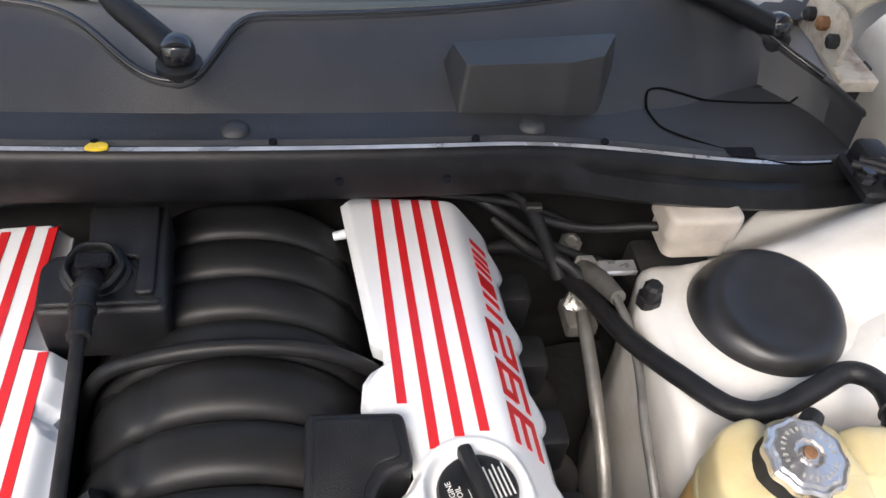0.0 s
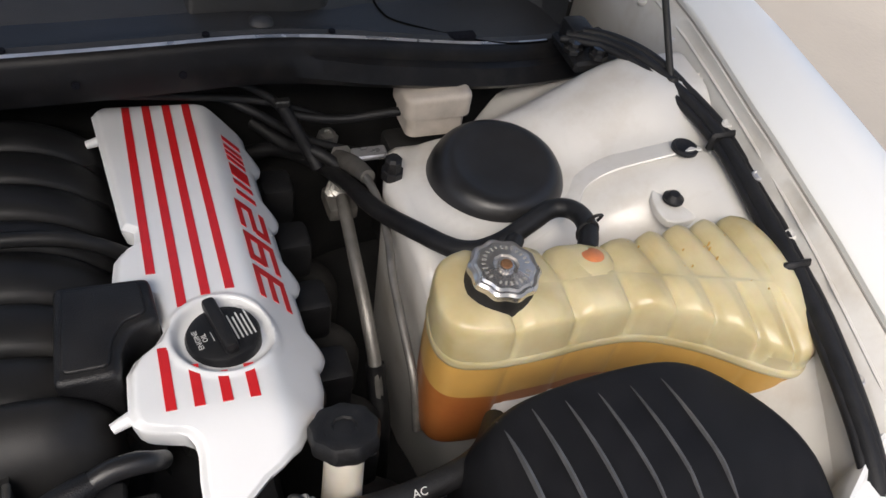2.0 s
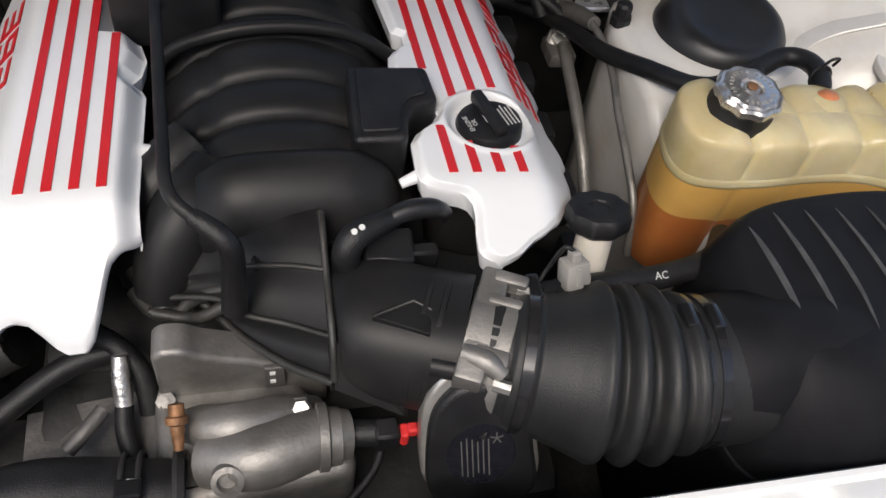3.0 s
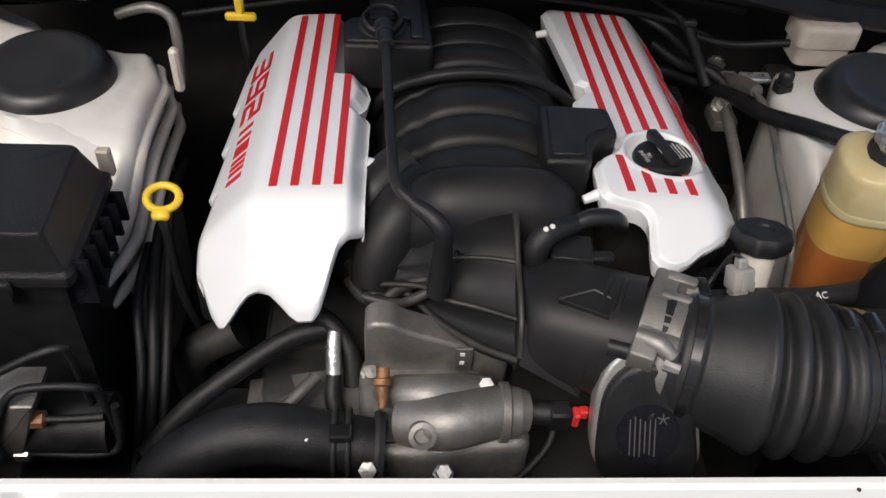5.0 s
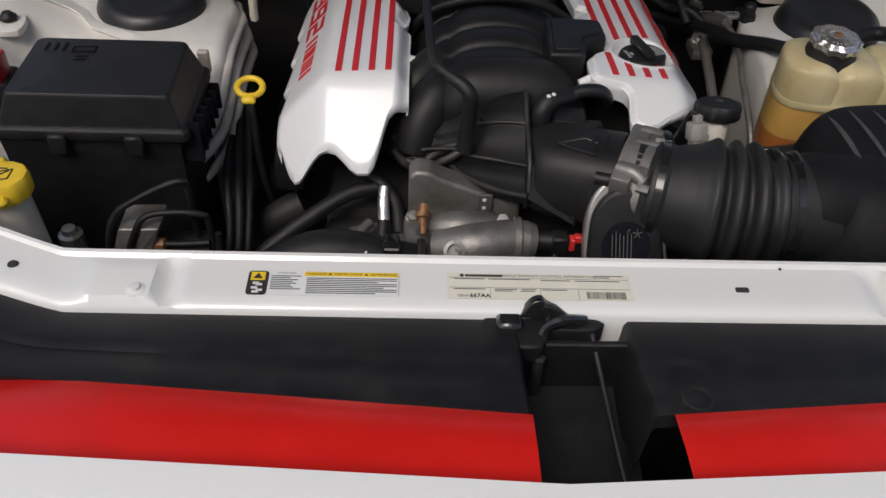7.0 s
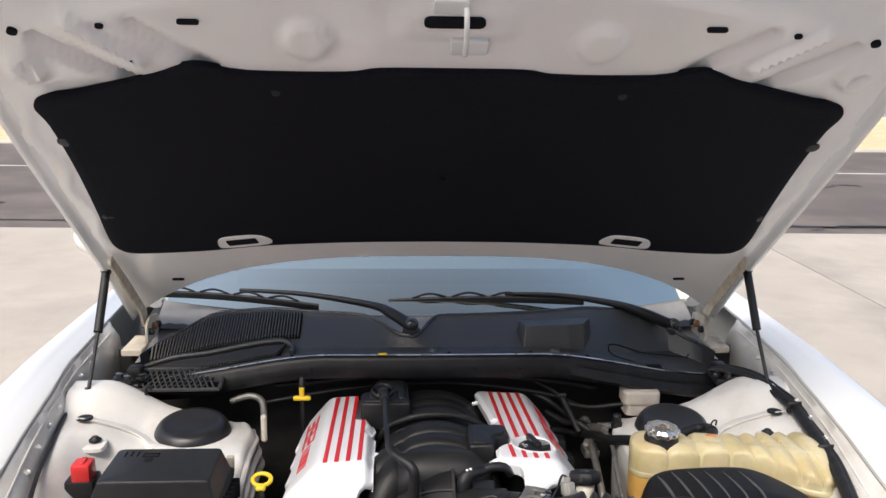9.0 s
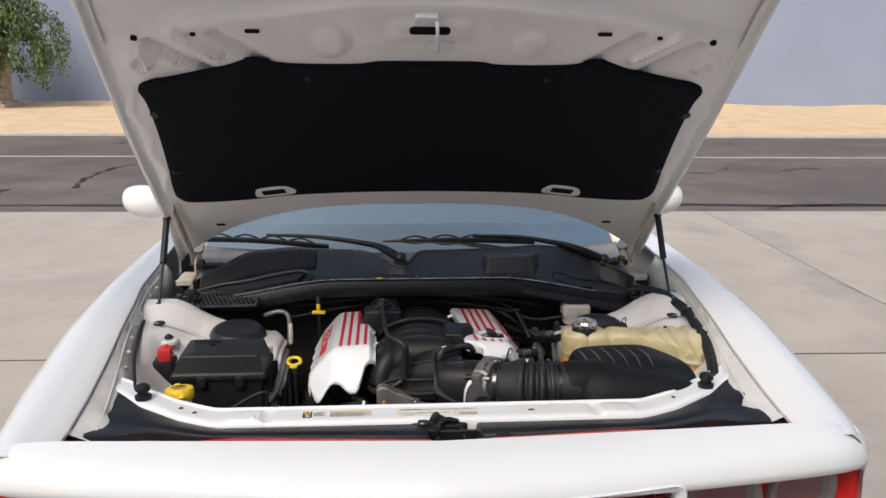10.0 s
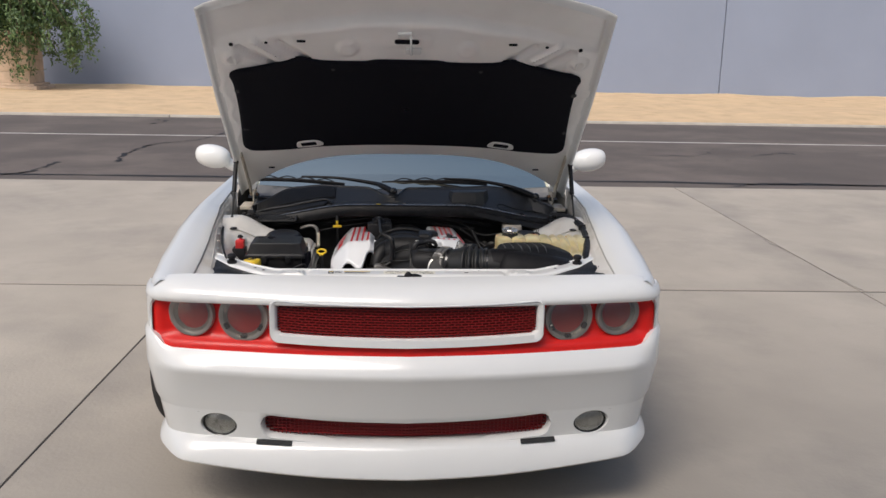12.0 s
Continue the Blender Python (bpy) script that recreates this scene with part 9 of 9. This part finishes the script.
    # hoses and cables in the gap beside the engine
    hose("coolant_branch_hose", "black coolant hose under the engine cover", [(-0.18, 0.72, 0.76), (-0.22, 0.71, 0.755), (-0.27, 0.685, 0.735), (-0.33, 0.655, 0.70), (-0.38, 0.63, 0.65)], 0.0115)
    hose("coolant_branch_hose", "black coolant hose under the engine cover", [(-0.20, 0.735, 0.775), (-0.175, 0.72, 0.765), (-0.155, 0.70, 0.745), (-0.15, 0.675, 0.715)], 0.011)
    t = thing("taped_cable", "black cable with a silver foil sleeve", "cable", (-0.17, 0.68, 0.70))
    bm = B()
    tube(bm, [(-0.171, 0.706, 0.772), (-0.172, 0.692, 0.757), (-0.171, 0.672, 0.738)], [0.0072, 0.0088, 0.0085], 10, 4)
    part("foil_sleeve", bm, M_FOIL, t, "crumpled silver foil sleeve", 40)
    bm = B()
    tube(bm, [(-0.171, 0.672, 0.738), (-0.172, 0.655, 0.725), (-0.168, 0.64, 0.715), (-0.16, 0.62, 0.70)], [0.0085, 0.009, 0.010, 0.010], 10, 5)
    part("sleeve", bm, M_RUBBER, t, "", 60)
    bm = B()
    tube(bm, [(-0.19, 0.672, 0.735), (-0.205, 0.655, 0.73), (-0.222, 0.640, 0.722)], 0.0075, 10, 3)
    part("crimp", bm, M_ALUDARK, t, "dull steel crimp", 40)
    for k in range(3):
        x = -0.405 - 0.014 * k
        hose("side_cable", "black cable hanging beside the engine", [(x, 1.06 - 0.03 * k, 0.72), (x + 0.006, 0.95, 0.745 - 0.02 * k), (x + 0.02, 0.84 - 0.02 * k, 0.72), (x + 0.03, 0.72, 0.66), (x + 0.02, 0.62, 0.55)], 0.006 + 0.0015 * (k % 2), cat="cable")
    # clip, tab and small fittings on the left tower
    bm = B()
    box(bm, (-0.452, 0.885, 0.835), (-0.436, 0.897, 0.872), 0.002, 1)
    tagged(part("sheet_tab", bm, M_MILKDIM, None, "", 20), "small bare metal tab by the fuse box", "tab")
    bm = B()
    z = apron_z(0.69, 1.15)
    tube(bm, [(-0.69, 1.15, z), (-0.69, 1.15, z + 0.014), (-0.684, 1.148, z + 0.022), (-0.676, 1.15, z + 0.014)], 0.004, 8, 4)
    tagged(part("hose_clip", bm, M_RUBBER, None, "", 40), "small black clip on the strut tower", "clip")
    hose("heater_pipe", "dull aluminium pipe loop at the firewall", [(-0.50, 1.20, 0.87), (-0.455, 1.195, 0.885), (-0.425, 1.19, 0.875), (-0.418, 1.18, 0.84), (-0.42, 1.17, 0.78)], 0.008, M_ALU, cat="pipe")
    bm = B()
    box(bm, (-0.415, 1.11, 0.80), (-0.402, 1.125, 0.868), 0.004, 1)
    tagged(part("wire_bracket", bm, M_MILK, None, "", 30), "pale plastic wire holder behind the tower", "bracket")


def build_bay_floor():
    bm = B()
    grid(bm, [[(x, y, 0.47 - 0.06 * math.cos(x * 3) + 0.02 * noise.noise(Vector((x * 8, y * 8, 0)))) for x in np.linspace(-0.79, 0.79, 41)] for y in np.linspace(0.30, 1.33, 31)])
    part("bay_floor", bm, M_DARK, CAR, "dark oily subframe and undertray", 50)
    bm = B()
    box(bm, (-0.50, 0.41, 0.30), (0.50, 0.47, 0.80), 0.006)
    rd = part("radiator", bm, M_DARK, CAR, "dark radiator core behind the crossmember", 30)
    bm = B()
    box(bm, (-0.46, 0.475, 0.35), (0.42, 0.545, 0.60), 0.02)
    part("fan_shroud", bm, M_PLASTIC, CAR, "black fan shroud", 30)
    hose("shroud_edge", "black moulded edge of the fan shroud", [(-0.46, 0.50, 0.72), (-0.2, 0.495, 0.715), (0.0, 0.497, 0.71), (0.2, 0.495, 0.71), (0.40, 0.50, 0.71)], 0.012, M_PLASTIC, cat="shroud")


M_TANKMID = mat("deep_yellow_plastic", (0.52, 0.31, 0.085), 0.34, var=0.12, scale=14, sub=0.3)
M_ALUDARK = mat("dull_dark_aluminium", (0.12, 0.115, 0.11), 0.55, metal=0.5, var=0.3, scale=20, bump=0.5, bscale=150)
M_ALUBRIGHT = mat("machined_aluminium", (0.60, 0.58, 0.54), 0.35, metal=0.8, var=0.12, scale=35, bump=0.2, bscale=200)
M_BOX = mat("satin_black_box_plastic", (0.010, 0.010, 0.0112), 0.46, var=0.2, scale=35, bump=0.3, bscale=1000, dirt=(0.024, 0.024, 0.025), dirt_scale=7, dirt_amount=0.25, spec=0.12)
M_HOSEGREY = mat("dusty_grey_black_rubber", (0.015, 0.0155, 0.016), 0.48, var=0.25, scale=22, bump=0.25, bscale=700, dirt=(0.05, 0.047, 0.042), dirt_scale=9, dirt_amount=0.35, spec=0.4)
M_RIB = mat("pale_rib_plastic", (0.09, 0.09, 0.092), 0.35, var=0.3, scale=60)
build_engine()
build_cover(RC)
build_cover(LC)
build_oil_cap()
build_thermostat()
build_rad_hose()
build_throttle()
build_air_intake()
build_airbox()
build_tank()
build_right_small()
build_left_small()
build_bay_floor()
